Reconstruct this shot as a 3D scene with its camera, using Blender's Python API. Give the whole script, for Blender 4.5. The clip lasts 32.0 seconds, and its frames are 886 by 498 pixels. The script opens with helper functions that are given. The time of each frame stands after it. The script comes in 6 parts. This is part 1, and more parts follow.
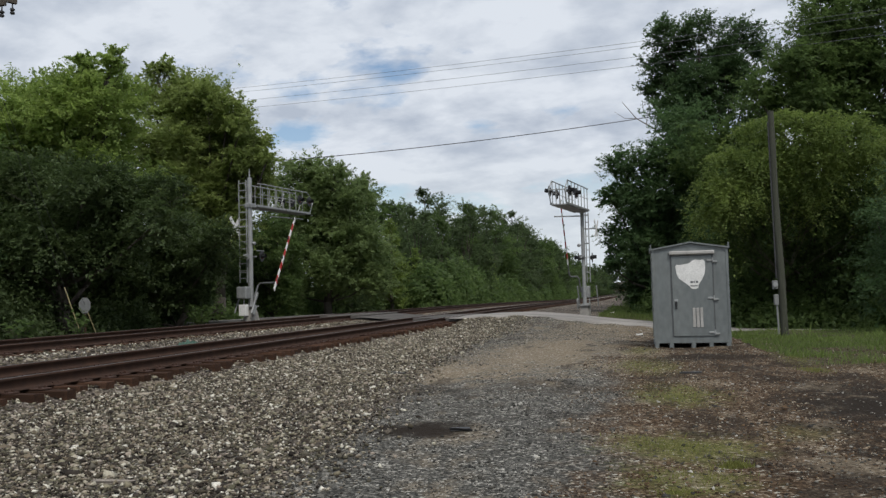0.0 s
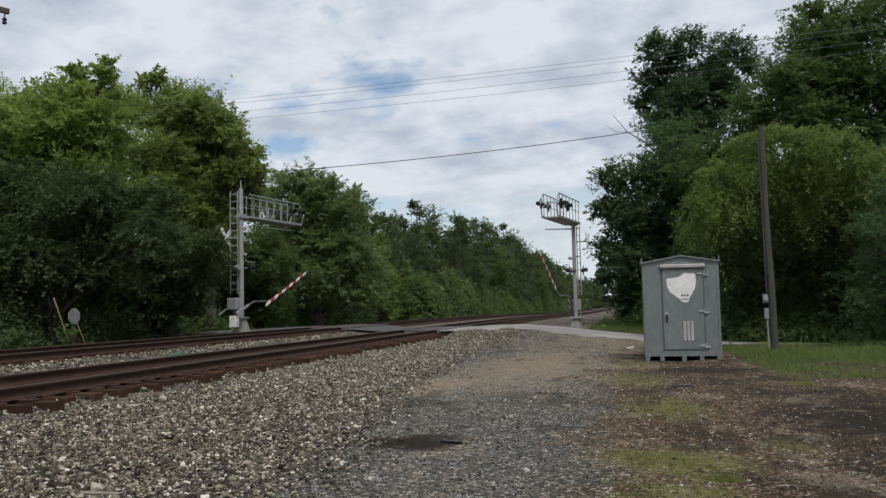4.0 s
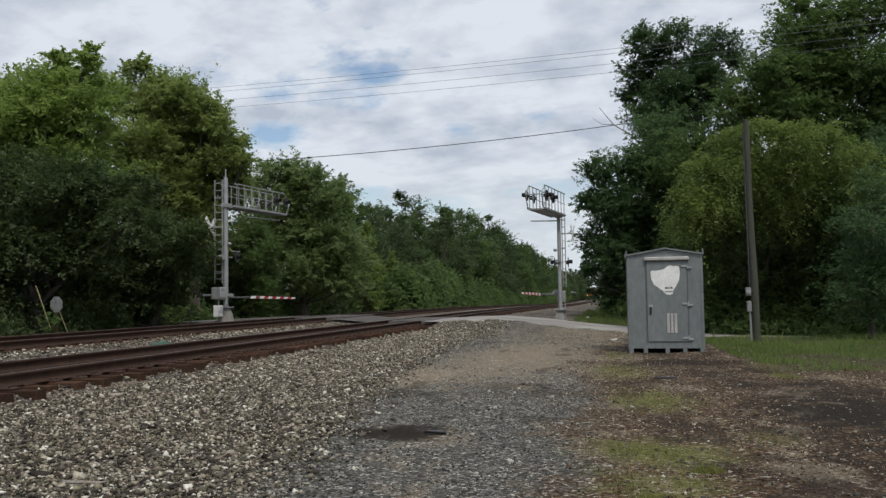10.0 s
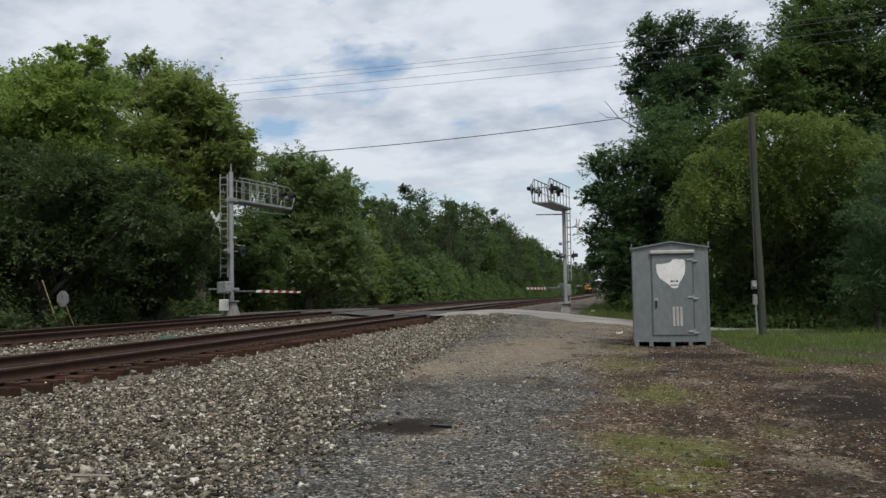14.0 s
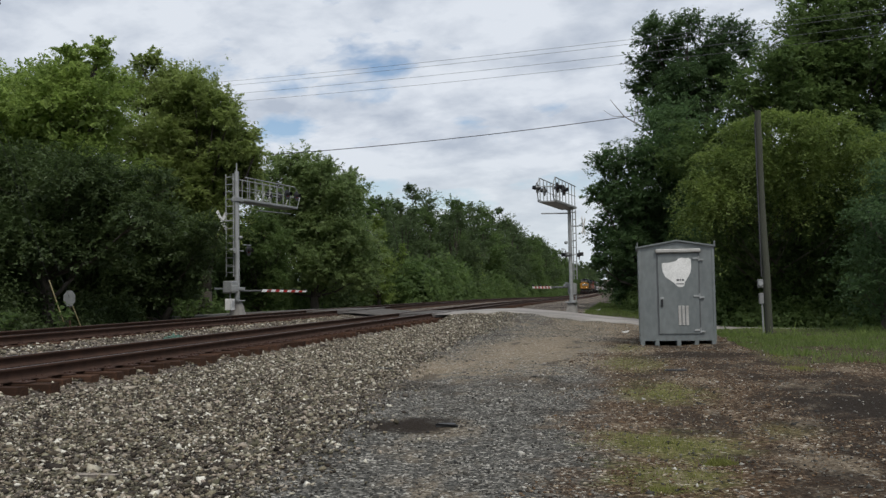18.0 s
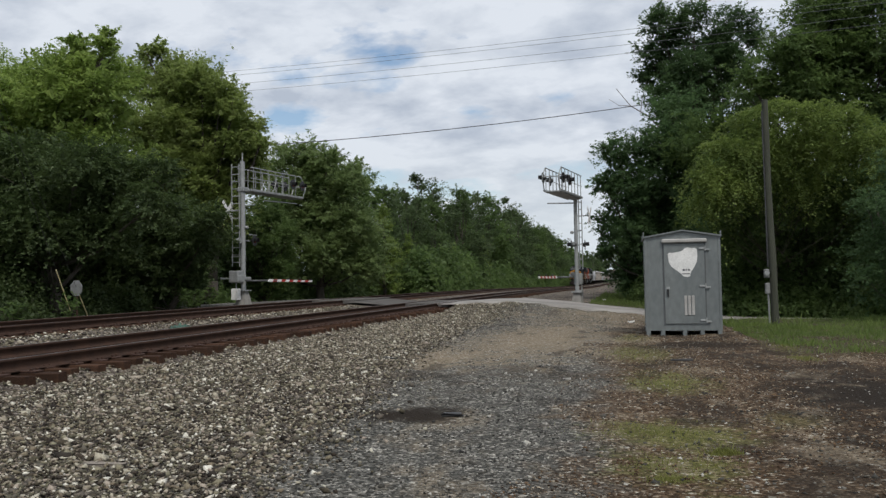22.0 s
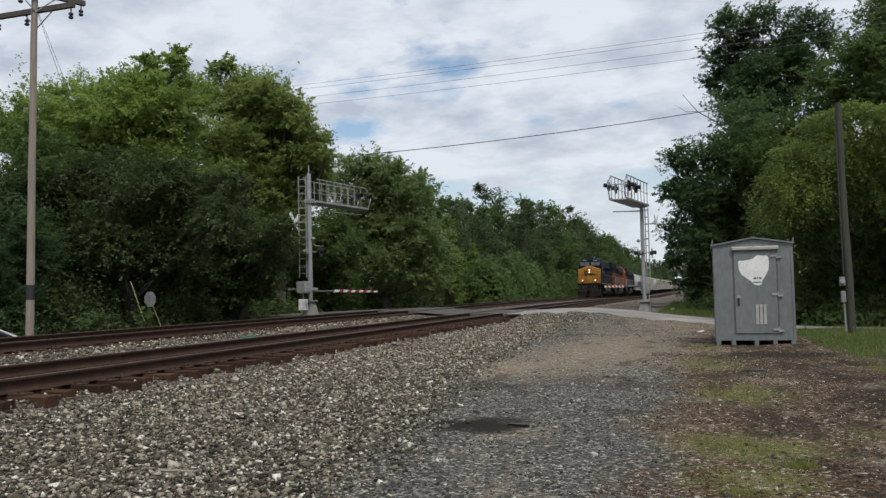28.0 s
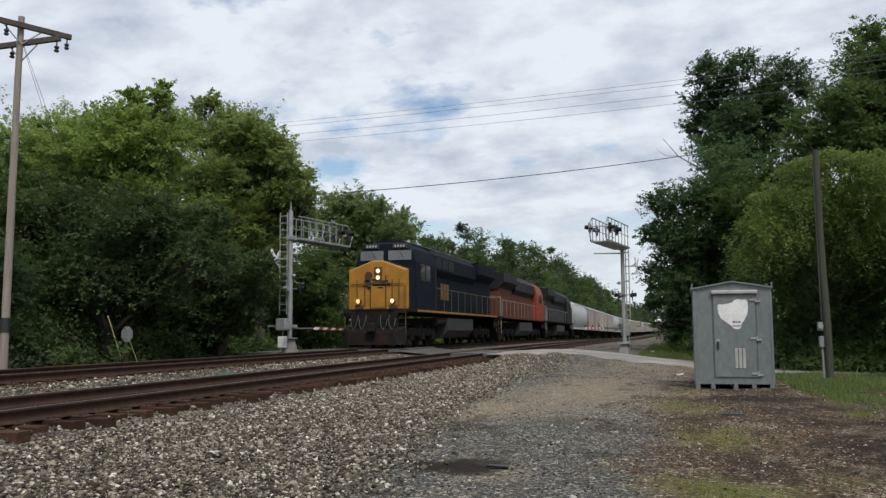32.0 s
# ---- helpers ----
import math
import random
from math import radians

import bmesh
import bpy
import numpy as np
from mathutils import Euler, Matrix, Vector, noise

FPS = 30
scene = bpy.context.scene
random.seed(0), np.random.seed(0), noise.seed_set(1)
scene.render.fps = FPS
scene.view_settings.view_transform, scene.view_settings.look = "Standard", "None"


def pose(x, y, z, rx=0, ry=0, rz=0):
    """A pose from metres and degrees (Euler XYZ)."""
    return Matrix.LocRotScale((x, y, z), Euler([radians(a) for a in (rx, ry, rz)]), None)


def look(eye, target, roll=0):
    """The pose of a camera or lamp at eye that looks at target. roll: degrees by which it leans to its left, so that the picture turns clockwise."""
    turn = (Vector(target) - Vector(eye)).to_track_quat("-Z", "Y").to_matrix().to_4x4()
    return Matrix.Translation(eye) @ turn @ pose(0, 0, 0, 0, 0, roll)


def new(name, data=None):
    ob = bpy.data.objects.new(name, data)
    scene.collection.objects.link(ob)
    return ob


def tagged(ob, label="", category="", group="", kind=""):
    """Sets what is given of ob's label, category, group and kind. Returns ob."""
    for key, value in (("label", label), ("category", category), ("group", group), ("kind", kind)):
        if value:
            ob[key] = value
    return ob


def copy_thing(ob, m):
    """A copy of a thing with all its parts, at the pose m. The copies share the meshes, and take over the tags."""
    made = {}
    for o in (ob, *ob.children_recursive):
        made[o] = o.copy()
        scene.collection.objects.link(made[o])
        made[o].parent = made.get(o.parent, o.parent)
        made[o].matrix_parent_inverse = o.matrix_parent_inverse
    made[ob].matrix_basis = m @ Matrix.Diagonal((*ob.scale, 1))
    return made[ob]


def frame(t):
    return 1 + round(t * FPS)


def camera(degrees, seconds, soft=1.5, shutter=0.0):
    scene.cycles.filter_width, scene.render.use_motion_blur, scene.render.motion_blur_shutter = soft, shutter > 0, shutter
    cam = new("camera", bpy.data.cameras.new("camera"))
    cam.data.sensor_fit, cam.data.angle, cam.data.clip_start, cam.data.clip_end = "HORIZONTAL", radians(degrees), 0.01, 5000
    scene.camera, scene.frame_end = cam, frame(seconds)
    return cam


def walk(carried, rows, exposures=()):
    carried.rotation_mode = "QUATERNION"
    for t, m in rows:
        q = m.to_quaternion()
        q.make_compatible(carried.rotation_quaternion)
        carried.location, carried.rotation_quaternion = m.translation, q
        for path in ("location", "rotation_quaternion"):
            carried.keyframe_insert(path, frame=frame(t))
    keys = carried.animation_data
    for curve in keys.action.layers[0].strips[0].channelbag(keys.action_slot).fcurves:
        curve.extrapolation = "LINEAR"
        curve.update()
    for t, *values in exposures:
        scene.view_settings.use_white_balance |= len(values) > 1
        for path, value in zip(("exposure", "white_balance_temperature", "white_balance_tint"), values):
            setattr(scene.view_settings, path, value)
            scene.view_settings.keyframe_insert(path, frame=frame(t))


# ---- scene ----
# camera: stands on the gravel lot beside the line; x is across the tracks, y runs along them
EYE = (0.0, 0.0, 1.45)
cam = camera(53.3, 32.0, soft=1.4)
TURNS = [  # seconds, yaw, pitch, roll
    (0, 12.23, 3.04, 1.49), (0.5, 12.48, 2.83, 1.36), (1, 12.74, 2.92, 1.43), (1.5, 12.60, 3.07, 1.57),
    (2, 12.45, 3.10, 1.56), (2.5, 12.27, 3.28, 1.35), (3, 12.05, 3.53, 1.37), (3.5, 11.79, 3.70, 1.33),
    (5.5, 11.20, 3.94, 0.84), (6, 10.89, 3.81, 0.75), (6.5, 11.02, 3.51, 0.64), (7, 11.35, 3.34, 0.78),
    (7.5, 11.14, 3.30, 0.87), (8, 11.14, 3.30, 0.87), (8.5, 11.16, 3.21, 0.99), (9, 11.00, 3.15, 0.99),
    (9.5, 10.84, 3.14, 0.96), (10, 10.68, 3.21, 0.85), (10.5, 10.64, 3.22, 0.80), (11, 10.70, 3.10, 0.83),
    (11.5, 10.70, 3.16, 0.78), (12, 10.65, 3.13, 0.65), (12.5, 10.63, 3.00, 0.68), (13, 10.65, 2.97, 0.77),
    (13.5, 10.79, 2.97, 0.91), (14, 11.02, 2.81, 0.93), (14.5, 11.10, 2.59, 0.97), (16.5, 11.54, 2.54, 0.99),
    (17, 11.50, 2.55, 1.03), (17.5, 11.45, 2.68, 1.08), (18, 11.38, 2.76, 1.01), (18.5, 11.29, 2.60, 0.97),
    (19, 11.28, 2.57, 1.06), (19.5, 11.20, 2.64, 1.07), (20, 11.18, 2.71, 1.02), (20.5, 11.06, 2.60, 0.86),
    (21, 11.24, 2.23, 0.85), (21.5, 11.52, 2.14, 0.96), (22, 11.75, 2.11, 1.00), (22.5, 12.28, 2.15, 1.11),
    (23, 12.74, 1.69, 1.13), (23.5, 13.23, 1.01, 1.27), (24, 13.73, 0.87, 1.32), (24.5, 13.85, 0.90, 1.24),
    (25, 13.83, 0.64, 1.42), (25.5, 14.25, 0.48, 1.87), (27.5, 16.53, 1.57, 1.22), (28, 15.95, 2.83, 1.26),
    (28.5, 16.36, 3.60, 1.39), (29, 16.51, 4.00, 1.03), (29.5, 15.73, 3.40, 0.98), (30, 14.63, 2.92, 1.14),
    (30.5, 14.11, 3.79, 1.03), (31, 14.46, 5.09, 0.97), (31.5, 14.58, 5.32, 0.64), (32, 14.68, 5.35, 0.42),
]
walk(cam, [(t, pose(*EYE, 90 + p, r, a)) for t, a, p, r in TURNS],
     exposures=[(0, -0.05), (20, -0.04), (28, 0.02), (29, 0.0), (30, -0.08), (31, 0.02), (32, 0.09)])

# world: bright broken overcast
SUN_EL, SUN_AZ = radians(54), radians(150)
world = bpy.data.worlds.new("sky")
scene.world = world
world.use_nodes = True
wt = world.node_tree
wt.nodes.clear()


def wnode(kind, **values):
    n = wt.nodes.new(kind)
    for k, v in values.items():
        n.inputs[k].default_value = v
    return n


w_out = wnode("ShaderNodeOutputWorld")
w_bg = wnode("ShaderNodeBackground", Strength=1.0)
w_sky = wnode("ShaderNodeTexSky")
w_sky.sky_type, w_sky.sun_disc = "NISHITA", False
w_sky.sun_elevation, w_sky.sun_rotation = SUN_EL, SUN_AZ
w_scale = wnode("ShaderNodeVectorMath")
w_scale.operation = "SCALE"
w_scale.inputs["Scale"].default_value = 0.12
w_tc = wnode("ShaderNodeTexCoord")
w_sep = wnode("ShaderNodeSeparateXYZ")
w_lift = wnode("ShaderNodeMath")
w_lift.operation = "ADD"
w_lift.inputs[1].default_value = 0.30
w_max = wnode("ShaderNodeMath")
w_max.operation = "MAXIMUM"
w_max.inputs[1].default_value = 0.05
w_div = wnode("ShaderNodeVectorMath")
w_div.operation = "DIVIDE"
w_comb = wnode("ShaderNodeCombineXYZ")
w_map = wnode("ShaderNodeMapping")
w_map.inputs["Location"].default_value = (3.1, 1.7, 0.0)
w_map.inputs["Rotation"].default_value = (0, 0, radians(12))
w_map.inputs["Scale"].default_value = (1.0, 1.15, 1.0)
w_n1 = wnode("ShaderNodeTexNoise", Scale=2.9, Detail=7.0, Roughness=0.55, Distortion=0.1)
w_n2 = wnode("ShaderNodeTexNoise", Scale=5.2, Detail=6.0, Roughness=0.55, Distortion=0.1)
w_r1 = wnode("ShaderNodeValToRGB")   # how much cloud covers the blue
w_r1.color_ramp.elements[0].position, w_r1.color_ramp.elements[1].position = 0.345, 0.445
w_r1.color_ramp.elements[0].color = (0, 0, 0, 1)
w_r2 = wnode("ShaderNodeValToRGB")   # grey undersides to bright tops
w_r2.color_ramp.elements[0].position, w_r2.color_ramp.elements[1].position = 0.34, 0.60
w_r2.color_ramp.elements[0].color = (0.47, 0.53, 0.63, 1)
w_r2.color_ramp.elements[1].color = (0.75, 0.80, 0.875, 1)
w_mix = wnode("ShaderNodeMix")
w_mix.data_type = "RGBA"
wl = wt.links.new
wl(w_tc.outputs["Generated"], w_sep.inputs[0])
wl(w_sep.outputs["Z"], w_max.inputs[0])
wl(w_max.outputs[0], w_lift.inputs[0])
for k in "XYZ":
    wl(w_lift.outputs[0], w_comb.inputs[k])
wl(w_tc.outputs["Generated"], w_div.inputs[0])
wl(w_comb.outputs[0], w_div.inputs[1])
wl(w_div.outputs[0], w_map.inputs["Vector"])
wl(w_map.outputs[0], w_n1.inputs["Vector"])
wl(w_map.outputs[0], w_n2.inputs["Vector"])
# gaps where the blue shows
w_flat = wnode("ShaderNodeVectorMath")
w_flat.operation = "MULTIPLY"
w_flat.inputs[1].default_value = (1, 1, 3.6)
wl(w_tc.outputs["Generated"], w_flat.inputs[0])
cover = w_n1.outputs[0]
for gx, gy, gz, deep in ((-0.258, 0.932, 0.254, 1.0), (-0.364, 0.914, 0.182, 0.9), (-0.062, 0.953, 0.297, 0.8), (-0.186, 0.929, 0.319, 0.7), (0.107, 0.949, 0.297, 0.6)):
    w_gap = wnode("ShaderNodeVectorMath")
    w_gap.operation = "DISTANCE"
    w_gap.inputs[1].default_value = (gx, gy, gz * 3.6)
    wl(w_flat.outputs[0], w_gap.inputs[0])
    w_fade = wnode("ShaderNodeMapRange")
    w_fade.inputs[1].default_value, w_fade.inputs[2].default_value = 0.0, 0.075
    w_fade.inputs[3].default_value, w_fade.inputs[4].default_value = 0.115 * deep, 0.0
    wl(w_gap.outputs[1], w_fade.inputs[0])
    w_less = wnode("ShaderNodeMath")
    w_less.operation = "SUBTRACT"
    wl(cover, w_less.inputs[0])
    wl(w_fade.outputs[0], w_less.inputs[1])
    cover = w_less.outputs[0]
wl(cover, w_r1.inputs[0])
wl(w_n2.outputs[0], w_r2.inputs[0])
wl(w_sky.outputs[0], w_scale.inputs[0])
wl(w_r1.outputs[0], w_mix.inputs[0])
wl(w_scale.outputs[0], w_mix.inputs[6])
wl(w_r2.outputs[0], w_mix.inputs[7])
# thin haze low over the horizon
w_haze = wnode("ShaderNodeMix")
w_haze.data_type = "RGBA"
w_haze.inputs[7].default_value = (0.70, 0.765, 0.80, 1)
w_low = wnode("ShaderNodeMapRange")
w_low.inputs[1].default_value, w_low.inputs[2].default_value = 0.0, 0.17
w_low.inputs[3].default_value, w_low.inputs[4].default_value = 0.85, 0.0
wl(w_sep.outputs["Z"], w_low.inputs[0])
wl(w_low.outputs[0], w_haze.inputs[0])
wl(w_mix.outputs[2], w_haze.inputs[6])
wl(w_haze.outputs[2], w_bg.inputs[0])
wl(w_bg.outputs[0], w_out.inputs[0])

sun = new("sun", bpy.data.lights.new("sun", "SUN"))
sun.data.energy, sun.data.angle, sun.data.color = 2.3, radians(14), (1.0, 0.95, 0.88)
sun.matrix_world = look((24, -26, 65), (0, 15, 0))


# ---- materials ----
def mat(name, color, rough=0.7, metal=0.0, second=None, scale=4.0, amount=0.6, fine=40.0, bump=0.15, random_tint=0.0,
        stretch=(1, 1, 1), island=False, low=0.35, high=0.65, spec=0.5):
    """A surface of two colours in large patches, with fine grain and relief."""
    m = bpy.data.materials.new(name)
    m.use_nodes = True
    t = m.node_tree
    b = t.nodes["Principled BSDF"]
    b.inputs["Roughness"].default_value, b.inputs["Metallic"].default_value = rough, metal
    b.inputs["Specular IOR Level"].default_value = spec
    link = t.links.new
    tc = t.nodes.new("ShaderNodeTexCoord")
    mp = t.nodes.new("ShaderNodeMapping")
    mp.inputs["Scale"].default_value = stretch
    link(tc.outputs["Object"], mp.inputs["Vector"])
    n1 = t.nodes.new("ShaderNodeTexNoise")
    n1.inputs["Scale"].default_value, n1.inputs["Detail"].default_value = scale, 5
    n2 = t.nodes.new("ShaderNodeTexNoise")
    n2.inputs["Scale"].default_value, n2.inputs["Detail"].default_value = fine, 4
    link(mp.outputs[0], n1.inputs["Vector"])
    link(mp.outputs[0], n2.inputs["Vector"])
    r1 = t.nodes.new("ShaderNodeMapRange")
    r1.inputs[1].default_value, r1.inputs[2].default_value = low, high
    r1.inputs[4].default_value = amount
    link(n1.outputs[0], r1.inputs[0])
    mx = t.nodes.new("ShaderNodeMix")
    mx.data_type = "RGBA"
    mx.inputs[6].default_value = (*color, 1)
    mx.inputs[7].default_value = (*(second or [c * 0.6 for c in color]), 1)
    link(r1.outputs[0], mx.inputs[0])
    hsv = t.nodes.new("ShaderNodeHueSaturation")
    r2 = t.nodes.new("ShaderNodeMapRange")
    r2.inputs[1].default_value, r2.inputs[2].default_value = 0.25, 0.75
    r2.inputs[3].default_value, r2.inputs[4].default_value = 0.82, 1.18
    link(n2.outputs[0], r2.inputs[0])
    link(mx.outputs[2], hsv.inputs["Color"])
    value = r2.outputs[0]
    if random_tint:
        if island:
            g = t.nodes.new("ShaderNodeNewGeometry")
            source = g.outputs["Random Per Island"]
        else:
            g = t.nodes.new("ShaderNodeObjectInfo")
            source = g.outputs["Random"]
        r3 = t.nodes.new("ShaderNodeMapRange")
        r3.inputs[3].default_value, r3.inputs[4].default_value = 1 - random_tint, 1 + random_tint
        link(source, r3.inputs[0])
        mul = t.nodes.new("ShaderNodeMath")
        mul.operation = "MULTIPLY"
        link(r3.outputs[0], mul.inputs[0])
        link(value, mul.inputs[1])
        value = mul.outputs[0]
    link(value, hsv.inputs["Value"])
    link(hsv.outputs[0], b.inputs["Base Color"])
    if bump:
        bp = t.nodes.new("ShaderNodeBump")
        bp.inputs["Strength"].default_value, bp.inputs["Distance"].default_value = bump, 0.02
        link(n2.outputs[0], bp.inputs["Height"])
        link(bp.outputs[0], b.inputs["Normal"])
    return m


def stone_mat(name, stops):
    """Broken stones: every one its own tone, with fine grain."""
    m = bpy.data.materials.new(name)
    m.use_nodes = True
    t = m.node_tree
    b = t.nodes["Principled BSDF"]
    b.inputs["Roughness"].default_value, b.inputs["Specular IOR Level"].default_value = 0.9, 0.25
    g = t.nodes.new("ShaderNodeNewGeometry")
    ramp_n = t.nodes.new("ShaderNodeValToRGB")
    els = ramp_n.color_ramp.elements
    while len(els) < len(stops):
        els.new(0.5)
    for e, (p, c) in zip(els, stops):
        e.position, e.color = p, (*c, 1)
    t.links.new(g.outputs["Random Per Island"], ramp_n.inputs[0])
    tc = t.nodes.new("ShaderNodeTexCoord")
    n = t.nodes.new("ShaderNodeTexNoise")
    n.inputs["Scale"].default_value, n.inputs["Detail"].default_value = 60, 4
    t.links.new(tc.outputs["Object"], n.inputs["Vector"])
    r = t.nodes.new("ShaderNodeMapRange")
    r.inputs[1].default_value, r.inputs[2].default_value, r.inputs[3].default_value, r.inputs[4].default_value = 0.25, 0.75, 0.7, 1.25
    t.links.new(n.outputs[0], r.inputs[0])
    h = t.nodes.new("ShaderNodeHueSaturation")
    t.links.new(ramp_n.outputs[0], h.inputs["Color"])
    t.links.new(r.outputs[0], h.inputs["Value"])
    t.links.new(h.outputs[0], b.inputs["Base Color"])
    bp = t.nodes.new("ShaderNodeBump")
    bp.inputs["Strength"].default_value, bp.inputs["Distance"].default_value = 0.4, 0.01
    t.links.new(n.outputs[0], bp.inputs["Height"])
    t.links.new(bp.outputs[0], b.inputs["Normal"])
    return m


def leaf_mat(name, dark, light, through_light=0.35):
    m = bpy.data.materials.new(name)
    m.use_nodes = True
    t = m.node_tree
    t.nodes.clear()
    link = t.links.new
    out = t.nodes.new("ShaderNodeOutputMaterial")
    g = t.nodes.new("ShaderNodeNewGeometry")
    oi = t.nodes.new("ShaderNodeObjectInfo")
    tc = t.nodes.new("ShaderNodeTexCoord")
    n = t.nodes.new("ShaderNodeTexNoise")
    n.inputs["Scale"].default_value = 0.5
    link(tc.outputs["Object"], n.inputs["Vector"])
    add = t.nodes.new("ShaderNodeMath")
    add.operation = "MULTIPLY_ADD"
    add.inputs[1].default_value = 0.55
    link(g.outputs["Random Per Island"], add.inputs[0])
    r = t.nodes.new("ShaderNodeMapRange")
    r.inputs[1].default_value, r.inputs[2].default_value, r.inputs[4].default_value = 0.3, 0.7, 0.45
    link(n.outputs[0], r.inputs[0])
    link(r.outputs[0], add.inputs[2])
    mx = t.nodes.new("ShaderNodeMix")
    mx.data_type = "RGBA"
    mx.inputs[6].default_value, mx.inputs[7].default_value = (*dark, 1), (*light, 1)
    link(add.outputs[0], mx.inputs[0])
    hsv = t.nodes.new("ShaderNodeHueSaturation")
    r3 = t.nodes.new("ShaderNodeMapRange")
    r3.inputs[3].default_value, r3.inputs[4].default_value = 0.86, 1.14
    link(oi.outputs["Random"], r3.inputs[0])
    link(r3.outputs[0], hsv.inputs["Value"])
    link(mx.outputs[2], hsv.inputs["Color"])
    d = t.nodes.new("ShaderNodeBsdfPrincipled")
    d.inputs["Roughness"].default_value, d.inputs["Specular IOR Level"].default_value = 0.55, 0.35
    tr = t.nodes.new("ShaderNodeBsdfTranslucent")
    link(hsv.outputs[0], d.inputs["Base Color"])
    link(hsv.outputs[0], tr.inputs["Color"])
    ms = t.nodes.new("ShaderNodeMixShader")
    ms.inputs[0].default_value = through_light
    link(d.outputs[0], ms.inputs[1])
    link(tr.outputs[0], ms.inputs[2])
    link(ms.outputs[0], out.inputs[0])
    return m


def glow_mat(name, color, strength):
    m = bpy.data.materials.new(name)
    m.use_nodes = True
    b = m.node_tree.nodes["Principled BSDF"]
    b.inputs["Base Color"].default_value = (*color, 1)
    b.inputs["Emission Color"].default_value = (*color, 1)
    b.inputs["Emission Strength"].default_value = strength
    return m


M_LEAF = leaf_mat("leaf_green", (0.068, 0.114, 0.039), (0.157, 0.231, 0.068), 0.62)
M_LEAF_DARK = leaf_mat("leaf_dark_green", (0.048, 0.090, 0.040), (0.117, 0.190, 0.070), 0.62)
# greyer leaf green, with the haze of distance put into the colour
M_LEAF_HAZY = leaf_mat("leaf_green_hazy", (0.061, 0.093, 0.040), (0.129, 0.181, 0.073), 0.62)
M_LEAF_BRIGHT = leaf_mat("leaf_bright_green", (0.120, 0.180, 0.046), (0.290, 0.375, 0.098), 0.6)
M_LEAF_GOLD = leaf_mat("leaf_golden_green", (0.200, 0.265, 0.082), (0.345, 0.425, 0.130), 0.65)
M_LEAF_MID = leaf_mat("leaf_mid_green", (0.135, 0.195, 0.075), (0.260, 0.340, 0.128), 0.62)
# darker leaf copy: the shade low in the left wood is in its colour
M_LEAF_SHADE = leaf_mat("leaf_green_shaded", (0.044, 0.072, 0.026), (0.096, 0.138, 0.045), 0.5)
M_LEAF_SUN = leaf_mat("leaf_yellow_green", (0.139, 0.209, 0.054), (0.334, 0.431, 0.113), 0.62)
M_GRASS = leaf_mat("grass_blade", (0.076, 0.121, 0.026), (0.184, 0.247, 0.065), 0.4)
M_WEED = leaf_mat("weed_blue_green", (0.05, 0.12, 0.09), (0.12, 0.22, 0.17), 0.3)
M_DEAD = mat("grey_dead_wood", (0.20, 0.18, 0.16), 0.9, second=(0.11, 0.10, 0.09), scale=5, stretch=(4, 4, 1))
M_TUFT = leaf_mat("low_yellow_grass", (0.15, 0.165, 0.04), (0.28, 0.29, 0.085), 0.35)
M_BARK = mat("bark", (0.09, 0.075, 0.06), 0.9, second=(0.045, 0.04, 0.033), scale=3, stretch=(4, 4, 0.7), bump=0.5)
M_STONE = stone_mat("ballast_stone", ((0.0, (0.022, 0.018, 0.015)), (0.20, (0.055, 0.043, 0.032)), (0.34, (0.098, 0.092, 0.060)), (0.48, (0.110, 0.096, 0.080)), (0.60, (0.185, 0.150, 0.105)), (0.72, (0.220, 0.205, 0.140)),
                                       (0.83, (0.33, 0.275, 0.225)), (0.92, (0.42, 0.39, 0.30)), (1.0, (0.70, 0.67, 0.58))))
M_CHIP = stone_mat("gravel_chip", ((0.0, (0.024, 0.023, 0.021)), (0.45, (0.078, 0.074, 0.064)), (0.80, (0.17, 0.16, 0.138)), (1.0, (0.50, 0.48, 0.43))))
M_RAIL = mat("rusty_rail_steel", (0.062, 0.034, 0.023), 0.75, 0.1, second=(0.028, 0.018, 0.014), scale=5, fine=60, bump=0.2, spec=0.2)
M_HEAD = mat("worn_rail_head", (0.25, 0.23, 0.22), 0.38, 0.9, second=(0.12, 0.10, 0.09), scale=3, bump=0.05)
M_TIE = mat("weathered_tie_wood", (0.074, 0.038, 0.023), 0.95, second=(0.028, 0.019, 0.014), scale=3, stretch=(1, 8, 8), random_tint=0.35, bump=0.5, spec=0.15)
M_IRON = mat("rusted_iron", (0.075, 0.040, 0.028), 0.8, 0.3, second=(0.05, 0.027, 0.02), scale=12)
M_GALV = mat("galvanised_steel", (0.33, 0.34, 0.335), 0.55, 0.25, second=(0.20, 0.21, 0.215), scale=3, fine=25, bump=0.05)
M_GALV_DARK = mat("dull_dark_steel", (0.13, 0.135, 0.135), 0.6, 0.2, second=(0.08, 0.085, 0.085), scale=3, bump=0.05)
M_ALU = mat("dull_aluminium_sheet", (0.180, 0.197, 0.194), 0.5, 0.3, second=(0.130, 0.147, 0.148), scale=1.1, fine=9, stretch=(1, 1, 0.55), bump=0.02)
M_WHITE = mat("white_paint", (0.74, 0.74, 0.72), 0.6, second=(0.58, 0.58, 0.56), scale=6, bump=0.05)
M_REDP = mat("red_reflective_tape", (0.42, 0.035, 0.03), 0.5, second=(0.30, 0.03, 0.03), bump=0.02)
M_BLACK = mat("black_enamel", (0.018, 0.018, 0.019), 0.5, second=(0.03, 0.03, 0.03), bump=0.05)
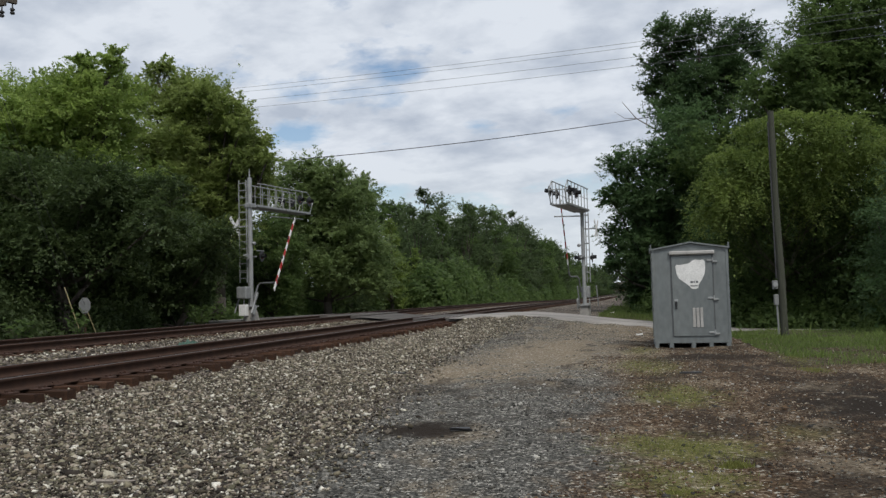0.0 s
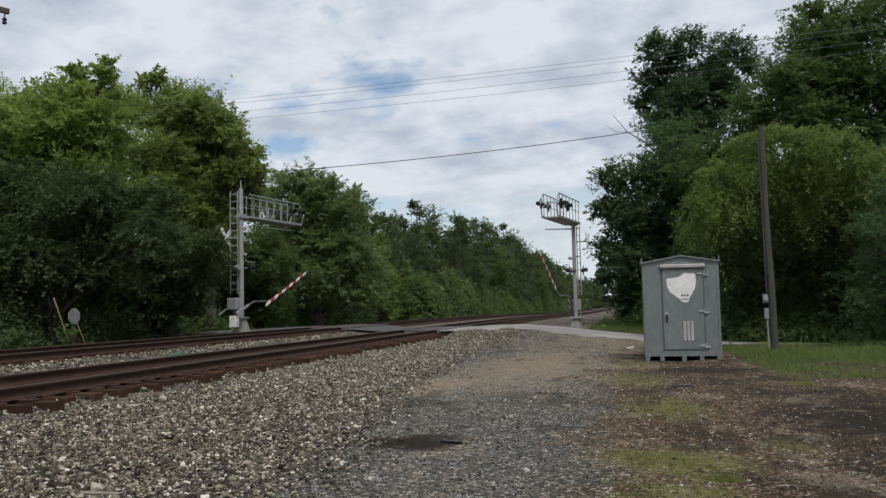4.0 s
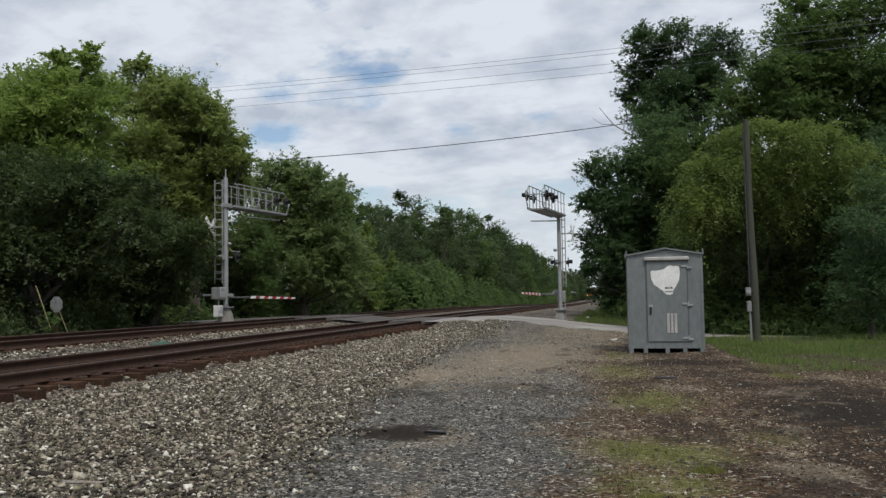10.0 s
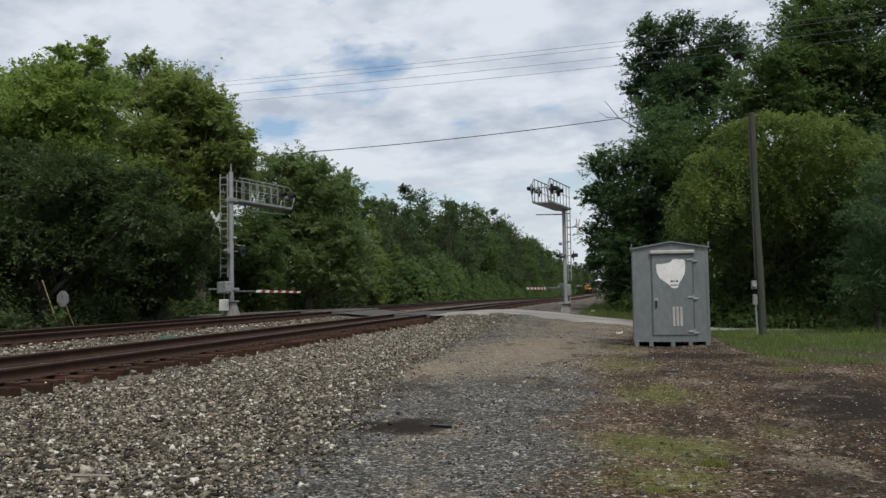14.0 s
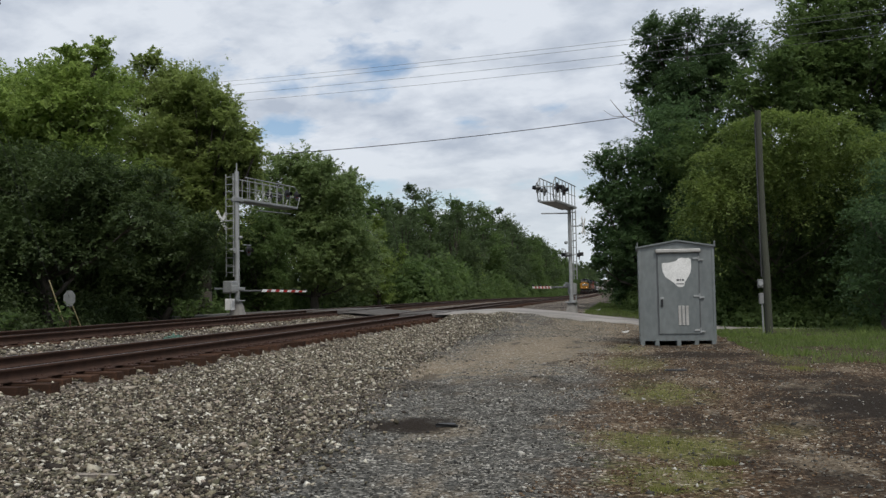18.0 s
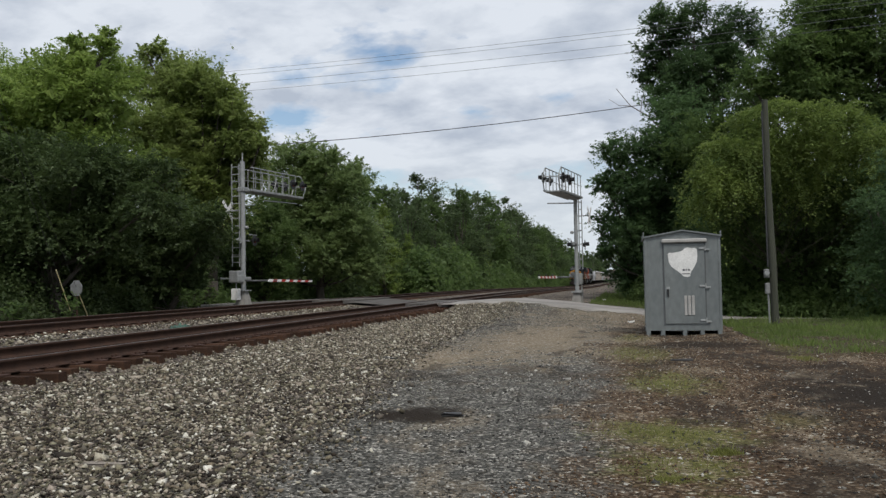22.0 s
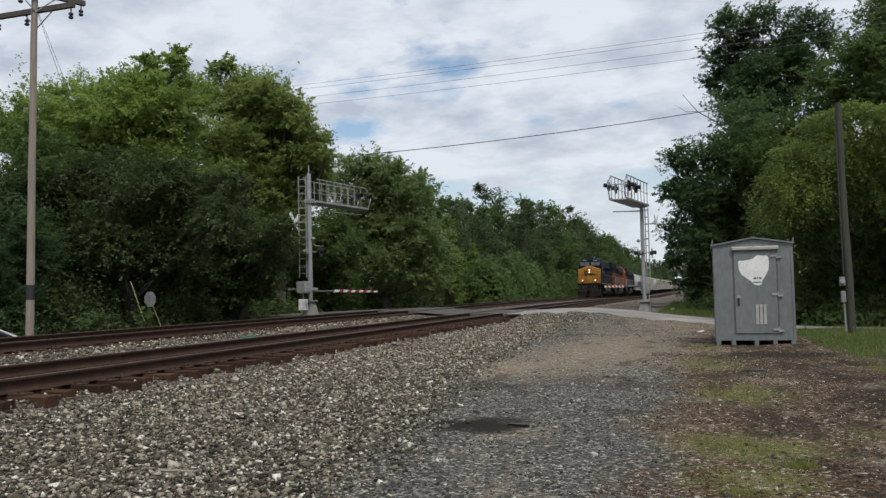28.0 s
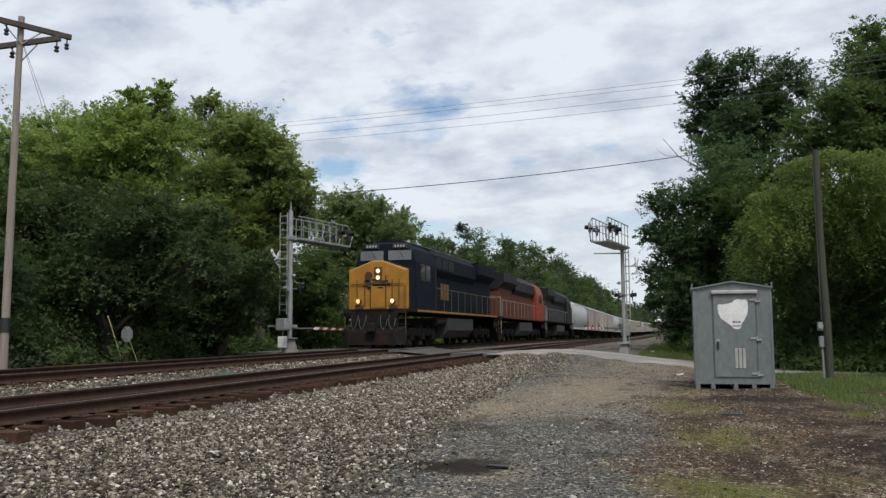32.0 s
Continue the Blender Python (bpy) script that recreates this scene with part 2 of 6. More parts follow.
M_POLE = mat("weathered_pole_wood", (0.28, 0.245, 0.20), 0.9, second=(0.17, 0.14, 0.12), scale=3, stretch=(6, 6, 0.5), bump=0.4)
M_POLE_DARK = mat("grey_green_pole_wood", (0.056, 0.060, 0.042), 0.9, second=(0.028, 0.030, 0.021), scale=3, stretch=(6, 6, 0.5), bump=0.4)
M_CONC = mat("concrete", (0.25, 0.24, 0.22), 0.9, second=(0.15, 0.145, 0.135), scale=4, bump=0.3)
M_ROAD = mat("worn_pale_asphalt", (0.32, 0.30, 0.275), 0.9, second=(0.16, 0.148, 0.136), scale=1.3, fine=30, bump=0.3, stretch=(0.35, 1.3, 1), amount=0.85)
M_WIRE = mat("dark_cable", (0.05, 0.05, 0.053), 0.6, bump=0)
M_WIRE_PALE = mat("weathered_bare_wire", (0.13, 0.135, 0.145), 0.6, bump=0)
M_YELLOW = mat("faded_yellow_plastic", (0.60, 0.53, 0.30), 0.5, second=(0.50, 0.42, 0.18), bump=0.03)
M_GLASS = mat("dark_glass", (0.012, 0.014, 0.016), 0.06, bump=0)

# ---- mesh helpers ----
def mesh_of(name, verts, faces, material):
    """A mesh from arrays of vertices and of equal-sided faces."""
    me = bpy.data.meshes.new(name)
    v, f = np.asarray(verts, np.float32), np.asarray(faces, np.int32)
    me.vertices.add(len(v))
    me.vertices.foreach_set("co", v.ravel())
    n = f.shape[1]
    me.loops.add(f.size)
    me.loops.foreach_set("vertex_index", f.ravel())
    me.polygons.add(len(f))
    me.polygons.foreach_set("loop_start", np.arange(0, f.size, n, dtype=np.int32))
    me.polygons.foreach_set("loop_total", np.full(len(f), n, np.int32))
    me.materials.append(material)
    me.update(calc_edges=True)
    me.validate()
    return me


def mesh_from_bm(name, bm, material, smooth=False):
    me = bpy.data.meshes.new(name)
    bm.normal_update()
    if smooth:
        for f in bm.faces:
            f.smooth = True
    bm.to_mesh(me)
    bm.free()
    if material:
        for m in (material if isinstance(material, (list, tuple)) else [material]):
            me.materials.append(m)
    return me


def part(name, bm, material, parent, label="", at=None, smooth=False):
    ob = new(name, mesh_from_bm(name, bm, material, smooth) if isinstance(bm, bmesh.types.BMesh) else bm)
    ob.parent = parent
    if at is not None:
        ob.matrix_basis = at
    if label:
        ob["label"] = label
    return ob


def thing(name, m, label, category, group="", kind=""):
    ob = new(name)
    ob.matrix_basis = m
    return tagged(ob, label, category, group, kind)


def add_box(bm, x0, x1, y0, y1, z0, z1, bevel=0.0, mat_i=0, turn=None):
    r = bmesh.ops.create_cube(bm, size=1.0)
    vs = r["verts"]
    for v in vs:
        v.co = Vector(((x0 + x1) / 2 + v.co.x * (x1 - x0), (y0 + y1) / 2 + v.co.y * (y1 - y0), (z0 + z1) / 2 + v.co.z * (z1 - z0)))
        if turn is not None:
            v.co = turn @ v.co
    if bevel:
        es = list({e for v in vs for e in v.link_edges})
        r = bmesh.ops.bevel(bm, geom=es, offset=bevel, segments=1, affect="EDGES")
        fs = r["faces"]
    if mat_i:
        for v in (vs if not bevel else {v for f in fs for v in f.verts}):
            if v.is_valid:
                for f in v.link_faces:
                    f.material_index = mat_i
    return bm


def box(x0, x1, y0, y1, z0, z1, bevel=0.0):
    return add_box(bmesh.new(), x0, x1, y0, y1, z0, z1, bevel)


def add_rod(bm, a, b, r0, r1=None, n=8, caps=True):
    a, b = Vector(a), Vector(b)
    d = b - a
    m = Matrix.Translation((a + b) / 2) @ d.to_track_quat("Z", "Y").to_matrix().to_4x4()
    bmesh.ops.create_cone(bm, cap_ends=caps, segments=n, radius1=r0, radius2=r0 if r1 is None else r1, depth=d.length, matrix=m)
    return bm


def rod(a, b, r0, r1=None, n=8):
    return add_rod(bmesh.new(), a, b, r0, r1, n)


def add_ball(bm, c, r, sx=1, sy=1, sz=1, n=8):
    bmesh.ops.create_uvsphere(bm, u_segments=n, v_segments=max(4, n // 2 + 1), radius=r,
                              matrix=Matrix.Translation(c) @ Matrix.Diagonal((sx, sy, sz, 1)))
    return bm


def prism(profile, x0, x1):
    """A solid with a profile in y and z, drawn out along x."""
    bm = bmesh.new()
    a = [bm.verts.new((x0, y, z)) for y, z in profile]
    b = [bm.verts.new((x1, y, z)) for y, z in profile]
    bm.faces.new(a)
    bm.faces.new(b[::-1])
    n = len(profile)
    for i in range(n):
        bm.faces.new((a[i], b[i], b[(i + 1) % n], a[(i + 1) % n]))
    bmesh.ops.recalc_face_normals(bm, faces=bm.faces)
    return bm


def tube(pts, radii, n=8):
    """One continuous tube through the points."""
    bm = bmesh.new()
    pts = [Vector(p) for p in pts]
    rings = []
    for i, p in enumerate(pts):
        d = (pts[min(i + 1, len(pts) - 1)] - pts[max(i - 1, 0)]).normalized()
        up = Vector((0, 0, 1)) if abs(d.z) < 0.9 else Vector((1, 0, 0))
        u = d.cross(up).normalized()
        w = d.cross(u)
        r = radii[i] if isinstance(radii, (list, tuple)) else radii
        rings.append([bm.verts.new(p + (u * math.cos(2 * math.pi * k / n) + w * math.sin(2 * math.pi * k / n)) * r) for k in range(n)])
    for a, b in zip(rings, rings[1:]):
        for k in range(n):
            bm.faces.new((a[k], a[(k + 1) % n], b[(k + 1) % n], b[k]))
    bm.faces.new(rings[0])
    bm.faces.new(rings[-1][::-1])
    bmesh.ops.recalc_face_normals(bm, faces=bm.faces)
    return bm


def ramp(x, a, b):
    t = np.clip((np.asarray(x, float) - a) / (b - a), 0, 1)
    return t * t * (3 - 2 * t)


# ---- the lie of the land ----
T1, T2 = -8.76, -13.32           # middles of the two tracks
GAUGE = 1.435
Z1, Z2 = 0.53, 0.69              # tops of their rails


def bend(s):
    """How far the line swings to the right, far off."""
    return 4.0 * ramp(s, 170, 620)


def fall(s):
    return -0.9 * ramp(s, 48, 240)


def road_mid(q):
    return 38.9 - 0.2 * (np.asarray(q, float) + 2.3)


ROAD_HALF = 3.0


def road_z(q):
    return np.interp(q, [-60, -30, -20, -15.5, -11.7, -10.4, -7.2, -6.2, -4.7, -2.6, -1.6, 0.8, 4.3, 9, 60],
                     [-0.2, 0.2, 0.50, 0.66, 0.62, 0.50, 0.52, 0.58, 0.60, 0.42, 0.29, 0.05, -0.21, -0.31, -0.4])


def land(q, s):
    q, s = np.asarray(q, float), np.asarray(s, float)
    p = q - bend(s)
    toe = np.interp(s, [0, 6, 13, 19, 37], [-2.4, -2.7, -3.8, -4.6, -5.6])
    toe = np.where(s > 38, -3.0, toe)
    bed = np.interp(p, [-300, -60, -27, -22, -19.5, -16.2, -15.0, -11.8, -11.1, -10.3, -7.6, -7.3, -7.0],
                    [-1.6, -1.0, -0.75, -0.6, 0.10, 0.42, 0.47, 0.46, 0.36, 0.28, 0.27, 0.16, 0.13])
    lot = 0.10 * ramp(s, 9, 20) - 0.42 * ramp(s, 28, 37) * ramp(q, -3, 5) - 0.1 * ramp(q, 6, 30)
    lot = lot + 0.17 * ramp(s, 25, 37) * ramp(-q, 1, 6) + 0.14 * ramp(s, 41, 44) * (1 - ramp(np.abs(q + 3), 2, 7))
    k = np.clip((p + 7.0) / np.maximum(toe + 7.0, 0.3), 0, 1)
    z = np.where(p < -7.0, bed, 0.13 * (1 - k) + lot * k)
    z = z + fall(s) + 16.0 * ramp(s, 1255, 1330)
    d = np.abs(s - road_mid(q))
    heap = 0.03 * np.sin(1.7 * q + 2.0) + 0.025 * np.sin(4.9 * q) - 0.07
    near_w = (1 - ramp(d, ROAD_HALF + 0.2, ROAD_HALF + 4.5)) * (s < road_mid(q)) * (p > -7.0)
    z = z * (1 - near_w) + (road_z(q) + heap) * near_w
    under = road_z(q) - 0.10
    w = 1 - ramp(d, ROAD_HALF - 0.3, ROAD_HALF + 0.15)
    z = np.where(d < ROAD_HALF + 0.15, z * (1 - w) + np.minimum(under, z + 0.3) * w, z)
    rough = 0.018 * np.sin(2.1 * q + 0.7 * s) * np.sin(1.3 * s - 0.6 * q) + 0.012 * np.sin(4.3 * q) * np.cos(3.7 * s + q)
    return z + rough * ((p > -6.5) & (d > ROAD_HALF + 0.2))


qs = np.concatenate([[-700, -400, -200, -120, -80, -60], np.arange(-50, -20, 2.5), np.arange(-20, -2.99, 0.25), np.arange(-3, 6, 0.3), np.arange(6, 20, 1.0), [22, 26, 32, 40, 60, 100, 200, 400, 700]])
ss = np.concatenate([[-300, -100, -40, -20, -10, -4], np.arange(0, 30, 0.3), np.arange(30, 47, 0.25), np.arange(47, 70, 1.0), np.arange(72, 140, 4.0), np.arange(145, 700, 18.0), [750, 900, 1100, 1250, 1270, 1290, 1310, 1330, 1360, 1700]])
gq, gs = np.meshgrid(qs, ss)
nq, ns = len(qs), len(ss)
idx = np.arange(nq * ns).reshape(ns, nq)
quads = np.stack([idx[:-1, :-1], idx[:-1, 1:], idx[1:, 1:], idx[1:, :-1]], -1).reshape(-1, 4)


def ground_mat():
    m = bpy.data.materials.new("gravel_and_dirt")
    m.use_nodes = True
    t = m.node_tree
    b = t.nodes["Principled BSDF"]
    b.inputs["Roughness"].default_value, b.inputs["Specular IOR Level"].default_value = 0.95, 0.12
    link = t.links.new
    tc = t.nodes.new("ShaderNodeTexCoord")
    sp = t.nodes.new("ShaderNodeSeparateXYZ")
    link(tc.outputs["Object"], sp.inputs[0])

    def noise_of(scale, detail=5.0, stretch=(1, 1, 1)):
        mp = t.nodes.new("ShaderNodeMapping")
        mp.inputs["Scale"].default_value = stretch
        link(tc.outputs["Object"], mp.inputs[0])
        n = t.nodes.new("ShaderNodeTexNoise")
        n.inputs["Scale"].default_value, n.inputs["Detail"].default_value = scale, detail
        n.inputs["Roughness"].default_value = 0.62
        link(mp.outputs[0], n.inputs["Vector"])
        return n.outputs[0]

    def op(kind, a, c=None, d=None):
        n = t.nodes.new("ShaderNodeMath")
        n.operation = kind
        for i, v in enumerate((a, c, d)):
            if v is None:
                continue
            if isinstance(v, (int, float)):
                n.inputs[i].default_value = v
            else:
                link(v, n.inputs[i])
        return n.outputs[0]

    def step(x, lo, hi):
        n = t.nodes.new("ShaderNodeMapRange")
        n.interpolation_type = "SMOOTHSTEP"
        n.inputs[1].default_value, n.inputs[2].default_value = lo, hi
        link(x, n.inputs[0])
        return n.outputs[0]

    def blend(f, a, c):
        n = t.nodes.new("ShaderNodeMix")
        n.data_type = "RGBA"
        link(f, n.inputs[0])
        for i, v in ((6, a), (7, c)):
            if isinstance(v, tuple):
                n.inputs[i].default_value = (*v, 1)
            else:
                link(v, n.inputs[i])
        return n.outputs[2]

    q, s = sp.outputs["X"], sp.outputs["Y"]
    big, mid_n, fine = noise_of(0.7), noise_of(2.6), noise_of(14.0)
    speck = noise_of(55.0, 3.0)
    wob = op("MULTIPLY_ADD", op("SUBTRACT", mid_n, 0.5), 1.6, q)      # q with a ragged edge

    def spot(cq, cs, rq, rs, rag=1.3):
        a = op("DIVIDE", op("SUBTRACT", q, cq), rq)
        c = op("DIVIDE", op("SUBTRACT", s, cs), rs)
        d = op("SQRT", op("ADD", op("MULTIPLY", a, a), op("MULTIPLY", c, c)))
        d = op("ADD", d, op("MULTIPLY", op("SUBTRACT", mid_n, 0.5), rag * 1.7))
        d = op("ADD", d, op("MULTIPLY", op("SUBTRACT", fine, 0.5), 1.5))
        return op("SUBTRACT", 1.0, step(d, 0.30, 1.30))

    def cells(scale):
        """Stone-like cells: a random tone for each, and their relief."""
        v = t.nodes.new("ShaderNodeTexVoronoi")
        v.inputs["Scale"].default_value = scale
        link(tc.outputs["Object"], v.inputs["Vector"])
        sc = t.nodes.new("ShaderNodeSeparateColor")
        link(v.outputs["Color"], sc.inputs[0])
        return sc.outputs[0], sc.outputs[1], v.outputs["Distance"]

    def tones(x, stops):
        n = t.nodes.new("ShaderNodeValToRGB")
        els = n.color_ramp.elements
        while len(els) < len(stops):
            els.new(0.5)
        for e, (p, c) in zip(els, stops):
            e.position, e.color = p, (*c, 1)
        link(x, n.inputs[0])
        return n.outputs[0]

    c1, c1b, d1 = cells(38.0)
    c2, c2b, d2 = cells(17.0)
    big_stone = step(c2b, 0.74, 0.76)
    tone = op("ADD", op("MULTIPLY", c1, 0.78), op("MULTIPLY", mid_n, 0.30))
    tone = op("ADD", tone, op("MULTIPLY", op("MULTIPLY", big_stone, c2), 0.22))
    grey = tones(tone, ((0.12, (0.026, 0.026, 0.024)), (0.52, (0.076, 0.074, 0.065)), (0.82, (0.174, 0.166, 0.146)), (1.0, (0.470, 0.448, 0.392))))
    brown = tones(tone, ((0.12, (0.023, 0.014, 0.007)), (0.50, (0.070, 0.044, 0.025)), (0.80, (0.140, 0.095, 0.059)), (0.94, (0.290, 0.237, 0.176)), (1.0, (0.488, 0.475, 0.404))))
    sand = tones(tone, ((0.12, (0.120, 0.094, 0.066)), (0.60, (0.232, 0.186, 0.130)), (0.90, (0.34, 0.29, 0.21)), (1.0, (0.46, 0.42, 0.36))))
    soil = blend(step(fine, 0.35, 0.65), (0.05, 0.042, 0.028), (0.085, 0.085, 0.04))
    ballast = tones(tone, ((0.12, (0.028, 0.024, 0.021)), (0.5, (0.080, 0.066, 0.055)), (0.85, (0.20, 0.17, 0.14)), (1.0, (0.42, 0.38, 0.33))))
    toe = op("MULTIPLY_ADD", s, -0.105, -2.05)
    to_lot = step(op("SUBTRACT", wob, toe), -0.35, 0.35)
    far = step(s, 37.5, 41.0)
    col = blend(op("MULTIPLY", to_lot, op("SUBTRACT", 1.0, far)), ballast, grey)
    col = blend(step(op("ADD", wob, op("MULTIPLY", op("SUBTRACT", big, 0.5), 2.4)), -0.9, 0.1), col, brown)
    col = blend(op("MULTIPLY", spot(-2.0, 20.5, 1.9, 7.0), 0.9), col, sand)
    col = blend(op("MULTIPLY", spot(-3.3, 15.5, 0.8, 2.0), 0.9), col, sand)
    col = blend(op("MULTIPLY", spot(-0.6, 31.0, 3.2, 7.0), 0.75), col, sand)
    moss = tones(tone, ((0.1, (0.078, 0.088, 0.026)), (0.6, (0.150, 0.160, 0.048)), (1.0, (0.25, 0.24, 0.10))))
    for cq, cs, rq, rs, k in ((0.4, 8.5, 0.75, 0.85, 0.66), (0.35, 7.0, 0.5, 0.55, 0.6), (0.25, 16.8, 0.6, 2.0, 0.5), (0.1, 20.5, 0.4, 1.5, 0.5), (0.3, 12.6, 0.45, 1.3, 0.45),
                              (0.6, 12.4, 0.6, 1.1, 0.55), (1.6, 9.4, 0.4, 0.6, 0.3), (0.7, 5.6, 0.8, 0.5, 0.5)):
        col = blend(op("MULTIPLY", spot(cq, cs, rq, rs), k), col, moss)
    dark = (0.025, 0.019, 0.014)
    for cq, cs, rq, rs, k in ((-2.3, 9.35, 0.62, 0.55, 0.95), (-1.2, 13.2, 1.0, 0.6, 0.45), (-3.0, 13.0, 0.9, 0.5, 0.55), (3.0, 11.2, 1.5, 2.4, 0.95), (1.9, 7.6, 0.9, 0.8, 0.5), (2.5, 6.6, 1.3, 1.0, 0.55), (-1.6, 14.0, 0.7, 0.5, 0.5), (1.3, 18.4, 1.1, 0.9, 0.75),
                              (2.3, 14.5, 0.9, 0.7, 0.6), (2.4, 8.0, 0.6, 0.4, 0.5), (0.2, 14.6, 0.7, 0.35, 0.5), (-0.9, 10.6, 0.5, 0.3, 0.4)):
        col = blend(op("MULTIPLY", spot(cq, cs, rq, rs), k), col, dark)
    blot = op("MULTIPLY", op("MULTIPLY", step(noise_of(1.1, 6.0, (1.0, 0.5, 1.0)), 0.48, 0.58), step(wob, -0.3, 0.9)), 0.72)
    col = blend(op("MULTIPLY", step(noise_of(1.7, 6.0, (0.8, 0.35, 1.0)), 0.56, 0.64), 0.5), col, dark)
    col = blend(blot, col, dark)
    light_blot = op("MULTIPLY", step(noise_of(0.9, 6.0, (1.0, 0.45, 1.0)), 0.53, 0.63), 0.55)
    col = blend(light_blot, col, sand)
    for cq, cs, rq, rs, k in ((3.2, 11.4, 1.3, 1.7, 0.95), (-2.3, 9.35, 0.62, 0.55, 0.9), (1.4, 18.2, 1.5, 1.2, 0.6)):
        col = blend(op("MULTIPLY", spot(cq, cs, rq, rs), k), col, dark)
    grass = op("MULTIPLY", step(op("ADD", wob, op("MULTIPLY", big, 0.8)), 2.9, 3.5), step(s, 15.0, 18.5))
    col = blend(grass, col, soil)
    verge = op("MULTIPLY", step(op("ADD", wob, big), -1.2, -0.2), step(s, 42.3, 43.5))
    col = blend(verge, col, soil)
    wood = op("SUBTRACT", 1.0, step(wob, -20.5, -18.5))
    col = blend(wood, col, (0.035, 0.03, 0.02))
    link(col, b.inputs["Base Color"])
    bp = t.nodes.new("ShaderNodeBump")
    bp.inputs["Strength"].default_value, bp.inputs["Distance"].default_value = 0.9, 0.03
    link(op("ADD", op("MULTIPLY", op("SUBTRACT", 1.0, d1), 0.7), op("ADD", op("MULTIPLY", fine, 0.9), op("MULTIPLY", op("MULTIPLY", big_stone, op("SUBTRACT", 1.0, d2)), 1.2))), bp.inputs["Height"])
    link(bp.outputs[0], b.inputs["Normal"])
    return m


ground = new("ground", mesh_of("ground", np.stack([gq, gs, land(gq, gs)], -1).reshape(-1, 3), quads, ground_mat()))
tagged(ground, "grey gravel lot with brown dirt, moss and pale ballast banks", "ground", kind="structure")
for f in ground.data.polygons:
    f.use_smooth = True

M_PANEL = mat("dark_crossing_mat", (0.080, 0.075, 0.070), 0.95, second=(0.150, 0.14, 0.13), scale=1.5, bump=0.3, spec=0.1)

# road over the tracks, with a thick broken edge
rq = np.concatenate([np.arange(-60, -20, 4.0), np.arange(-20, 10, 0.4), np.arange(10, 61, 5.0)])
rows_v, rows_f = [], []
cross = [(-1.0, -0.16), (-0.985, -0.02), (-0.95, 0.0), (-0.5, 0.02), (0.0, 0.03), (0.5, 0.02), (0.95, 0.0), (0.985, -0.02), (1.0, -0.16)]
for i, a in enumerate(rq):
    rag = 0.07 * math.sin(i * 1.7) + 0.06 * math.sin(i * 0.61 + 1)
    for w, dz in cross:
        rows_v.append((a, float(road_mid(a)) + w * (ROAD_HALF + (rag if abs(w) > 0.9 else 0)), float(road_z(a)) + dz * (1 if not -16 < a < -6.6 else 0.3)))
nc = len(cross)
for i in range(len(rq) - 1):
    if T2 - 0.83 < rq[i] + 0.2 < T2 + 0.83 or T1 - 0.83 < rq[i] + 0.2 < T1 + 0.83:
        continue
    for j in range(nc - 1):
        rows_f.append((i * nc + j, (i + 1) * nc + j, (i + 1) * nc + j + 1, i * nc + j + 1))
road_me = mesh_of("road", rows_v, rows_f, M_ROAD)
road_me.materials.append(M_PANEL)
for f in road_me.polygons:
    f.material_index = 1 if -18.5 < f.center.x < -9.4 else 0
road = tagged(new("road", road_me), "pale worn asphalt road climbing over two tracks", "road", kind="structure")

# ---- tracks ----
RAIL_PROFILE = [(-0.076, 0), (0.076, 0), (0.076, 0.012), (0.02, 0.03), (0.010, 0.05), (0.010, 0.125), (0.036, 0.140), (0.037, 0.170), (0.028, 0.180),
                (-0.028, 0.180), (-0.037, 0.170), (-0.036, 0.140), (-0.010, 0.125), (-0.010, 0.05), (-0.02, 0.03), (-0.076, 0.012)]


def rail_mesh(name, mid, off, top):
    st = np.concatenate([np.arange(-30, 60, 6.0), np.arange(60, 200, 10.0), np.arange(200, 1000, 20.0)])
    n = len(RAIL_PROFILE)
    v, f = [], []
    for s in st:
        for x, z in RAIL_PROFILE:
            v.append((mid + off + float(bend(s)) + x, s, top - 0.18 + z + float(fall(s))))
    for i in range(len(st) - 1):
        for j in range(n):
            k = (j + 1) % n
            f.append((i * n + j, i * n + k, (i + 1) * n + k, (i + 1) * n + j))
    me = mesh_of(name, v, f, M_RAIL)
    me.materials.append(M_HEAD)
    me.polygons.foreach_set("material_index", np.array([1 if (i % n) in (8,) else 0 for i in range(len(f))], np.int32))
    return me


def tie_mesh(var):
    rnd = random.Random(var)
    bm = box(-1.30, 1.30, -0.115, 0.115, -0.17, 0.0, 0.012)
    for v in bm.verts:
        v.co += Vector((rnd.uniform(-0.02, 0.02), rnd.uniform(-0.008, 0.008), rnd.uniform(-0.008, 0.008)))
    return mesh_from_bm("tie", bm, M_TIE)


def plate_mesh():
    bm = box(-0.19, 0.19, -0.10, 0.10, 0.0, 0.022, 0.004)
    for x in (-0.115, 0.115):
        for y in (-0.06, 0.06):
            add_box(bm, x - 0.02, x + 0.02, y - 0.016, y + 0.016, 0.02, 0.055, 0.004)
    return mesh_from_bm("tie_plate", bm, M_IRON)


TIES = [tie_mesh(i) for i in range(5)]
PLATE = plate_mesh()


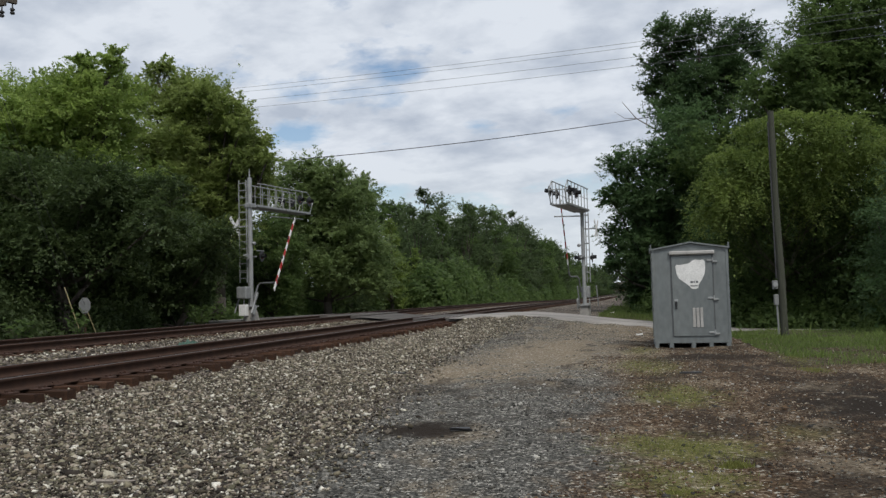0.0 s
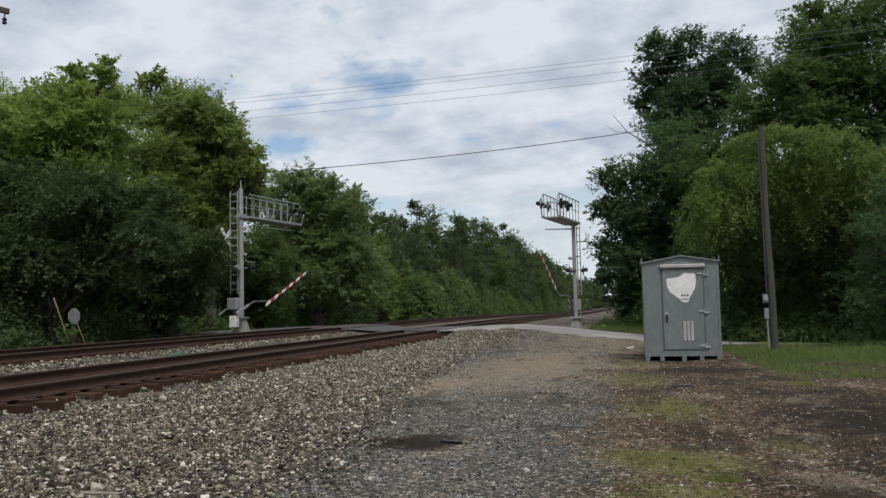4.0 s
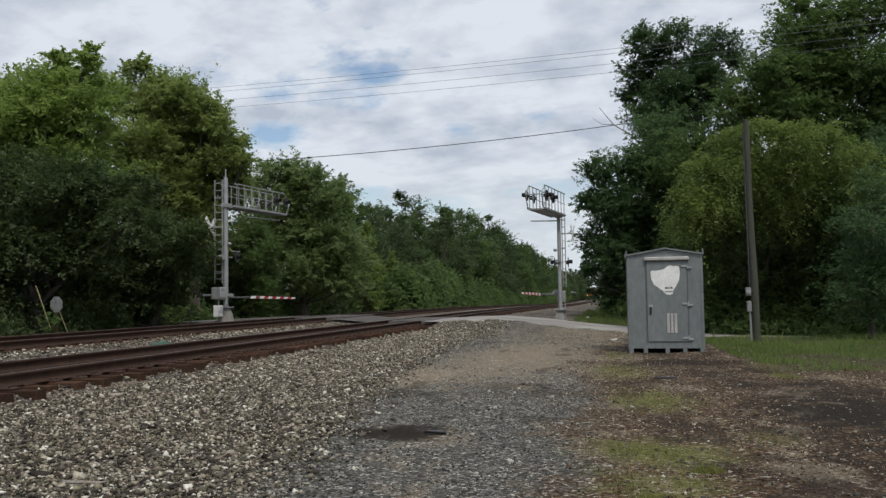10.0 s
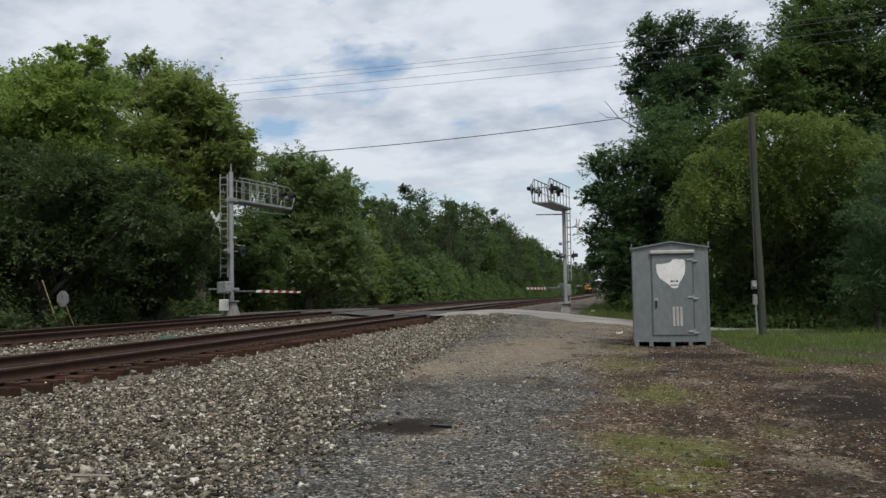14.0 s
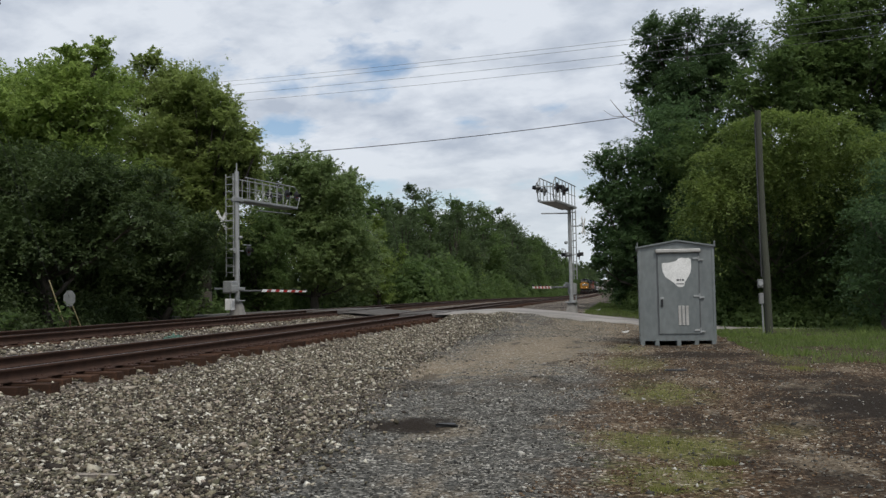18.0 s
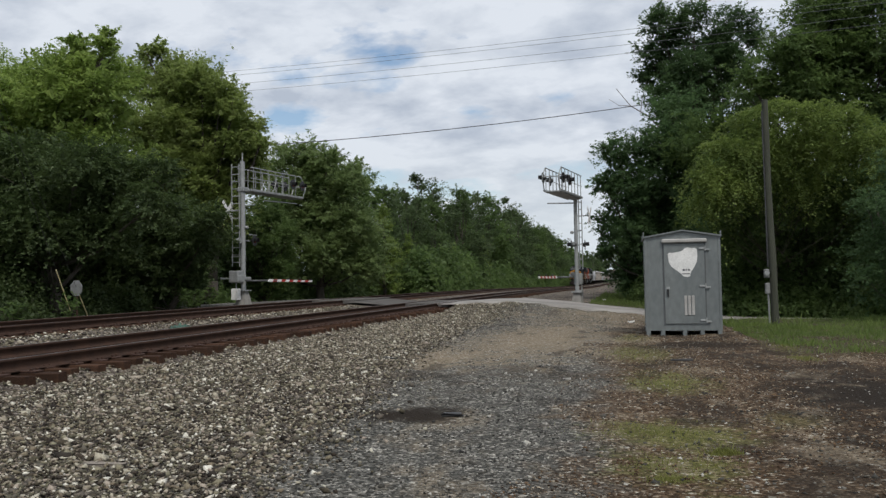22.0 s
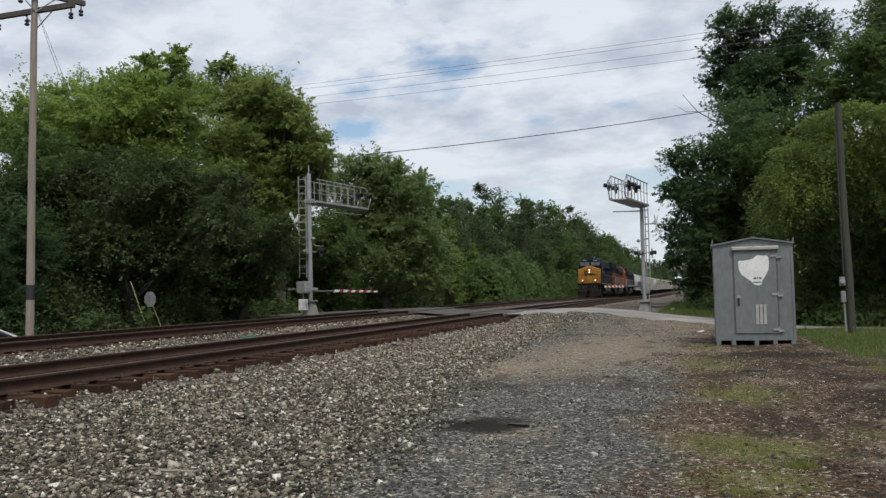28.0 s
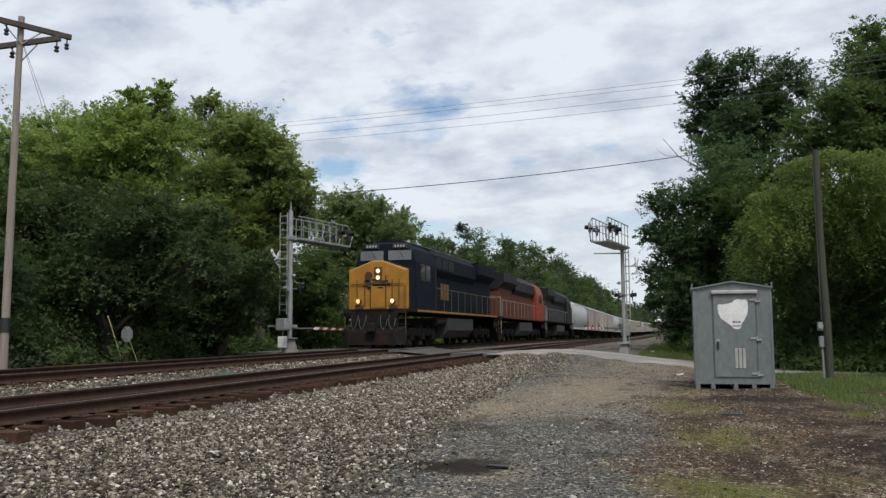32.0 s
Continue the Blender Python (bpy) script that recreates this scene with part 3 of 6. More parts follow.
def build_track(mid, top, cant, label, reach):
    tr = thing("railway_track", pose(0, 0, 0), label, "railway track", "the two parallel tracks", "structure")
    for off, dz in ((GAUGE / 2 + 0.037, 0), (-GAUGE / 2 - 0.037, cant)):
        part("rail", rail_mesh("rail", mid, off, top + dz), None, tr, "rust-brown rail with a worn bright head")
    rnd = random.Random(int(mid * 10))
    s = -3.0
    while s < reach:
        if abs(s - float(road_mid(mid))) > ROAD_HALF - 0.1:
            zt = top - 0.205 + float(fall(s))
            tie = part("tie", TIES[rnd.randrange(5)], None, tr, at=pose(mid + float(bend(s)) + rnd.uniform(-0.11, 0.11), s, zt + cant / 2, 0, 0, rnd.uniform(-1.3, 1.3)))
            for off, dz in ((GAUGE / 2 + 0.037, -cant / 2), (-GAUGE / 2 - 0.037, cant / 2)):
                if s < 38:
                    part("tie_plate", PLATE, None, tie, at=pose(off, 0, 0.001))
        s += 0.53 + rnd.uniform(-0.03, 0.03)
    bm = bmesh.new()
    while s < 330:
        add_box(bm, mid - 1.3 + float(bend(s)), mid + 1.3 + float(bend(s)), s - 0.115, s + 0.115, top - 0.37 + float(fall(s)), top - 0.205 + float(fall(s)))
        s += 0.53
    far = part("far_ties", bm, M_TIE, tr)
    far["kind"] = "stuff"
    # crossing panels between and beside the rails
    c = float(road_mid(mid))
    for a, b in ((-1.32, -0.83), (-0.62, -0.01), (0.01, 0.62), (0.83, 1.32)):
        for k in range(3):
            y0, y1 = c - ROAD_HALF - 0.2 + k * 2.14, c - ROAD_HALF - 0.2 + k * 2.14 + 2.12
            part("crossing_panel", box(mid + a, mid + b, y0, y1, top - 0.16, top - 0.004, 0.01), M_PANEL, tr)
    return tr


build_track(T1, Z1, 0.02, "rusty near railway track on weathered timber ties", 75)
build_track(T2, Z2, 0.02, "rusty far railway track on weathered timber ties", 60)


def scatter_stones(name, n, size, region, material, seed, label, lift=0.0):
    """Many small broken stones, strewn over a stretch of the plan."""
    rng = np.random.default_rng(seed)
    base = np.array([(1, 0, 0), (0, 1, 0), (-1, 0, 0), (0, -1, 0), (0, 0, 1), (0, 0, -1)], float) * 0.62
    faces = np.array([(0, 1, 4), (1, 2, 4), (2, 3, 4), (3, 0, 4), (1, 0, 5), (2, 1, 5), (3, 2, 5), (0, 3, 5)])
    q, s = region(rng, n)
    n = len(q)
    v = base[None] * rng.uniform(0.6, 1.15, (n, 6, 1)) + rng.uniform(-0.22, 0.22, (n, 6, 3))
    v = v * rng.uniform(0.6, 1.3, (n, 1, 3)) * (size * np.exp(rng.normal(0, 0.42, (n, 1, 1))))
    a = rng.normal(size=(n, 4))
    a /= np.linalg.norm(a, axis=1, keepdims=True)
    w, x, y, z = a.T
    rot = np.stack([1 - 2 * (y * y + z * z), 2 * (x * y - z * w), 2 * (x * z + y * w), 2 * (x * y + z * w), 1 - 2 * (x * x + z * z), 2 * (y * z - x * w),
                    2 * (x * z - y * w), 2 * (y * z + x * w), 1 - 2 * (x * x + y * y)], -1).reshape(n, 3, 3)
    v = np.einsum("nij,nkj->nki", rot, v)
    v[:, :, 2] *= 0.68
    v += np.stack([q, s, land(q, s) + size * 0.18 + lift * rng.random(n)], -1)[:, None]
    f = faces[None] + 6 * np.arange(n)[:, None, None]
    ob = new(name, mesh_of(name, v.reshape(-1, 3), f.reshape(-1, 3), material))
    return tagged(ob, label, "stones", kind="stuff")


def bank_near(rng, n):
    s = rng.uniform(0, 1, n) ** 1.5 * 37 + 3.2
    toe = np.interp(s, [0, 6, 13, 19, 26, 36], [-2.4, -2.7, -3.8, -4.4, -4.7, -4.3])
    u = rng.uniform(0, 1.03, n)
    q = -7.34 + (toe + 7.34 + 0.9 * rng.normal(0, 0.35, n) * (u > 0.8)) * u
    keep = (np.abs(s - road_mid(q)) > ROAD_HALF + 0.1)
    return q[keep], s[keep]


def between(rng, n):
    s = rng.uniform(0, 1, n) ** 1.25 * 36 + 5
    q = rng.uniform(-12.4, -7.2, n)
    keep = (np.abs(s - road_mid(q)) > ROAD_HALF + 0.1) & (np.abs(q - (T1 + 0.755)) > 0.12) & (np.abs(q - (T1 - 0.755)) > 0.12)
    return q[keep], s[keep]


def lot_area(rng, n):
    s = rng.uniform(0, 1, n) ** 1.55 * 31.5 + 4.3
    q = rng.uniform(-4.9, 3.4, n)
    sandy = np.minimum(np.hypot((q + 2.0) / 1.9, (s - 20.5) / 6.5), np.hypot((q + 3.3) / 0.8, (s - 15.5) / 2.0)) + 0.35 * np.sin(3.1 * q + s) * np.sin(1.9 * s - 2 * q)
    keep = (sandy > 0.55 + rng.random(n) * 0.6) & (s < road_mid(q) - ROAD_HALF - 0.1) & (np.hypot((q + 2.3) / 0.55, (s - 9.35) / 0.45) > 1) & ((rng.random(n) < 0.35) | (q < -0.6))
    return q[keep], s[keep]


scatter_stones("ballast_stones", 112000, 0.0305, bank_near, M_STONE, 1, "pale broken ballast stones heaped beside the ties", 0.02)
scatter_stones("ballast_between_tracks", 34000, 0.040, between, M_STONE, 2, "pale ballast stones lying between the ties", 0.01)
scatter_stones("loose_gravel", 50000, 0.019, lot_area, M_CHIP, 3, "fine grey gravel strewn over the lot")

M_LITTER = stone_mat("leaf_litter", ((0.0, (0.027, 0.017, 0.011)), (0.45, (0.078, 0.047, 0.026)), (0.8, (0.179, 0.117, 0.068)), (1.0, (0.431, 0.377, 0.287))))


def litter_area(rng, n):
    s = rng.uniform(0, 1, n) ** 1.4 * 20 + 4.4
    q = rng.uniform(-1.0, 5.0, n)
    v = np.sin(1.3 * q + 0.5 * s) + np.sin(2.1 * s - 1.7 * q) * 0.8 + np.sin(4.7 * q + 2.9 * s) * 0.5
    keep = (v > rng.uniform(-1.6, 1.4, n)) & (q > -0.9 + 0.5 * np.sin(s)) & (np.hypot((q - 0.4) / 0.8, (s - 8.5) / 1.0) > 0.8) & (np.hypot((q - 3.0) / 1.2, (s - 11.2) / 1.9) > 0.8)
    return q[keep], s[keep]


scatter_stones("leaf_litter", 36000, 0.017, litter_area, M_LITTER, 4, "brown bits of leaf, bark and gravel on the dirt")

# ---- trees ----
def leaf_cards(rng, centres, normals_out, size, droop=0.3, spread=0.75):
    """Pointed leaves, one at each centre, facing roughly outwards."""
    n = len(centres)
    nrm = normals_out + rng.normal(0, spread, (n, 3)) + np.array([0, 0, 0.35])
    nrm /= np.linalg.norm(nrm, axis=1, keepdims=True) + 1e-9
    t = np.cross(nrm, rng.normal(size=(n, 3)))
    t /= np.linalg.norm(t, axis=1, keepdims=True) + 1e-9
    b = np.cross(nrm, t)
    L = (size * np.exp(rng.normal(0, 0.28, n)))[:, None]
    v = np.stack([centres - t * L * 0.5 + b * L * 0.36, centres - t * L * 0.35 - b * L * 0.38 - nrm * L * 0.08, centres + t * L * 0.75 - nrm * L * droop * 0.4], 1)
    f = np.arange(3 * n).reshape(n, 3)
    return v.reshape(-1, 3), f


def crown_sprays(rng, lobes, per_m2, leaves, leaf, length, droop=0.0, inner=90, outer=None):
    """Leafy twigs that stand out all round the ends of the limbs (lobes: x, y, z, radius), and a loose darker filling."""
    L = np.asarray(lobes, float)
    share = np.where(np.arange(len(L)) < (outer or len(L)), 1.0, 0.35)
    idx = np.repeat(np.arange(len(L)), np.maximum(24, (per_m2 * share * L[:, 3] ** 1.6).astype(int)))
    n = len(idx)
    c0, r = L[idx, :3], L[idx, 3:4]
    d = rng.normal(size=(n, 3))
    d /= np.linalg.norm(d, axis=1, keepdims=True)
    low = d[:, 2] < -0.25
    d[low, 2] *= np.where(rng.random(low.sum()) < 0.6, -0.8, 0.6)
    ph = rng.uniform(0, 6.28, (len(L), 3))[idx]
    lump = 1 + 0.20 * np.sin(3.7 * d[:, 0] + ph[:, 0]) * np.sin(4.3 * d[:, 2] + ph[:, 1]) + 0.12 * np.sin(7.1 * d[:, 1] + 5.3 * d[:, 2] + ph[:, 2])
    rad = rng.uniform(0.42, 0.92, n) * lump
    c = c0 + d * r * rad[:, None] * np.array([1, 1, 0.85])
    axis = d + rng.normal(0, 0.40, (n, 3)) + np.array([0, 0, 0.22 - droop])
    axis /= np.linalg.norm(axis, axis=1, keepdims=True)
    ln = length * np.exp(rng.normal(0, 0.3, n)) * np.where(rng.random(n) < 0.06, 1.3, 1.0) * np.clip(r[:, 0], 0.55, 1.3)
    s1 = np.cross(axis, np.array([0, 0, 1.0]))
    s1 /= np.linalg.norm(s1, axis=1, keepdims=True) + 1e-9
    s2 = np.cross(s1, axis)
    s2 *= np.sign(s2[:, 2:3])
    t = rng.random((n, leaves))
    w = 0.40 * ln[:, None] * (1.05 - 0.7 * t)
    p = c[:, None] + axis[:, None] * (ln[:, None] * t)[..., None]
    p = p + s1[:, None] * (rng.normal(0, 0.6, (n, leaves)) * w)[..., None] + s2[:, None] * (rng.normal(0, 0.28, (n, leaves)) * w)[..., None]
    p[..., 2] -= (0.15 + droop) * ln[:, None] * t * t
    o = np.broadcast_to((s2 * 0.9 + d * 0.45)[:, None], p.shape)
    v, f = leaf_cards(rng, p.reshape(-1, 3), o.reshape(-1, 3), leaf, spread=0.5)
    m = np.repeat(np.arange(len(L)), (inner * L[:, 3] ** 1.7).astype(int) + 6)
    q = rng.normal(size=(len(m), 3))
    q *= (rng.random(len(m)) ** 0.4 * 0.74 / np.linalg.norm(q, axis=1))[:, None]
    v2, f2 = leaf_cards(rng, L[m, :3] + q * L[m, 3:4], q, leaf * 2.0)
    return np.concatenate([v, v2]), np.concatenate([f, f2 + len(v)])


def lobes_for(rng, height, width, bottom, n, taper=0.0):
    """Ends of the limbs of a free-standing crown between bottom and height; taper narrows it towards the top."""
    out = []
    for i in range(n):
        u = (i + 0.5) / n
        z = bottom + (height - bottom) * (0.08 + 0.86 * u)
        spread = width / 2 * (math.sin(math.pi * min(0.97, 0.20 + 0.72 * u)) ** 0.8) * (1 - taper * u)
        a = i * 2.4 + rng.uniform(-0.6, 0.6)
        r = width * rng.uniform(0.10, 0.22) * (1.1 - 0.55 * u)
        k = max(0.0, spread - r * 0.8) * rng.uniform(0.6, 1.1)
        out.append((k * math.cos(a), k * math.sin(a), z, r))
    top = max(z + r * 0.95 for _, _, z, r in out)
    return [(x, y, bottom + (z - bottom) * (height - bottom) / (top - bottom), r) for x, y, z, r in out]


def trunk_bm(rng, height, r0, lobes):
    bm = bmesh.new()
    pts = [Vector((0, 0, -0.3))]
    n = 6
    for i in range(1, n + 1):
        pts.append(Vector((rng.normal(0, 0.12) * i / 2, rng.normal(0, 0.12) * i / 2, height * 0.8 * i / n)))
    for i in range(n):
        add_rod(bm, pts[i], pts[i + 1], r0 * (1.15 - i / n), r0 * (1.15 - (i + 1) / n), 8)
    for x, y, z, r in lobes:
        k = int(np.clip(z / (height * 0.8) * n * 0.55, 1, n - 1))
        a, b = pts[k], Vector((x, y, z))
        m = (a + b) / 2 + Vector((0, 0, -0.08 * (b - a).length))
        add_rod(bm, a, m, r0 * 0.34, r0 * 0.2, 6)
        add_rod(bm, m, b, r0 * 0.2, r0 * 0.06, 6)
        for _ in range(4):
            e = b + Vector(rng.normal(0, r * 0.38, 3))
            add_rod(bm, m.lerp(b, 0.6), e, r0 * 0.08, r0 * 0.02, 5)
    return bm


def make_tree(seed, lobes, material, label, at, leaf=0.12, per_m2=78, leaves=30, length=0.62, droop=0.0, r0=0.24, inner=150, body=1.0):
    """body: how many inner limbs, between and behind the outer ones, fill the crown."""
    rng = np.random.default_rng(seed)
    P = np.array(lobes)
    outer = len(lobes)
    order = np.argsort(P[:, 2])
    for i in range(int(len(lobes) * body)):
        a, b = P[order[i % len(P)]], P[order[(i + 1 + i % 3) % len(P)]]
        c = (a[:3] + b[:3]) / 2 * np.array([0.9, 0.9, 0.94]) + np.array([0, 0.9, 0])
        lobes = lobes + [(*c, max(0.8, 0.62 * (a[3] + b[3])))]
    tree = thing("tree", at, label, "tree")
    part("trunk", trunk_bm(rng, max(p[2] for p in lobes), r0, lobes), M_BARK, tree, smooth=True)
    v, f = crown_sprays(rng, lobes, per_m2, leaves, leaf * 0.86, length, droop, inner, outer)
    part("crown", mesh_of("crown", v, f, material), None, tree)
    return tree


def grown(seed, height, width, bottom, n, taper=0.0):
    return lobes_for(np.random.default_rng(seed), height, width, bottom, n, taper)


def ground_pose(q, s, turn=0.0, size=1.0, tall=1.0):
    return pose(q, s, float(land(q, s)), 0, 0, turn) @ Matrix.Diagonal((size, size, size * tall, 1))


def rooted(q, s, lobes):
    """Pose of a tree that stands at (q, s), and its limb ends with heights taken from the ground there."""
    z = float(land(q, s))
    return pose(q, s, z), [(x, y, h - z, r) for x, y, h, r in lobes]


L_FULL = "full-leaved green broadleaf tree at the edge of the woods"
# the large trees of the left wood, limb ends placed to fit the camera's view
at, lobes = rooted(-26.4, 36.3, [(-5.2, -1.3, 9.5, 1.55), (-3.7, -1.0, 10.3, 1.55), (-2.9, 0.4, 11.1, 1.50), (-0.7, -0.1, 11.0, 1.35), (1.7, -1.3, 11.1, 1.05), (2.0, -0.5, 12.7, 0.50), (2.1, -0.5, 12.2, 0.55), (2.4, -0.4, 11.3, 1.05),
                                 (4.0, -1.2, 12.5, 0.50), (3.9, -1.2, 12.0, 0.55), (3.3, 0.2, 11.0, 1.10), (1.6, -1.3, 9.8, 1.99), (3.4, -0.6, 9.9, 1.74), (-1.7, -0.3, 9.3, 2.07), (-4.2, -0.5, 9.0, 1.94), (2.8, -0.6, 7.6, 1.58), (-0.3, 0.8, 7.7, 1.76), (-3.3, 0.2, 7.5, 1.86), (3.6, 1.2, 6.8, 1.37)])
make_tree(31, lobes, M_LEAF_SUN, "tall yellow-green tree with upright tufts on top", at, 0.13, r0=0.34)
at, lobes = rooted(-21.8, 43.7, [(-3.4, -0.5, 14.0, 0.60), (-2.9, -0.1, 14.3, 0.62), (-2.1, 0.4, 13.2, 1.05), (0.2, -1.2, 12.2, 1.0), (-1.2, -0.3, 12.1, 1.78), (-3.8, -0.2, 12.4, 1.48), (1.3, -1.2, 11.4, 1.11), (2.3, -1.9, 10.4, 0.79),
                                 (-0.1, 0.5, 10.0, 2.06), (-1.9, -1.2, 9.6, 2.00), (2.2, -1.1, 8.6, 1.23), (1.7, 0.3, 7.2, 1.33), (-0.2, -0.5, 6.9, 2.07), (2.4, -0.8, 9.7, 0.43), (2.8, 0.0, 9.8, 0.31), (3.8, -1.8, 8.7, 0.36), (2.8, -0.2, 8.2, 0.41), (-3.9, -1.0, 9.4, 1.90), (-1.7, -1.5, 7.4, 1.77), (-1.2, -0.1, 5.1, 1.81), (1.2, -0.7, 5.3, 1.33), (-4.0, 0.3, 7.1, 1.54)])
make_tree(32, lobes, M_LEAF_GOLD, "tall yellow-green tree with loose outer twigs", at, 0.135, r0=0.36)
at, lobes = rooted(-22.6, 31.7, [(-4.0, -1.7, 5.4, 1.86), (-2.9, -0.3, 6.4, 1.80), (-1.3, 0.3, 6.4, 1.70), (2.0, -1.4, 5.9, 1.50), (3.0, -0.4, 5.7, 1.39), (0.4, -1.2, 3.7, 1.84), (-3.5, -0.1, 3.4, 2.05), (1.9, -0.2, 3.5, 1.64),
                                 (5.0, -1.4, 4.5, 1.11), (-5.5, 0.1, 1.8, 1.96), (4.9, -0.3, 5.9, 0.83)])
make_tree(33, lobes, M_LEAF_SHADE, "broad tree hanging low over the wood's edge, shade put in its green", at, 0.115, droop=0.25, r0=0.26)
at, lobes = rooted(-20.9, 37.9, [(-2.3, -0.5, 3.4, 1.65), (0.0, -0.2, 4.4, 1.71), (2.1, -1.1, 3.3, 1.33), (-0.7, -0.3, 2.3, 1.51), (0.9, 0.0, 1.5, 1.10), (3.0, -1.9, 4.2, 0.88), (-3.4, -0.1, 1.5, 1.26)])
make_tree(34, lobes, M_LEAF_SHADE, "low bushy tree under the taller ones", at, 0.12, per_m2=60, r0=0.16)
at, lobes = rooted(-20.5, 57.5, [(-2.1, -0.8, 10.3, 0.97), (-0.6, -0.6, 10.4, 0.97), (1.0, -1.4, 9.7, 0.95), (2.6, -0.1, 9.2, 0.73), (2.4, -1.0, 8.0, 1.43), (-0.7, 0.4, 8.5, 2.22), (-2.3, -1.1, 7.9, 1.93), (1.1, -0.4, 5.9, 2.17),
                                 (-2.0, -0.8, 5.3, 2.34), (2.8, -0.3, 5.2, 1.76), (0.6, -1.3, 3.3, 2.18), (-3.0, -1.3, 9.1, 1.05), (3.1, 0.1, 2.5, 1.69), (-2.8, 0.1, 2.2, 2.05)])
make_tree(35, lobes, M_LEAF_MID, "full green tree behind the signal mast", at, 0.15, per_m2=56, r0=0.28)
# the large trees of the right wood, limb ends fitted to the camera's view
at, lobes = rooted(4.8, 60.9, [(-2.1, -0.7, 18.3, 1.28), (-2.6, 0.1, 16.5, 1.22), (-0.1, -1.6, 18.2, 1.25), (-1.0, -0.1, 17.2, 1.05), (-0.4, -1.7, 14.9, 1.64), (2.8, 0.2, 18.3, 1.28), (1.5, -0.6, 16.9, 1.03), (2.3, -0.6, 15.3, 1.58),
                               (-3.1, 0.2, 15.0, 0.89), (3.7, -0.2, 17.0, 0.87), (0.9, -0.2, 13.4, 1.83), (-1.9, -2.0, 13.0, 1.40)])
make_tree(36, lobes, M_LEAF_DARK, "tall dark green tree with an open crown above the wood", at, 0.15, per_m2=76, r0=0.38, inner=100, body=0.8)
at, lobes = rooted(1.1, 53.5, [(2.0, -0.8, 10.9, 1.67), (1.0, -1.5, 9.0, 1.65), (-1.5, -1.2, 8.7, 1.18), (-2.1, -1.2, 6.8, 0.84), (-2.1, 0.4, 4.6, 1.00), (0.0, -1.4, 6.4, 2.00), (-0.4, -1.0, 3.8, 1.94), (2.4, -0.5, 7.8, 2.02),
                               (2.9, 0.4, 4.5, 2.11), (-1.0, 0.6, 1.4, 1.36), (1.2, 0.0, 1.5, 1.93), (-2.4, -1.2, 2.9, 0.56)])
make_tree(37, lobes, M_LEAF_DARK, "dense dark green tree leaning out beside the line", at, 0.14, per_m2=60, r0=0.28)
at, lobes = rooted(10.3, 47.5, [(-0.7, -0.4, 14.4, 1.58), (1.4, 0.0, 15.0, 2.13), (-1.8, -1.6, 12.5, 1.24), (0.3, -0.1, 12.1, 2.00), (2.7, -0.9, 12.4, 2.07), (-2.4, -0.3, 12.9, 0.98), (3.5, -0.1, 15.7, 2.11), (-0.5, -0.1, 16.2, 0.80),
                                (-2.7, -0.5, 10.9, 1.22), (1.6, -0.4, 9.6, 1.67), (-1.5, -1.3, 10.5, 1.49), (4.0, -0.6, 9.5, 1.77), (-3.9, -1.4, 11.2, 1.08)])
make_tree(38, lobes, M_LEAF, "very tall dark green tree with a heavy crown", at, 0.14, per_m2=60, r0=0.4)
at, lobes = rooted(5.7, 50.5, [(-1.4, 0.1, 9.4, 1.13), (0.1, 0.1, 9.3, 1.19), (1.6, -0.5, 9.7, 1.23), (-0.7, -0.9, 7.5, 1.61), (1.9, -1.4, 7.9, 1.27), (0.9, -0.7, 10.8, 1.10), (-2.1, -0.7, 8.3, 1.31)])
make_tree(42, lobes, M_LEAF, "green tree filling the wood behind the road", at, 0.13, per_m2=56, r0=0.22)
at, lobes = rooted(6.0, 38.2, [(-2.7, -2.8, 5.3, 0.69), (-2.3, -2.6, 6.4, 0.70), (-1.3, -2.1, 7.4, 0.75), (-0.2, -3.0, 7.7, 0.68), (0.8, -3.9, 7.3, 0.71), (2.3, -2.7, 7.3, 0.73), (3.2, -3.4, 6.5, 0.70), (-3.1, -2.1, 4.3, 0.57),
                               (-1.1, -3.0, 6.1, 0.91), (0.5, -3.0, 6.4, 0.90), (2.4, -1.7, 6.3, 0.93), (3.7, -3.0, 5.4, 0.75), (-2.2, -3.1, 4.9, 0.78)])
make_tree(39, lobes, M_LEAF_BRIGHT, "light yellow-green tree with soft arching sprays", at, 0.085, per_m2=140, leaves=38, length=0.95, droop=0.65, r0=0.05)
at, lobes = rooted(7.2, 38.9, [(-2.1, -1.3, 4.2, 1.36), (0.2, -0.9, 4.4, 1.45), (1.7, -1.9, 4.1, 1.31), (-3.2, -0.8, 2.9, 1.23), (-0.8, 0.1, 2.4, 1.50), (1.2, -0.7, 2.1, 1.45), (3.3, -0.3, 3.0, 1.21), (-2.5, 0.2, 1.0, 1.16), (0.0, -0.1, 0.7, 1.14), (2.3, -0.3, 0.5, 1.11)])
make_tree(40, lobes, M_LEAF, "dark green low tree in the shade of the wood", at, 0.11, droop=0.2, r0=0.18)
at, lobes = rooted(7.5, 27.6, [(0.2, 0.2, 4.6, 0.59), (-0.5, 0.2, 3.4, 0.49), (0.0, -1.2, 3.1, 0.73), (-0.4, -0.6, 2.2, 0.54), (0.1, -1.0, 1.7, 0.73), (-1.0, -1.2, 1.4, 0.37), (-0.1, -0.4, 0.8, 0.51), (0.7, -1.0, 2.7, 0.83), (0.9, -0.3, 4.3, 0.68)])
make_tree(41, lobes, M_LEAF_DARK, "young tree with thin layered branches at the grass's edge", at, 0.07, per_m2=110, leaves=26, length=0.75, droop=0.3, r0=0.09)

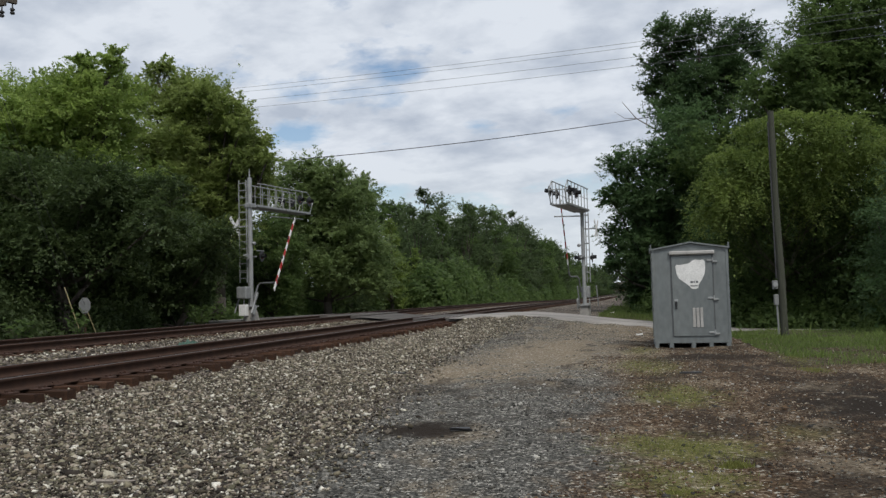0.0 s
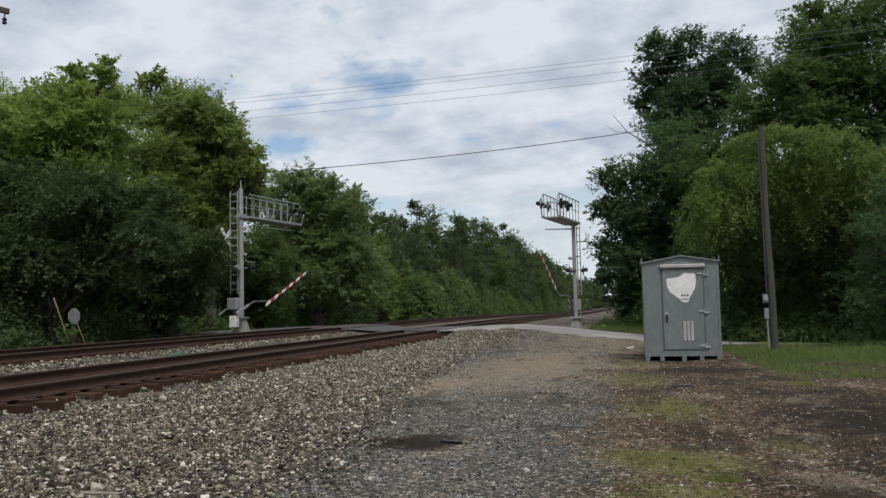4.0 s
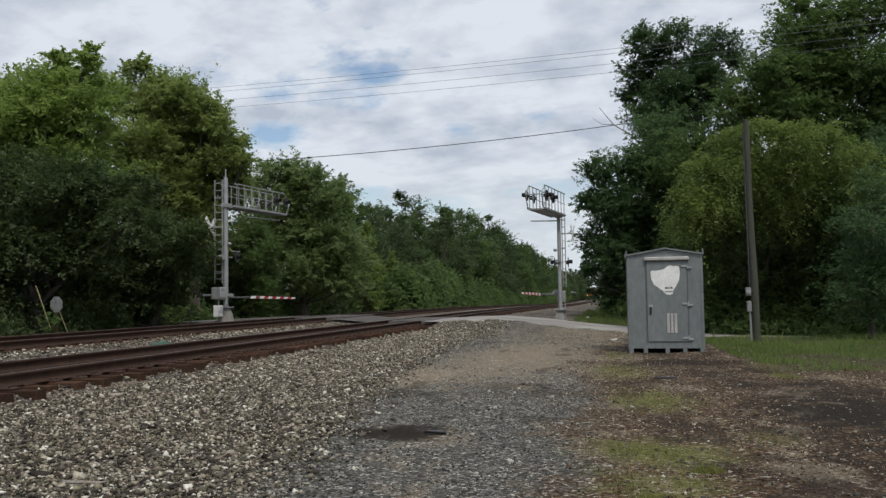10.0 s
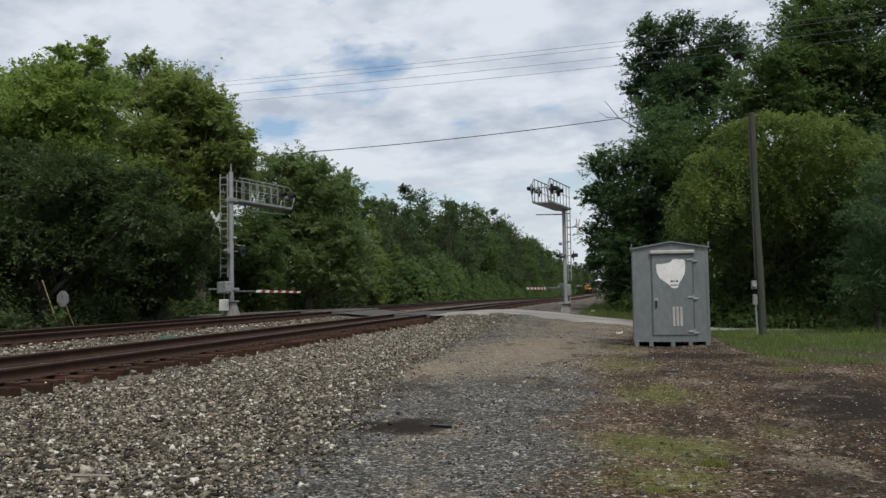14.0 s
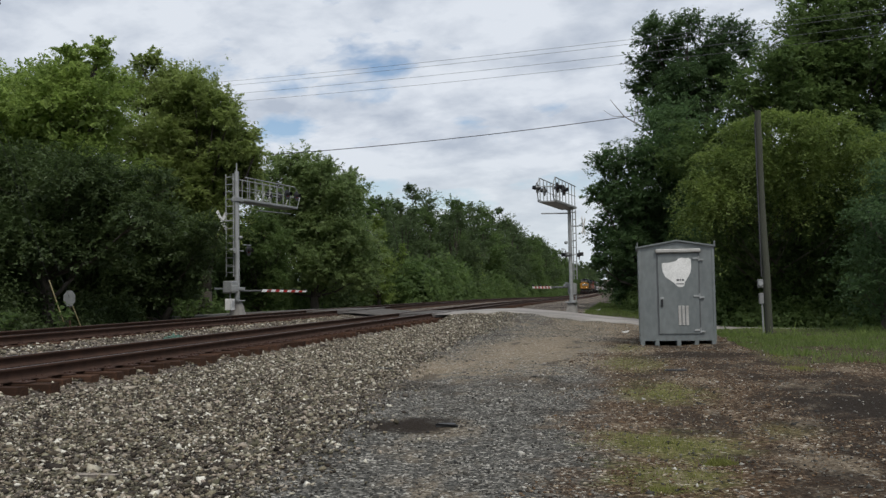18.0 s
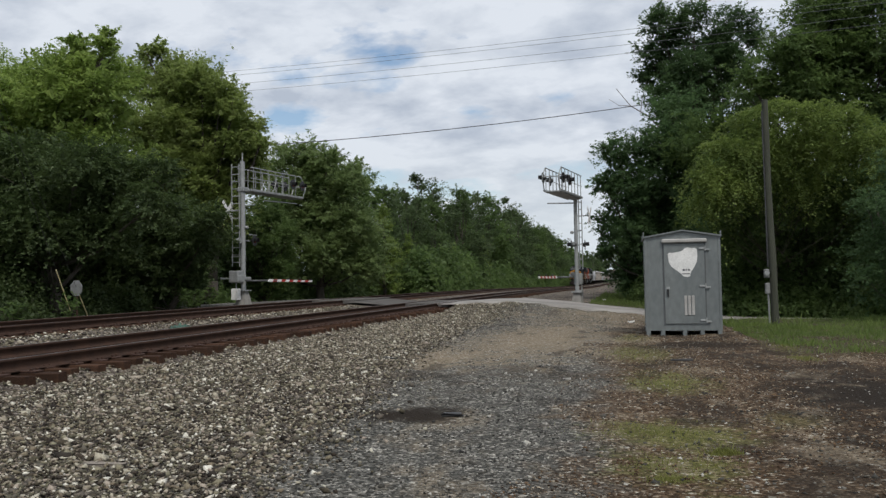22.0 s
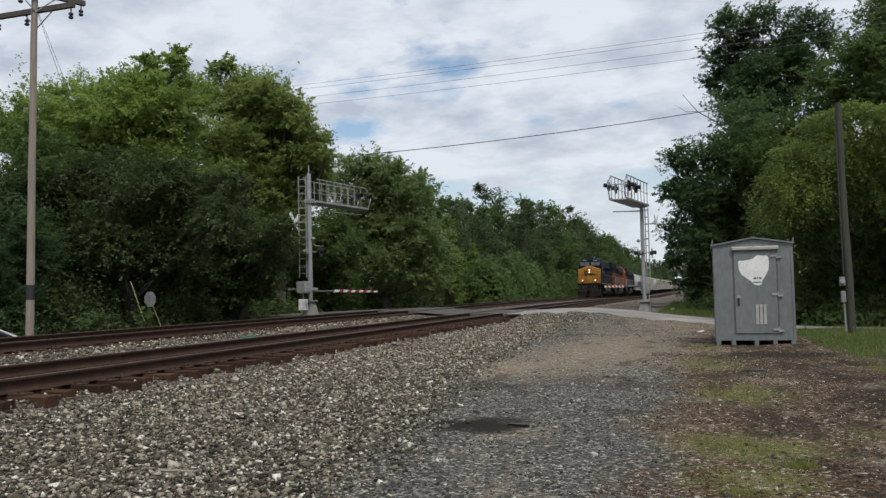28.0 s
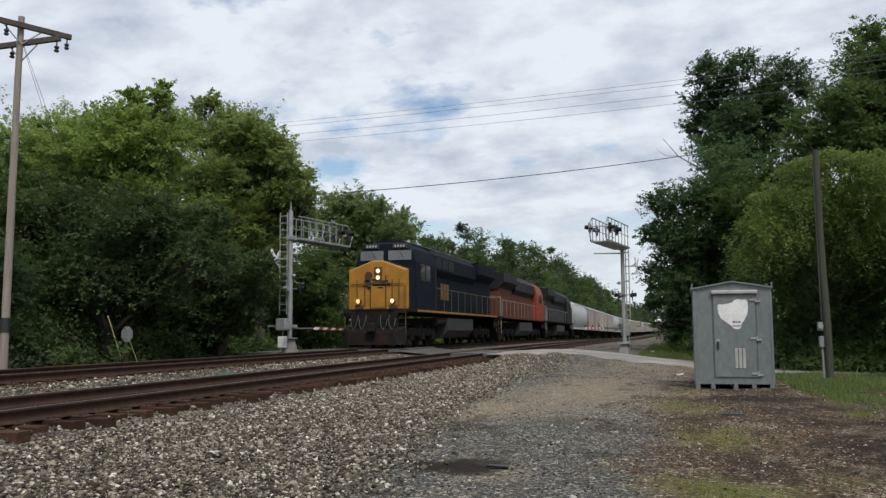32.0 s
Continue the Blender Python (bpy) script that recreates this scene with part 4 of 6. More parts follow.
# model trees, 12 m tall, for the rest of the woods
PROTO = [
    make_tree(11, grown(11, 12.0, 8.4, 1.6, 26), M_LEAF, L_FULL, ground_pose(-27.5, 23.5, 0, 0.74), 0.13, per_m2=44),
    make_tree(12, grown(12, 12.0, 7.6, 2.0, 24), M_LEAF, L_FULL, ground_pose(-27.0, 31.5, 40, 0.84), 0.13, per_m2=44),
    make_tree(13, grown(13, 12.0, 9.0, 1.4, 26), M_LEAF_DARK, "dark green broadleaf tree with a dense rounded crown", ground_pose(13.5, 38.0, 150, 0.84), 0.13, per_m2=44),
]
FAR_PROTO = [
    make_tree(21, grown(21, 13.8, 8.6, 0.2, 20), M_LEAF_HAZY, "green broadleaf tree in the row along the line", ground_pose(-22.6, 64.5, 0, 0.90), 0.21, 24, 22, 1.0, inner=40, body=0.5),
    make_tree(22, grown(22, 13.8, 7.4, 0.2, 18, 0.35), M_LEAF, "dark green tree in the row along the line", ground_pose(-22.0, 70.0, 0, 0.84), 0.21, 24, 22, 1.0, inner=40, body=0.5),
    make_tree(23, grown(23, 13.8, 9.2, 0.2, 20, 0.1), M_LEAF_HAZY, "hazed green tree in the row along the line", ground_pose(-22.5, 78.5, 0, 0.80), 0.21, 24, 22, 1.0, inner=40, body=0.5),
    make_tree(24, grown(24, 13.8, 6.6, 0.2, 18, 0.5), M_LEAF_SUN, "young yellow-green tree in the row along the line", ground_pose(-19.9, 71.5, 0, 0.58), 0.19, 24, 22, 0.9, inner=40, body=0.5),
]
# left wood: behind and between the large trees
for k, q, s, turn, size, tall in (
        (2, -31.5, 20, 10, 0.70, 1.00), (2, -33, 27, 70, 0.84, 1.00), (0, -30, 30, 130, 0.80, 1.00), (1, -33.5, 38.5, 200, 0.92, 1.0),
        (0, -29, 42, 250, 0.98, 1.05), (1, -25.0, 51.0, 100, 0.84, 1.0), (2, -36, 34, 260, 0.90, 1.0), (2, -29.5, 15.5, 350, 0.70, 1.00), (0, -26.5, 57, 90, 0.84, 1.0),
        (2, -24.5, 27.0, 20, 0.60, 1.0), (1, -25.5, 38.8, 70, 0.80, 1.0), (0, -22.6, 41.0, 160, 0.74, 1.0), (1, -29.0, 34.5, 290, 0.84, 1.0), (0, -23.0, 48.0, 320, 0.55, 1.0), (1, -21.6, 50.5, 230, 0.74, 1.0), (0, -22.4, 53.0, 80, 0.80, 1.0)):
    copy_thing(PROTO[k], ground_pose(q, s, turn, size, tall))
# deeper rows added behind, to keep sky light out of the wood
for i in range(9):
    copy_thing(FAR_PROTO[i % 2], ground_pose(-43.0 - 3 * (i % 2), 14.0 + i * 6.5, i * 77, 0.85))
# the row along the far track: front trees one by one, then receding
for k, q, s, turn, size, tall in (
        (1, -23.0, 77.0, 200, 1.06, 1.0), (2, -21.0, 84.0, 30, 0.96, 1.0), (3, -19.6, 79.0, 100, 0.70, 1.05), (1, -20.0, 90.5, 70, 0.88, 1.0), (0, -22.5, 98.0, 150, 1.16, 1.0), (3, -19.8, 101.0, 290, 0.76, 1.0),
        (2, -22.0, 92.0, 310, 1.02, 1.0), (2, -20.0, 108.0, 230, 1.06, 1.0), (1, -21.5, 115.0, 10, 1.26, 1.0), (0, -22.0, 125.0, 90, 1.25, 1.0), (3, -19.6, 121.0, 180, 0.98, 1.0), (1, -20.6, 134.0, 270, 1.32, 1.0), (2, -20.2, 142.0, 60, 1.22, 1.0),
        (0, -19.9, 150.0, 200, 1.28, 1.0)):
    copy_thing(FAR_PROTO[k], ground_pose(q, s, turn, size, tall))
rnd = random.Random(5)
s = 96.0
while s < 640:
    for q0 in (-20.6, -26.5):
        if s > 152 or q0 < -23:
            size = rnd.uniform(0.84, 1.06) * (1.10 + 0.24 * float(ramp(s, 95, 170)) - 0.14 * float(ramp(s, 220, 320)))
            copy_thing(FAR_PROTO[rnd.choice((0, 1, 1, 2, 3))], ground_pose(q0 + rnd.uniform(-1.2, 1.2) + float(bend(s)), s + rnd.uniform(-2, 2), rnd.uniform(0, 360), size, rnd.uniform(0.95, 1.08)))
    s += 5.0 + s * 0.022
# right wood, behind the large trees
for k, q, s, turn, size, tall in (
        (2, 9.5, 58.0, 120, 1.0, 1.0), (2, 5.4, 58.5, 20, 1.12, 1.05), (2, 2.2, 62.0, 240, 0.80, 1.0), (1, 1.9, 72.0, 60, 0.86, 1.0), (1, 3.0, 82.0, 300, 1.0, 1.0), (2, 15.6, 47.5, 60, 1.30, 1.1), (2, 6.0, 47.0, 90, 0.86, 1.0), (2, 18.6, 52.0, 10, 1.5, 1.0),
        (2, 17.0, 40.0, 210, 1.15, 1.0), (2, 12.6, 34.0, 270, 0.62, 1.0), (2, 4.6, 51.0, 330, 0.80, 1.0), (2, 12.5, 43.0, 200, 0.95, 1.0), (2, 9.2, 42.5, 40, 0.74, 1.0), (2, 7.0, 43.5, 160, 0.78, 1.0)):
    copy_thing(PROTO[k], ground_pose(q, s, turn, size, tall))
s = 92.0
while s < 800:
    for back in (0, 6.0):
        size = rnd.uniform(0.75, 1.0)
        q = -0.0122 * min(s, 330) + 4.1 * size + back + rnd.uniform(0, 0.8) + 0.8 * float(bend(s))
        copy_thing(FAR_PROTO[rnd.randrange(2)], ground_pose(q, s, rnd.uniform(0, 360), size))
    s += 8.0 + s * 0.03
# woods that close the line far off
for i in range(24):
    copy_thing(FAR_PROTO[i % 2], ground_pose(-90 + i * 8.0, 1345 + rnd.uniform(-12, 12), rnd.uniform(0, 360), rnd.uniform(1.8, 2.3)))
for i in range(9):
    copy_thing(FAR_PROTO[i % 2], ground_pose(-19.5 - i * 5.5, 690 + rnd.uniform(-20, 20), rnd.uniform(0, 360), rnd.uniform(1.7, 2.1)))


def shrub_strip(name, spots, leaf, per_m, material, label, seed):
    """Undergrowth: leafy mounds (q, s, radius, height) as one mass."""
    rng = np.random.default_rng(seed)
    vs, fs, k = [], [], 0
    for q, s, r, h in spots:
        n = int(per_m * r * max(h, r))
        d = rng.normal(size=(n, 3))
        d /= np.linalg.norm(d, axis=1, keepdims=True)
        d[:, 2] = np.abs(d[:, 2])
        p = d * rng.uniform(0.45, 1.05, (n, 1)) ** 0.6 * np.array([r, r, h]) * (1 + 0.25 * np.sin(5 * d[:, :1] + 4 * d[:, 1:2] * 3))
        p += np.array([q, s, float(land(q, s)) - 0.05])
        v, f = leaf_cards(rng, p, d, leaf)
        vs.append(v)
        fs.append(f + k)
        k += len(v)
    ob = new(name, mesh_of(name, np.concatenate(vs), np.concatenate(fs), material))
    return tagged(ob, label, "undergrowth", kind="stuff")


rnd = random.Random(9)
spots = []
s = 14.0
while s < 75:
    if s > 27:
        spots.append((-21.4 + rnd.uniform(-1.0, 0.6), s, rnd.uniform(0.7, 1.3), rnd.uniform(0.8, 2.0)))
    if s > 25:
        spots.append((-23.4 + rnd.uniform(-1.0, 1.0), s, rnd.uniform(1.2, 1.8), rnd.uniform(1.6, 3.4)))
    s += 1.5
s = 12.0
while s < 80:
    spots.append((-30.0 + rnd.uniform(-1.5, 1.5), s, rnd.uniform(1.8, 2.6), rnd.uniform(3.0, 5.0)))
    s += 2.4
s = 16.0
while s < 95:
    spots.append((-39.0 + rnd.uniform(-1.5, 1.5), s, rnd.uniform(2.6, 3.4), rnd.uniform(5.0, 7.0)))
    s += 3.2
for q, s in ((-26.0, 45.0), (-27.5, 48.0)):
    spots.append((q, s, 2.2, 4.5))
# canopy shade is painted into this undergrowth's leaf colour
shrub_strip("undergrowth_left", [p for p in spots if p[1] < 39 and p[0] > -35], 0.11, 1000, M_LEAF_SHADE, "tangled undergrowth at the foot of the trees, shade put in its colour", 3)
shrub_strip("undergrowth_back", [p for p in spots if p[1] >= 39 or p[0] <= -35], 0.20, 300, M_LEAF, "green undergrowth deep between the trees", 13)
spots = []
s = 76.0
while s < 330:
    spots.append((-18.6 + rnd.uniform(-0.6, 0.8) + float(bend(s)), s, rnd.uniform(1.5, 2.4), rnd.uniform(2.0, 4.5)))
    s += 2.6 + s * 0.01
shrub_strip("undergrowth_far", spots, 0.30, 380, M_LEAF, "green shrubs along the far side of the line", 4)
spots = []
for i in range(46):
    q = rnd.uniform(3.2, 20.0)
    spots.append((q, 39.0 + rnd.uniform(0, 6.0) - 0.25 * q + rnd.uniform(0, 5), rnd.uniform(0.9, 1.6), rnd.uniform(0.9, 2.6)))
for i in range(34):
    s = rnd.uniform(52, 130)
    spots.append((1.3 + rnd.uniform(-0.8, 2.5) + (s - 50) * -0.012, s, rnd.uniform(0.8, 1.5), rnd.uniform(0.8, 2.4)))
for i in range(34):
    q = 3.4 + i * 0.5
    spots.append((q, 39.6 - 0.12 * q + rnd.uniform(-0.6, 0.8), rnd.uniform(0.8, 1.4), rnd.uniform(1.0, 2.5)))
for i in range(9):
    spots.append((5.0 + i * 0.6, 37.6 + rnd.uniform(-0.3, 0.6), 0.7, rnd.uniform(0.7, 1.3)))
shrub_strip("undergrowth_right", spots, 0.115, 850, M_LEAF, "dark green shrubs below the trees beside the road", 5)


def grass_patch(name, n, region, height, label, seed, material=None):
    rng = np.random.default_rng(seed)
    q, s = region(rng, n)
    n = len(q)
    base = np.stack([q, s, land(q, s) - 0.01], -1)
    a = rng.uniform(0, 2 * math.pi, n)
    h = height * np.exp(rng.normal(0, 0.4, n))
    h = h * np.where((s > 26) & (q < 6.5) & (s < 40), 0.55, 1.0) * (0.65 + 0.5 * np.sin(1.3 * q + 0.9 * s) ** 2)
    w = 0.003 + 0.012 * h
    side = np.stack([np.cos(a), np.sin(a), 0 * a], -1) * w[:, None]
    lean = np.stack([np.sin(a * 3), np.cos(a * 5), 0 * a], -1) * (h * rng.uniform(0.05, 0.6, n))[:, None]
    up = np.stack([0 * a, 0 * a, h], -1)
    v = np.stack([base - side, base + side, base + side * 0.6 + up * 0.6 + lean * 0.4, base + up + lean], 1)
    ob = new(name, mesh_of(name, v.reshape(-1, 3), np.arange(4 * n).reshape(n, 4), material or M_GRASS))
    return tagged(ob, label, "grass", kind="stuff")


def clumpy(q, s, rng, k=0.5):
    v = np.sin(1.9 * q + 0.8 * s) + np.sin(2.7 * s - 1.3 * q) + np.sin(5.1 * q + 3.3 * s) * 0.6
    return v > rng.uniform(-1.6, 1.6, len(q)) + k


def field(rng, n):
    q = 2.6 + rng.uniform(0, 1, n) ** 1.3 * 16
    s = rng.uniform(16.5, 36, n)
    keep = (q > 2.5 + np.maximum(0, 21.5 - s) * 0.12) & clumpy(q, s, rng, -0.6) & (np.abs(s - road_mid(q)) > ROAD_HALF)
    keep &= ((s > 19.8) | clumpy(q, s, rng, 0.9))
    return q[keep], s[keep]


def verge_area(rng, n):
    q = rng.uniform(-1.8, 6, n)
    s = rng.uniform(42.0, 75, n)
    keep = (np.abs(s - road_mid(q)) > ROAD_HALF) & clumpy(q, s, rng, -0.7)
    return q[keep], s[keep]


def moss_area(rng, n):
    spots_m = [(0.35, 8.5, 0.7, 0.6), (0.3, 7.1, 0.45, 0.4), (0.1, 16.6, 0.6, 1.2), (0.6, 12.4, 0.5, 0.9), (0.75, 7.6, 0.12, 0.1), (0.25, 6.6, 0.16, 0.12), (2.85, 15.6, 0.25, 0.5), (2.9, 17.5, 0.3, 1.2)]
    k = rng.integers(0, len(spots_m), n)
    c = np.array(spots_m)[k]
    q, s = c[:, 0] + rng.normal(0, 0.5, n) * c[:, 2], c[:, 1] + rng.normal(0, 0.5, n) * c[:, 3]
    return q, s


grass_patch("grass_field", 150000, field, 0.085, "rough green grass beside the gravel lot", 1)
grass_patch("grass_verge", 45000, verge_area, 0.13, "rough grass around the far signal mast", 2)
grass_patch("moss_grass", 11000, moss_area, 0.026, "low thin yellow-green grass in the gravel", 3, M_TUFT)

# leafy plants beside the far track, and a weed between the tracks
for q, s, r, h, n_leaf in ((-18.75, 24.3, 0.46, 0.72, 170), (-18.95, 27.4, 0.32, 0.80, 100), (-18.7, 17.6, 0.6, 0.8, 200), (-18.8, 36.0, 0.6, 0.9, 200)):
    rng = np.random.default_rng(int(s * 10))
    plant = thing("bush", pose(q, s, float(land(q, s))), "bright green leafy bush at the edge of the woods", "bush", "bushes beyond the far track")
    stems, vs = bmesh.new(), []
    for i in range(12):
        a = i * 2.4
        tip = Vector((math.cos(a) * r * rng.uniform(0.5, 1.1), math.sin(a) * r * rng.uniform(0.5, 1.1), h * rng.uniform(0.75, 1.15)))
        add_rod(stems, (0, 0, 0), tip * 0.7, 0.012, 0.008, 5)
        add_rod(stems, tip * 0.7, tip + Vector((tip.x, tip.y, 0)) * 0.35 - Vector((0, 0, 0.05)), 0.008, 0.003, 5)
        u = rng.uniform(0.35, 1.25, (n_leaf // 12, 1))
        vs.append(np.array(tip)[None] * u + rng.normal(0, 0.07, (n_leaf // 12, 3)))
    part("stems", stems, M_BARK, plant)
    p = np.concatenate(vs)
    v, f = leaf_cards(rng, p, np.tile([0, 0, 1.0], (len(p), 1)), 0.17)
    part("leaves", mesh_of("leaves", v, f, M_LEAF), None, plant)
shrub_strip("weeds_between_tracks", [(-10.95, 20.3, 0.28, 0.16), (-11.1, 20.9, 0.15, 0.14)], 0.07, 4000, M_WEED, "small blue-green weed in the ballast", 8)
# bare dead branch that sticks out of the right-hand wood
dead = thing("dead_branch", pose(1.4, 56.0, 11.2), "bare grey dead branch sticking out of a crown", "branch")
for pts, r in ((((1.2, 0, -0.9), (0.2, -0.3, 0.2), (-0.9, -0.5, 0.9), (-1.75, -0.6, 2.0)), 0.06), (((-0.3, -0.4, 0.5), (-0.2, -0.6, 1.3), (0.1, -0.8, 2.3)), 0.03), (((-0.9, -0.5, 0.9), (-1.6, -0.8, 0.9), (-2.2, -1.0, 1.3)), 0.025)):
    part("twig", tube(pts, [r * (1 - 0.75 * i / (len(pts) - 1)) for i in range(len(pts))], 6), M_DEAD, dead)
# ---- crossing signals ----
def flasher(parent, at, label="black round warning light with a hood and backing disc"):
    """A round background disc with a hooded lens, facing local -y."""
    body = part("flasher", rod((0, -0.012, 0), (0, 0.012, 0), 0.25, None, 20), M_BLACK, parent, label, at)
    bm = rod((0, 0.0, 0), (0, 0.14, 0), 0.12, 0.07, 12)
    part("housing", bm, M_BLACK, body)
    bm = bmesh.new()
    n = 12
    ring = []
    for i in range(n + 1):
        a = math.pi * (i / n) * 1.3 - 0.47
        ring.append((bm.verts.new((0.12 * math.cos(a), -0.012, 0.12 * math.sin(a))), bm.verts.new((0.125 * math.cos(a), -0.20, 0.125 * math.sin(a)))))
    for i in range(n):
        bm.faces.new((ring[i][0], ring[i + 1][0], ring[i + 1][1], ring[i][1]))
    bmesh.ops.solidify(bm, geom=bm.faces[:], thickness=0.006)
    part("hood", bm, M_BLACK, body)
    part("lens", rod((0, -0.03, 0), (0, -0.013, 0), 0.11, 0.115, 16), M_LENS, body)
    return body


M_LENS = mat("red_lens_glass", (0.16, 0.012, 0.010), 0.15, bump=0)


def crossbuck_bm(mid):
    bm = bmesh.new()
    for k, a in enumerate((48, -48)):
        add_box(bm, -0.55, 0.55, -0.006 - 0.014 * k, 0.006 - 0.014 * k, -0.09, 0.09, 0, 0, pose(*mid, 0, a, 0))
    return bm


def build_mast(at, arm_len, label, mast_h, spire, backs):
    """A cantilever signal mast; local +x points across the road along the arm, local +y to the traffic's side."""
    m = thing("cantilever_signal", at, label, "crossing signal", "the two cantilever signals")
    foot = bmesh.new()
    bmesh.ops.create_cone(foot, cap_ends=True, segments=4, radius1=0.50, radius2=0.20, depth=1.0, matrix=pose(0, 0, 0.16, 0, 0, 45))
    part("foundation", foot, M_CONC, m, "tapered pale concrete foundation")
    part("mast_pole", rod((0, 0, 0.55), (0, 0, mast_h), *((0.118, 0.105) if spire else (0.10, 0.092)), 14), M_GALV, m, "grey galvanised mast tube", smooth=False)
    part("base_flange", box(-0.26, 0.26, -0.26, 0.26, 0.62, 0.67, 0.008), M_GALV, m)
    if spire:
        part("finial", rod((0, 0, mast_h), (0, 0, mast_h + 0.40), 0.035, 0.02, 8), M_GALV, m)
    # ladder with cage rails on the outside
    top = mast_h - 0.1
    LY = 0.31 if spire else 0.20
    half = 0.20 if spire else 0.075
    for x in (-half, half):
        part("ladder_rail", rod((-0.12, LY + x, 1.75), (-0.12, LY + x, top), 0.026, None, 6), M_GALV, m)
    z = 1.95
    while z < top:
        part("ladder_rung", box(-0.14, -0.10, LY - half, LY + half, z - 0.018, z + 0.018), M_GALV, m)
        z += 0.34
    for z in (2.2, 3.6, 5.0):
        part("ladder_bracket", box(-0.13, -0.06, 0.06, LY + half, z, z + 0.04), M_GALV, m)
    # arm: walkway deck, lower chords, handrail truss
    zb = mast_h - 1.36 if spire else mast_h - 0.05
    part("arm_collar", box(-0.15, 0.28, -0.17, 0.17, zb - 0.04, zb + 0.16, 0.02), M_GALV, m)
    for y in (-0.36, 0.36):
        part("arm_chord", box(0.1, arm_len, y - 0.035, y + 0.035, zb, zb + 0.085), M_GALV, m)
        rail_top = rod((0.15, y, zb + 1.08), (arm_len - 0.25, y, zb + 1.08), 0.026, None, 8)
        part("hand_rail", rail_top, M_GALV, m)
        k = 0
        x = 0.35
        while x < arm_len - 0.15:
            part("rail_post", rod((x, y, zb + 0.1), (x, y, zb + 1.08), 0.020, None, 6), M_GALV, m)
            x += 0.62
    part("walkway_grating", box(0.15, arm_len, -0.36, 0.36, zb - 0.03, zb + 0.02), M_GALV, m)
    for y in (-0.36, 0.36):
        part("middle_rail", rod((0.15, y, zb + 0.58), (arm_len - 0.1, y, zb + 0.58), 0.016, None, 6), M_GALV, m)
    for i in range(3):
        x = 1.0 + i * 0.5
        part("brace", rod((x, -0.36, zb + 0.1), (x + 0.3, -0.36, zb + 0.56), 0.014, None, 5), M_GALV, m)
    tip = bmesh.new()
    for y in (-0.36, 0.36):
        add_rod(tip, (arm_len - 0.25, y, zb + 1.08), (arm_len + 0.28, y, zb + 0.62), 0.025, None, 6)
        add_rod(tip, (arm_len + 0.28, y, zb + 0.62), (arm_len, y, zb + 0.08), 0.025, None, 6)
    add_rod(tip, (arm_len + 0.28, -0.36, zb + 0.62), (arm_len + 0.28, 0.36, zb + 0.62), 0.025, None, 6)
    part("end_guard", tip, M_GALV, m)
    if spire:
        part("guard_arm", rod((arm_len * 0.30, -0.2, zb - 0.35), (arm_len * 0.92, -0.2, zb - 0.28), 0.028, None, 6), M_GALV, m)
    else:
        part("guard_arm", rod((0.05, 0.1, zb - 0.20), (0.20, -1.35, zb - 0.16), 0.032, None, 6), M_GALV, m)
    for x in (arm_len - 0.45, arm_len - 1.35) if backs else (arm_len - 0.4, arm_len - 1.6):
        for y, t in ((-0.42, 0), (0.42, 180)):
            flasher(m, pose(x + (0.0 if t else 0.30), y, zb + 0.62, 0, 0, t))
    # low flashers, crossbuck, bell
    lit_side = 0.42 if spire else -0.42
    for y, t in ((-0.34, 0), (0.34, 180)):
        flasher(m, pose(lit_side, y, 2.95, 0, 0, t + 8))
    part("light_back", rod((-lit_side * 0.8, -0.10, 2.95), (-lit_side * 0.8, 0.12, 2.95), 0.13, 0.09, 14), M_GALV if spire else M_GALV_DARK, m, "grey back of a warning light")
    part("light_crossarm", rod((-0.5, 0, 2.95), (0.5, 0, 2.95), 0.03, None, 8), M_GALV, m)
    part("light_bracket", rod((0.1, -0.25, 3.22), (0.75, -0.25, 3.22), 0.02, None, 6), M_GALV, m)
    cx, cy = (-0.35, 0.58) if spire else (-0.3, 0.62)
    part("crossbuck", crossbuck_bm((cx, cy, 4.35)), M_WHITE, m, "white crossed warning boards")
    part("crossbuck_bracket", rod((cx, cy, 4.35), (0, 0, 4.35), 0.022, None, 6), M_GALV, m)
    part("bell", add_ball(bmesh.new(), (0.0, -0.20, 3.55), 0.10, 1, 1, 0.8, 10), M_GALV, m)
    # gate machine and junction box
    mx, my = ((-0.56, -0.13), (-0.12, 0.42)) if spire else ((-0.42, -0.12), (-0.2, 0.2))
    part("gate_machine", box(*mx, *my, 1.0, 1.56, 0.04), M_GALV, m, "grey gate machine case")
    part("machine_door", box(mx[0] - 0.02, mx[0], my[0] + 0.04, my[1] - 0.04, 1.05, 1.5, 0.006), M_GALV, m)
    jy = 0.0 if spire else -0.17
    part("junction_box", box(-0.50, -0.22, jy - 0.02, jy + 0.34, 0.22, 0.74, 0.02), M_WHITE if spire else M_GALV, m, "pale junction box at the foot of the mast")
    part("conduit", rod((-0.35, 0.15, 0.7), (-0.35, 0.15, 1.0), 0.03, None, 6), M_GALV, m)
    return m


GATE_OFF, GATE_Z = 0.70, 1.10


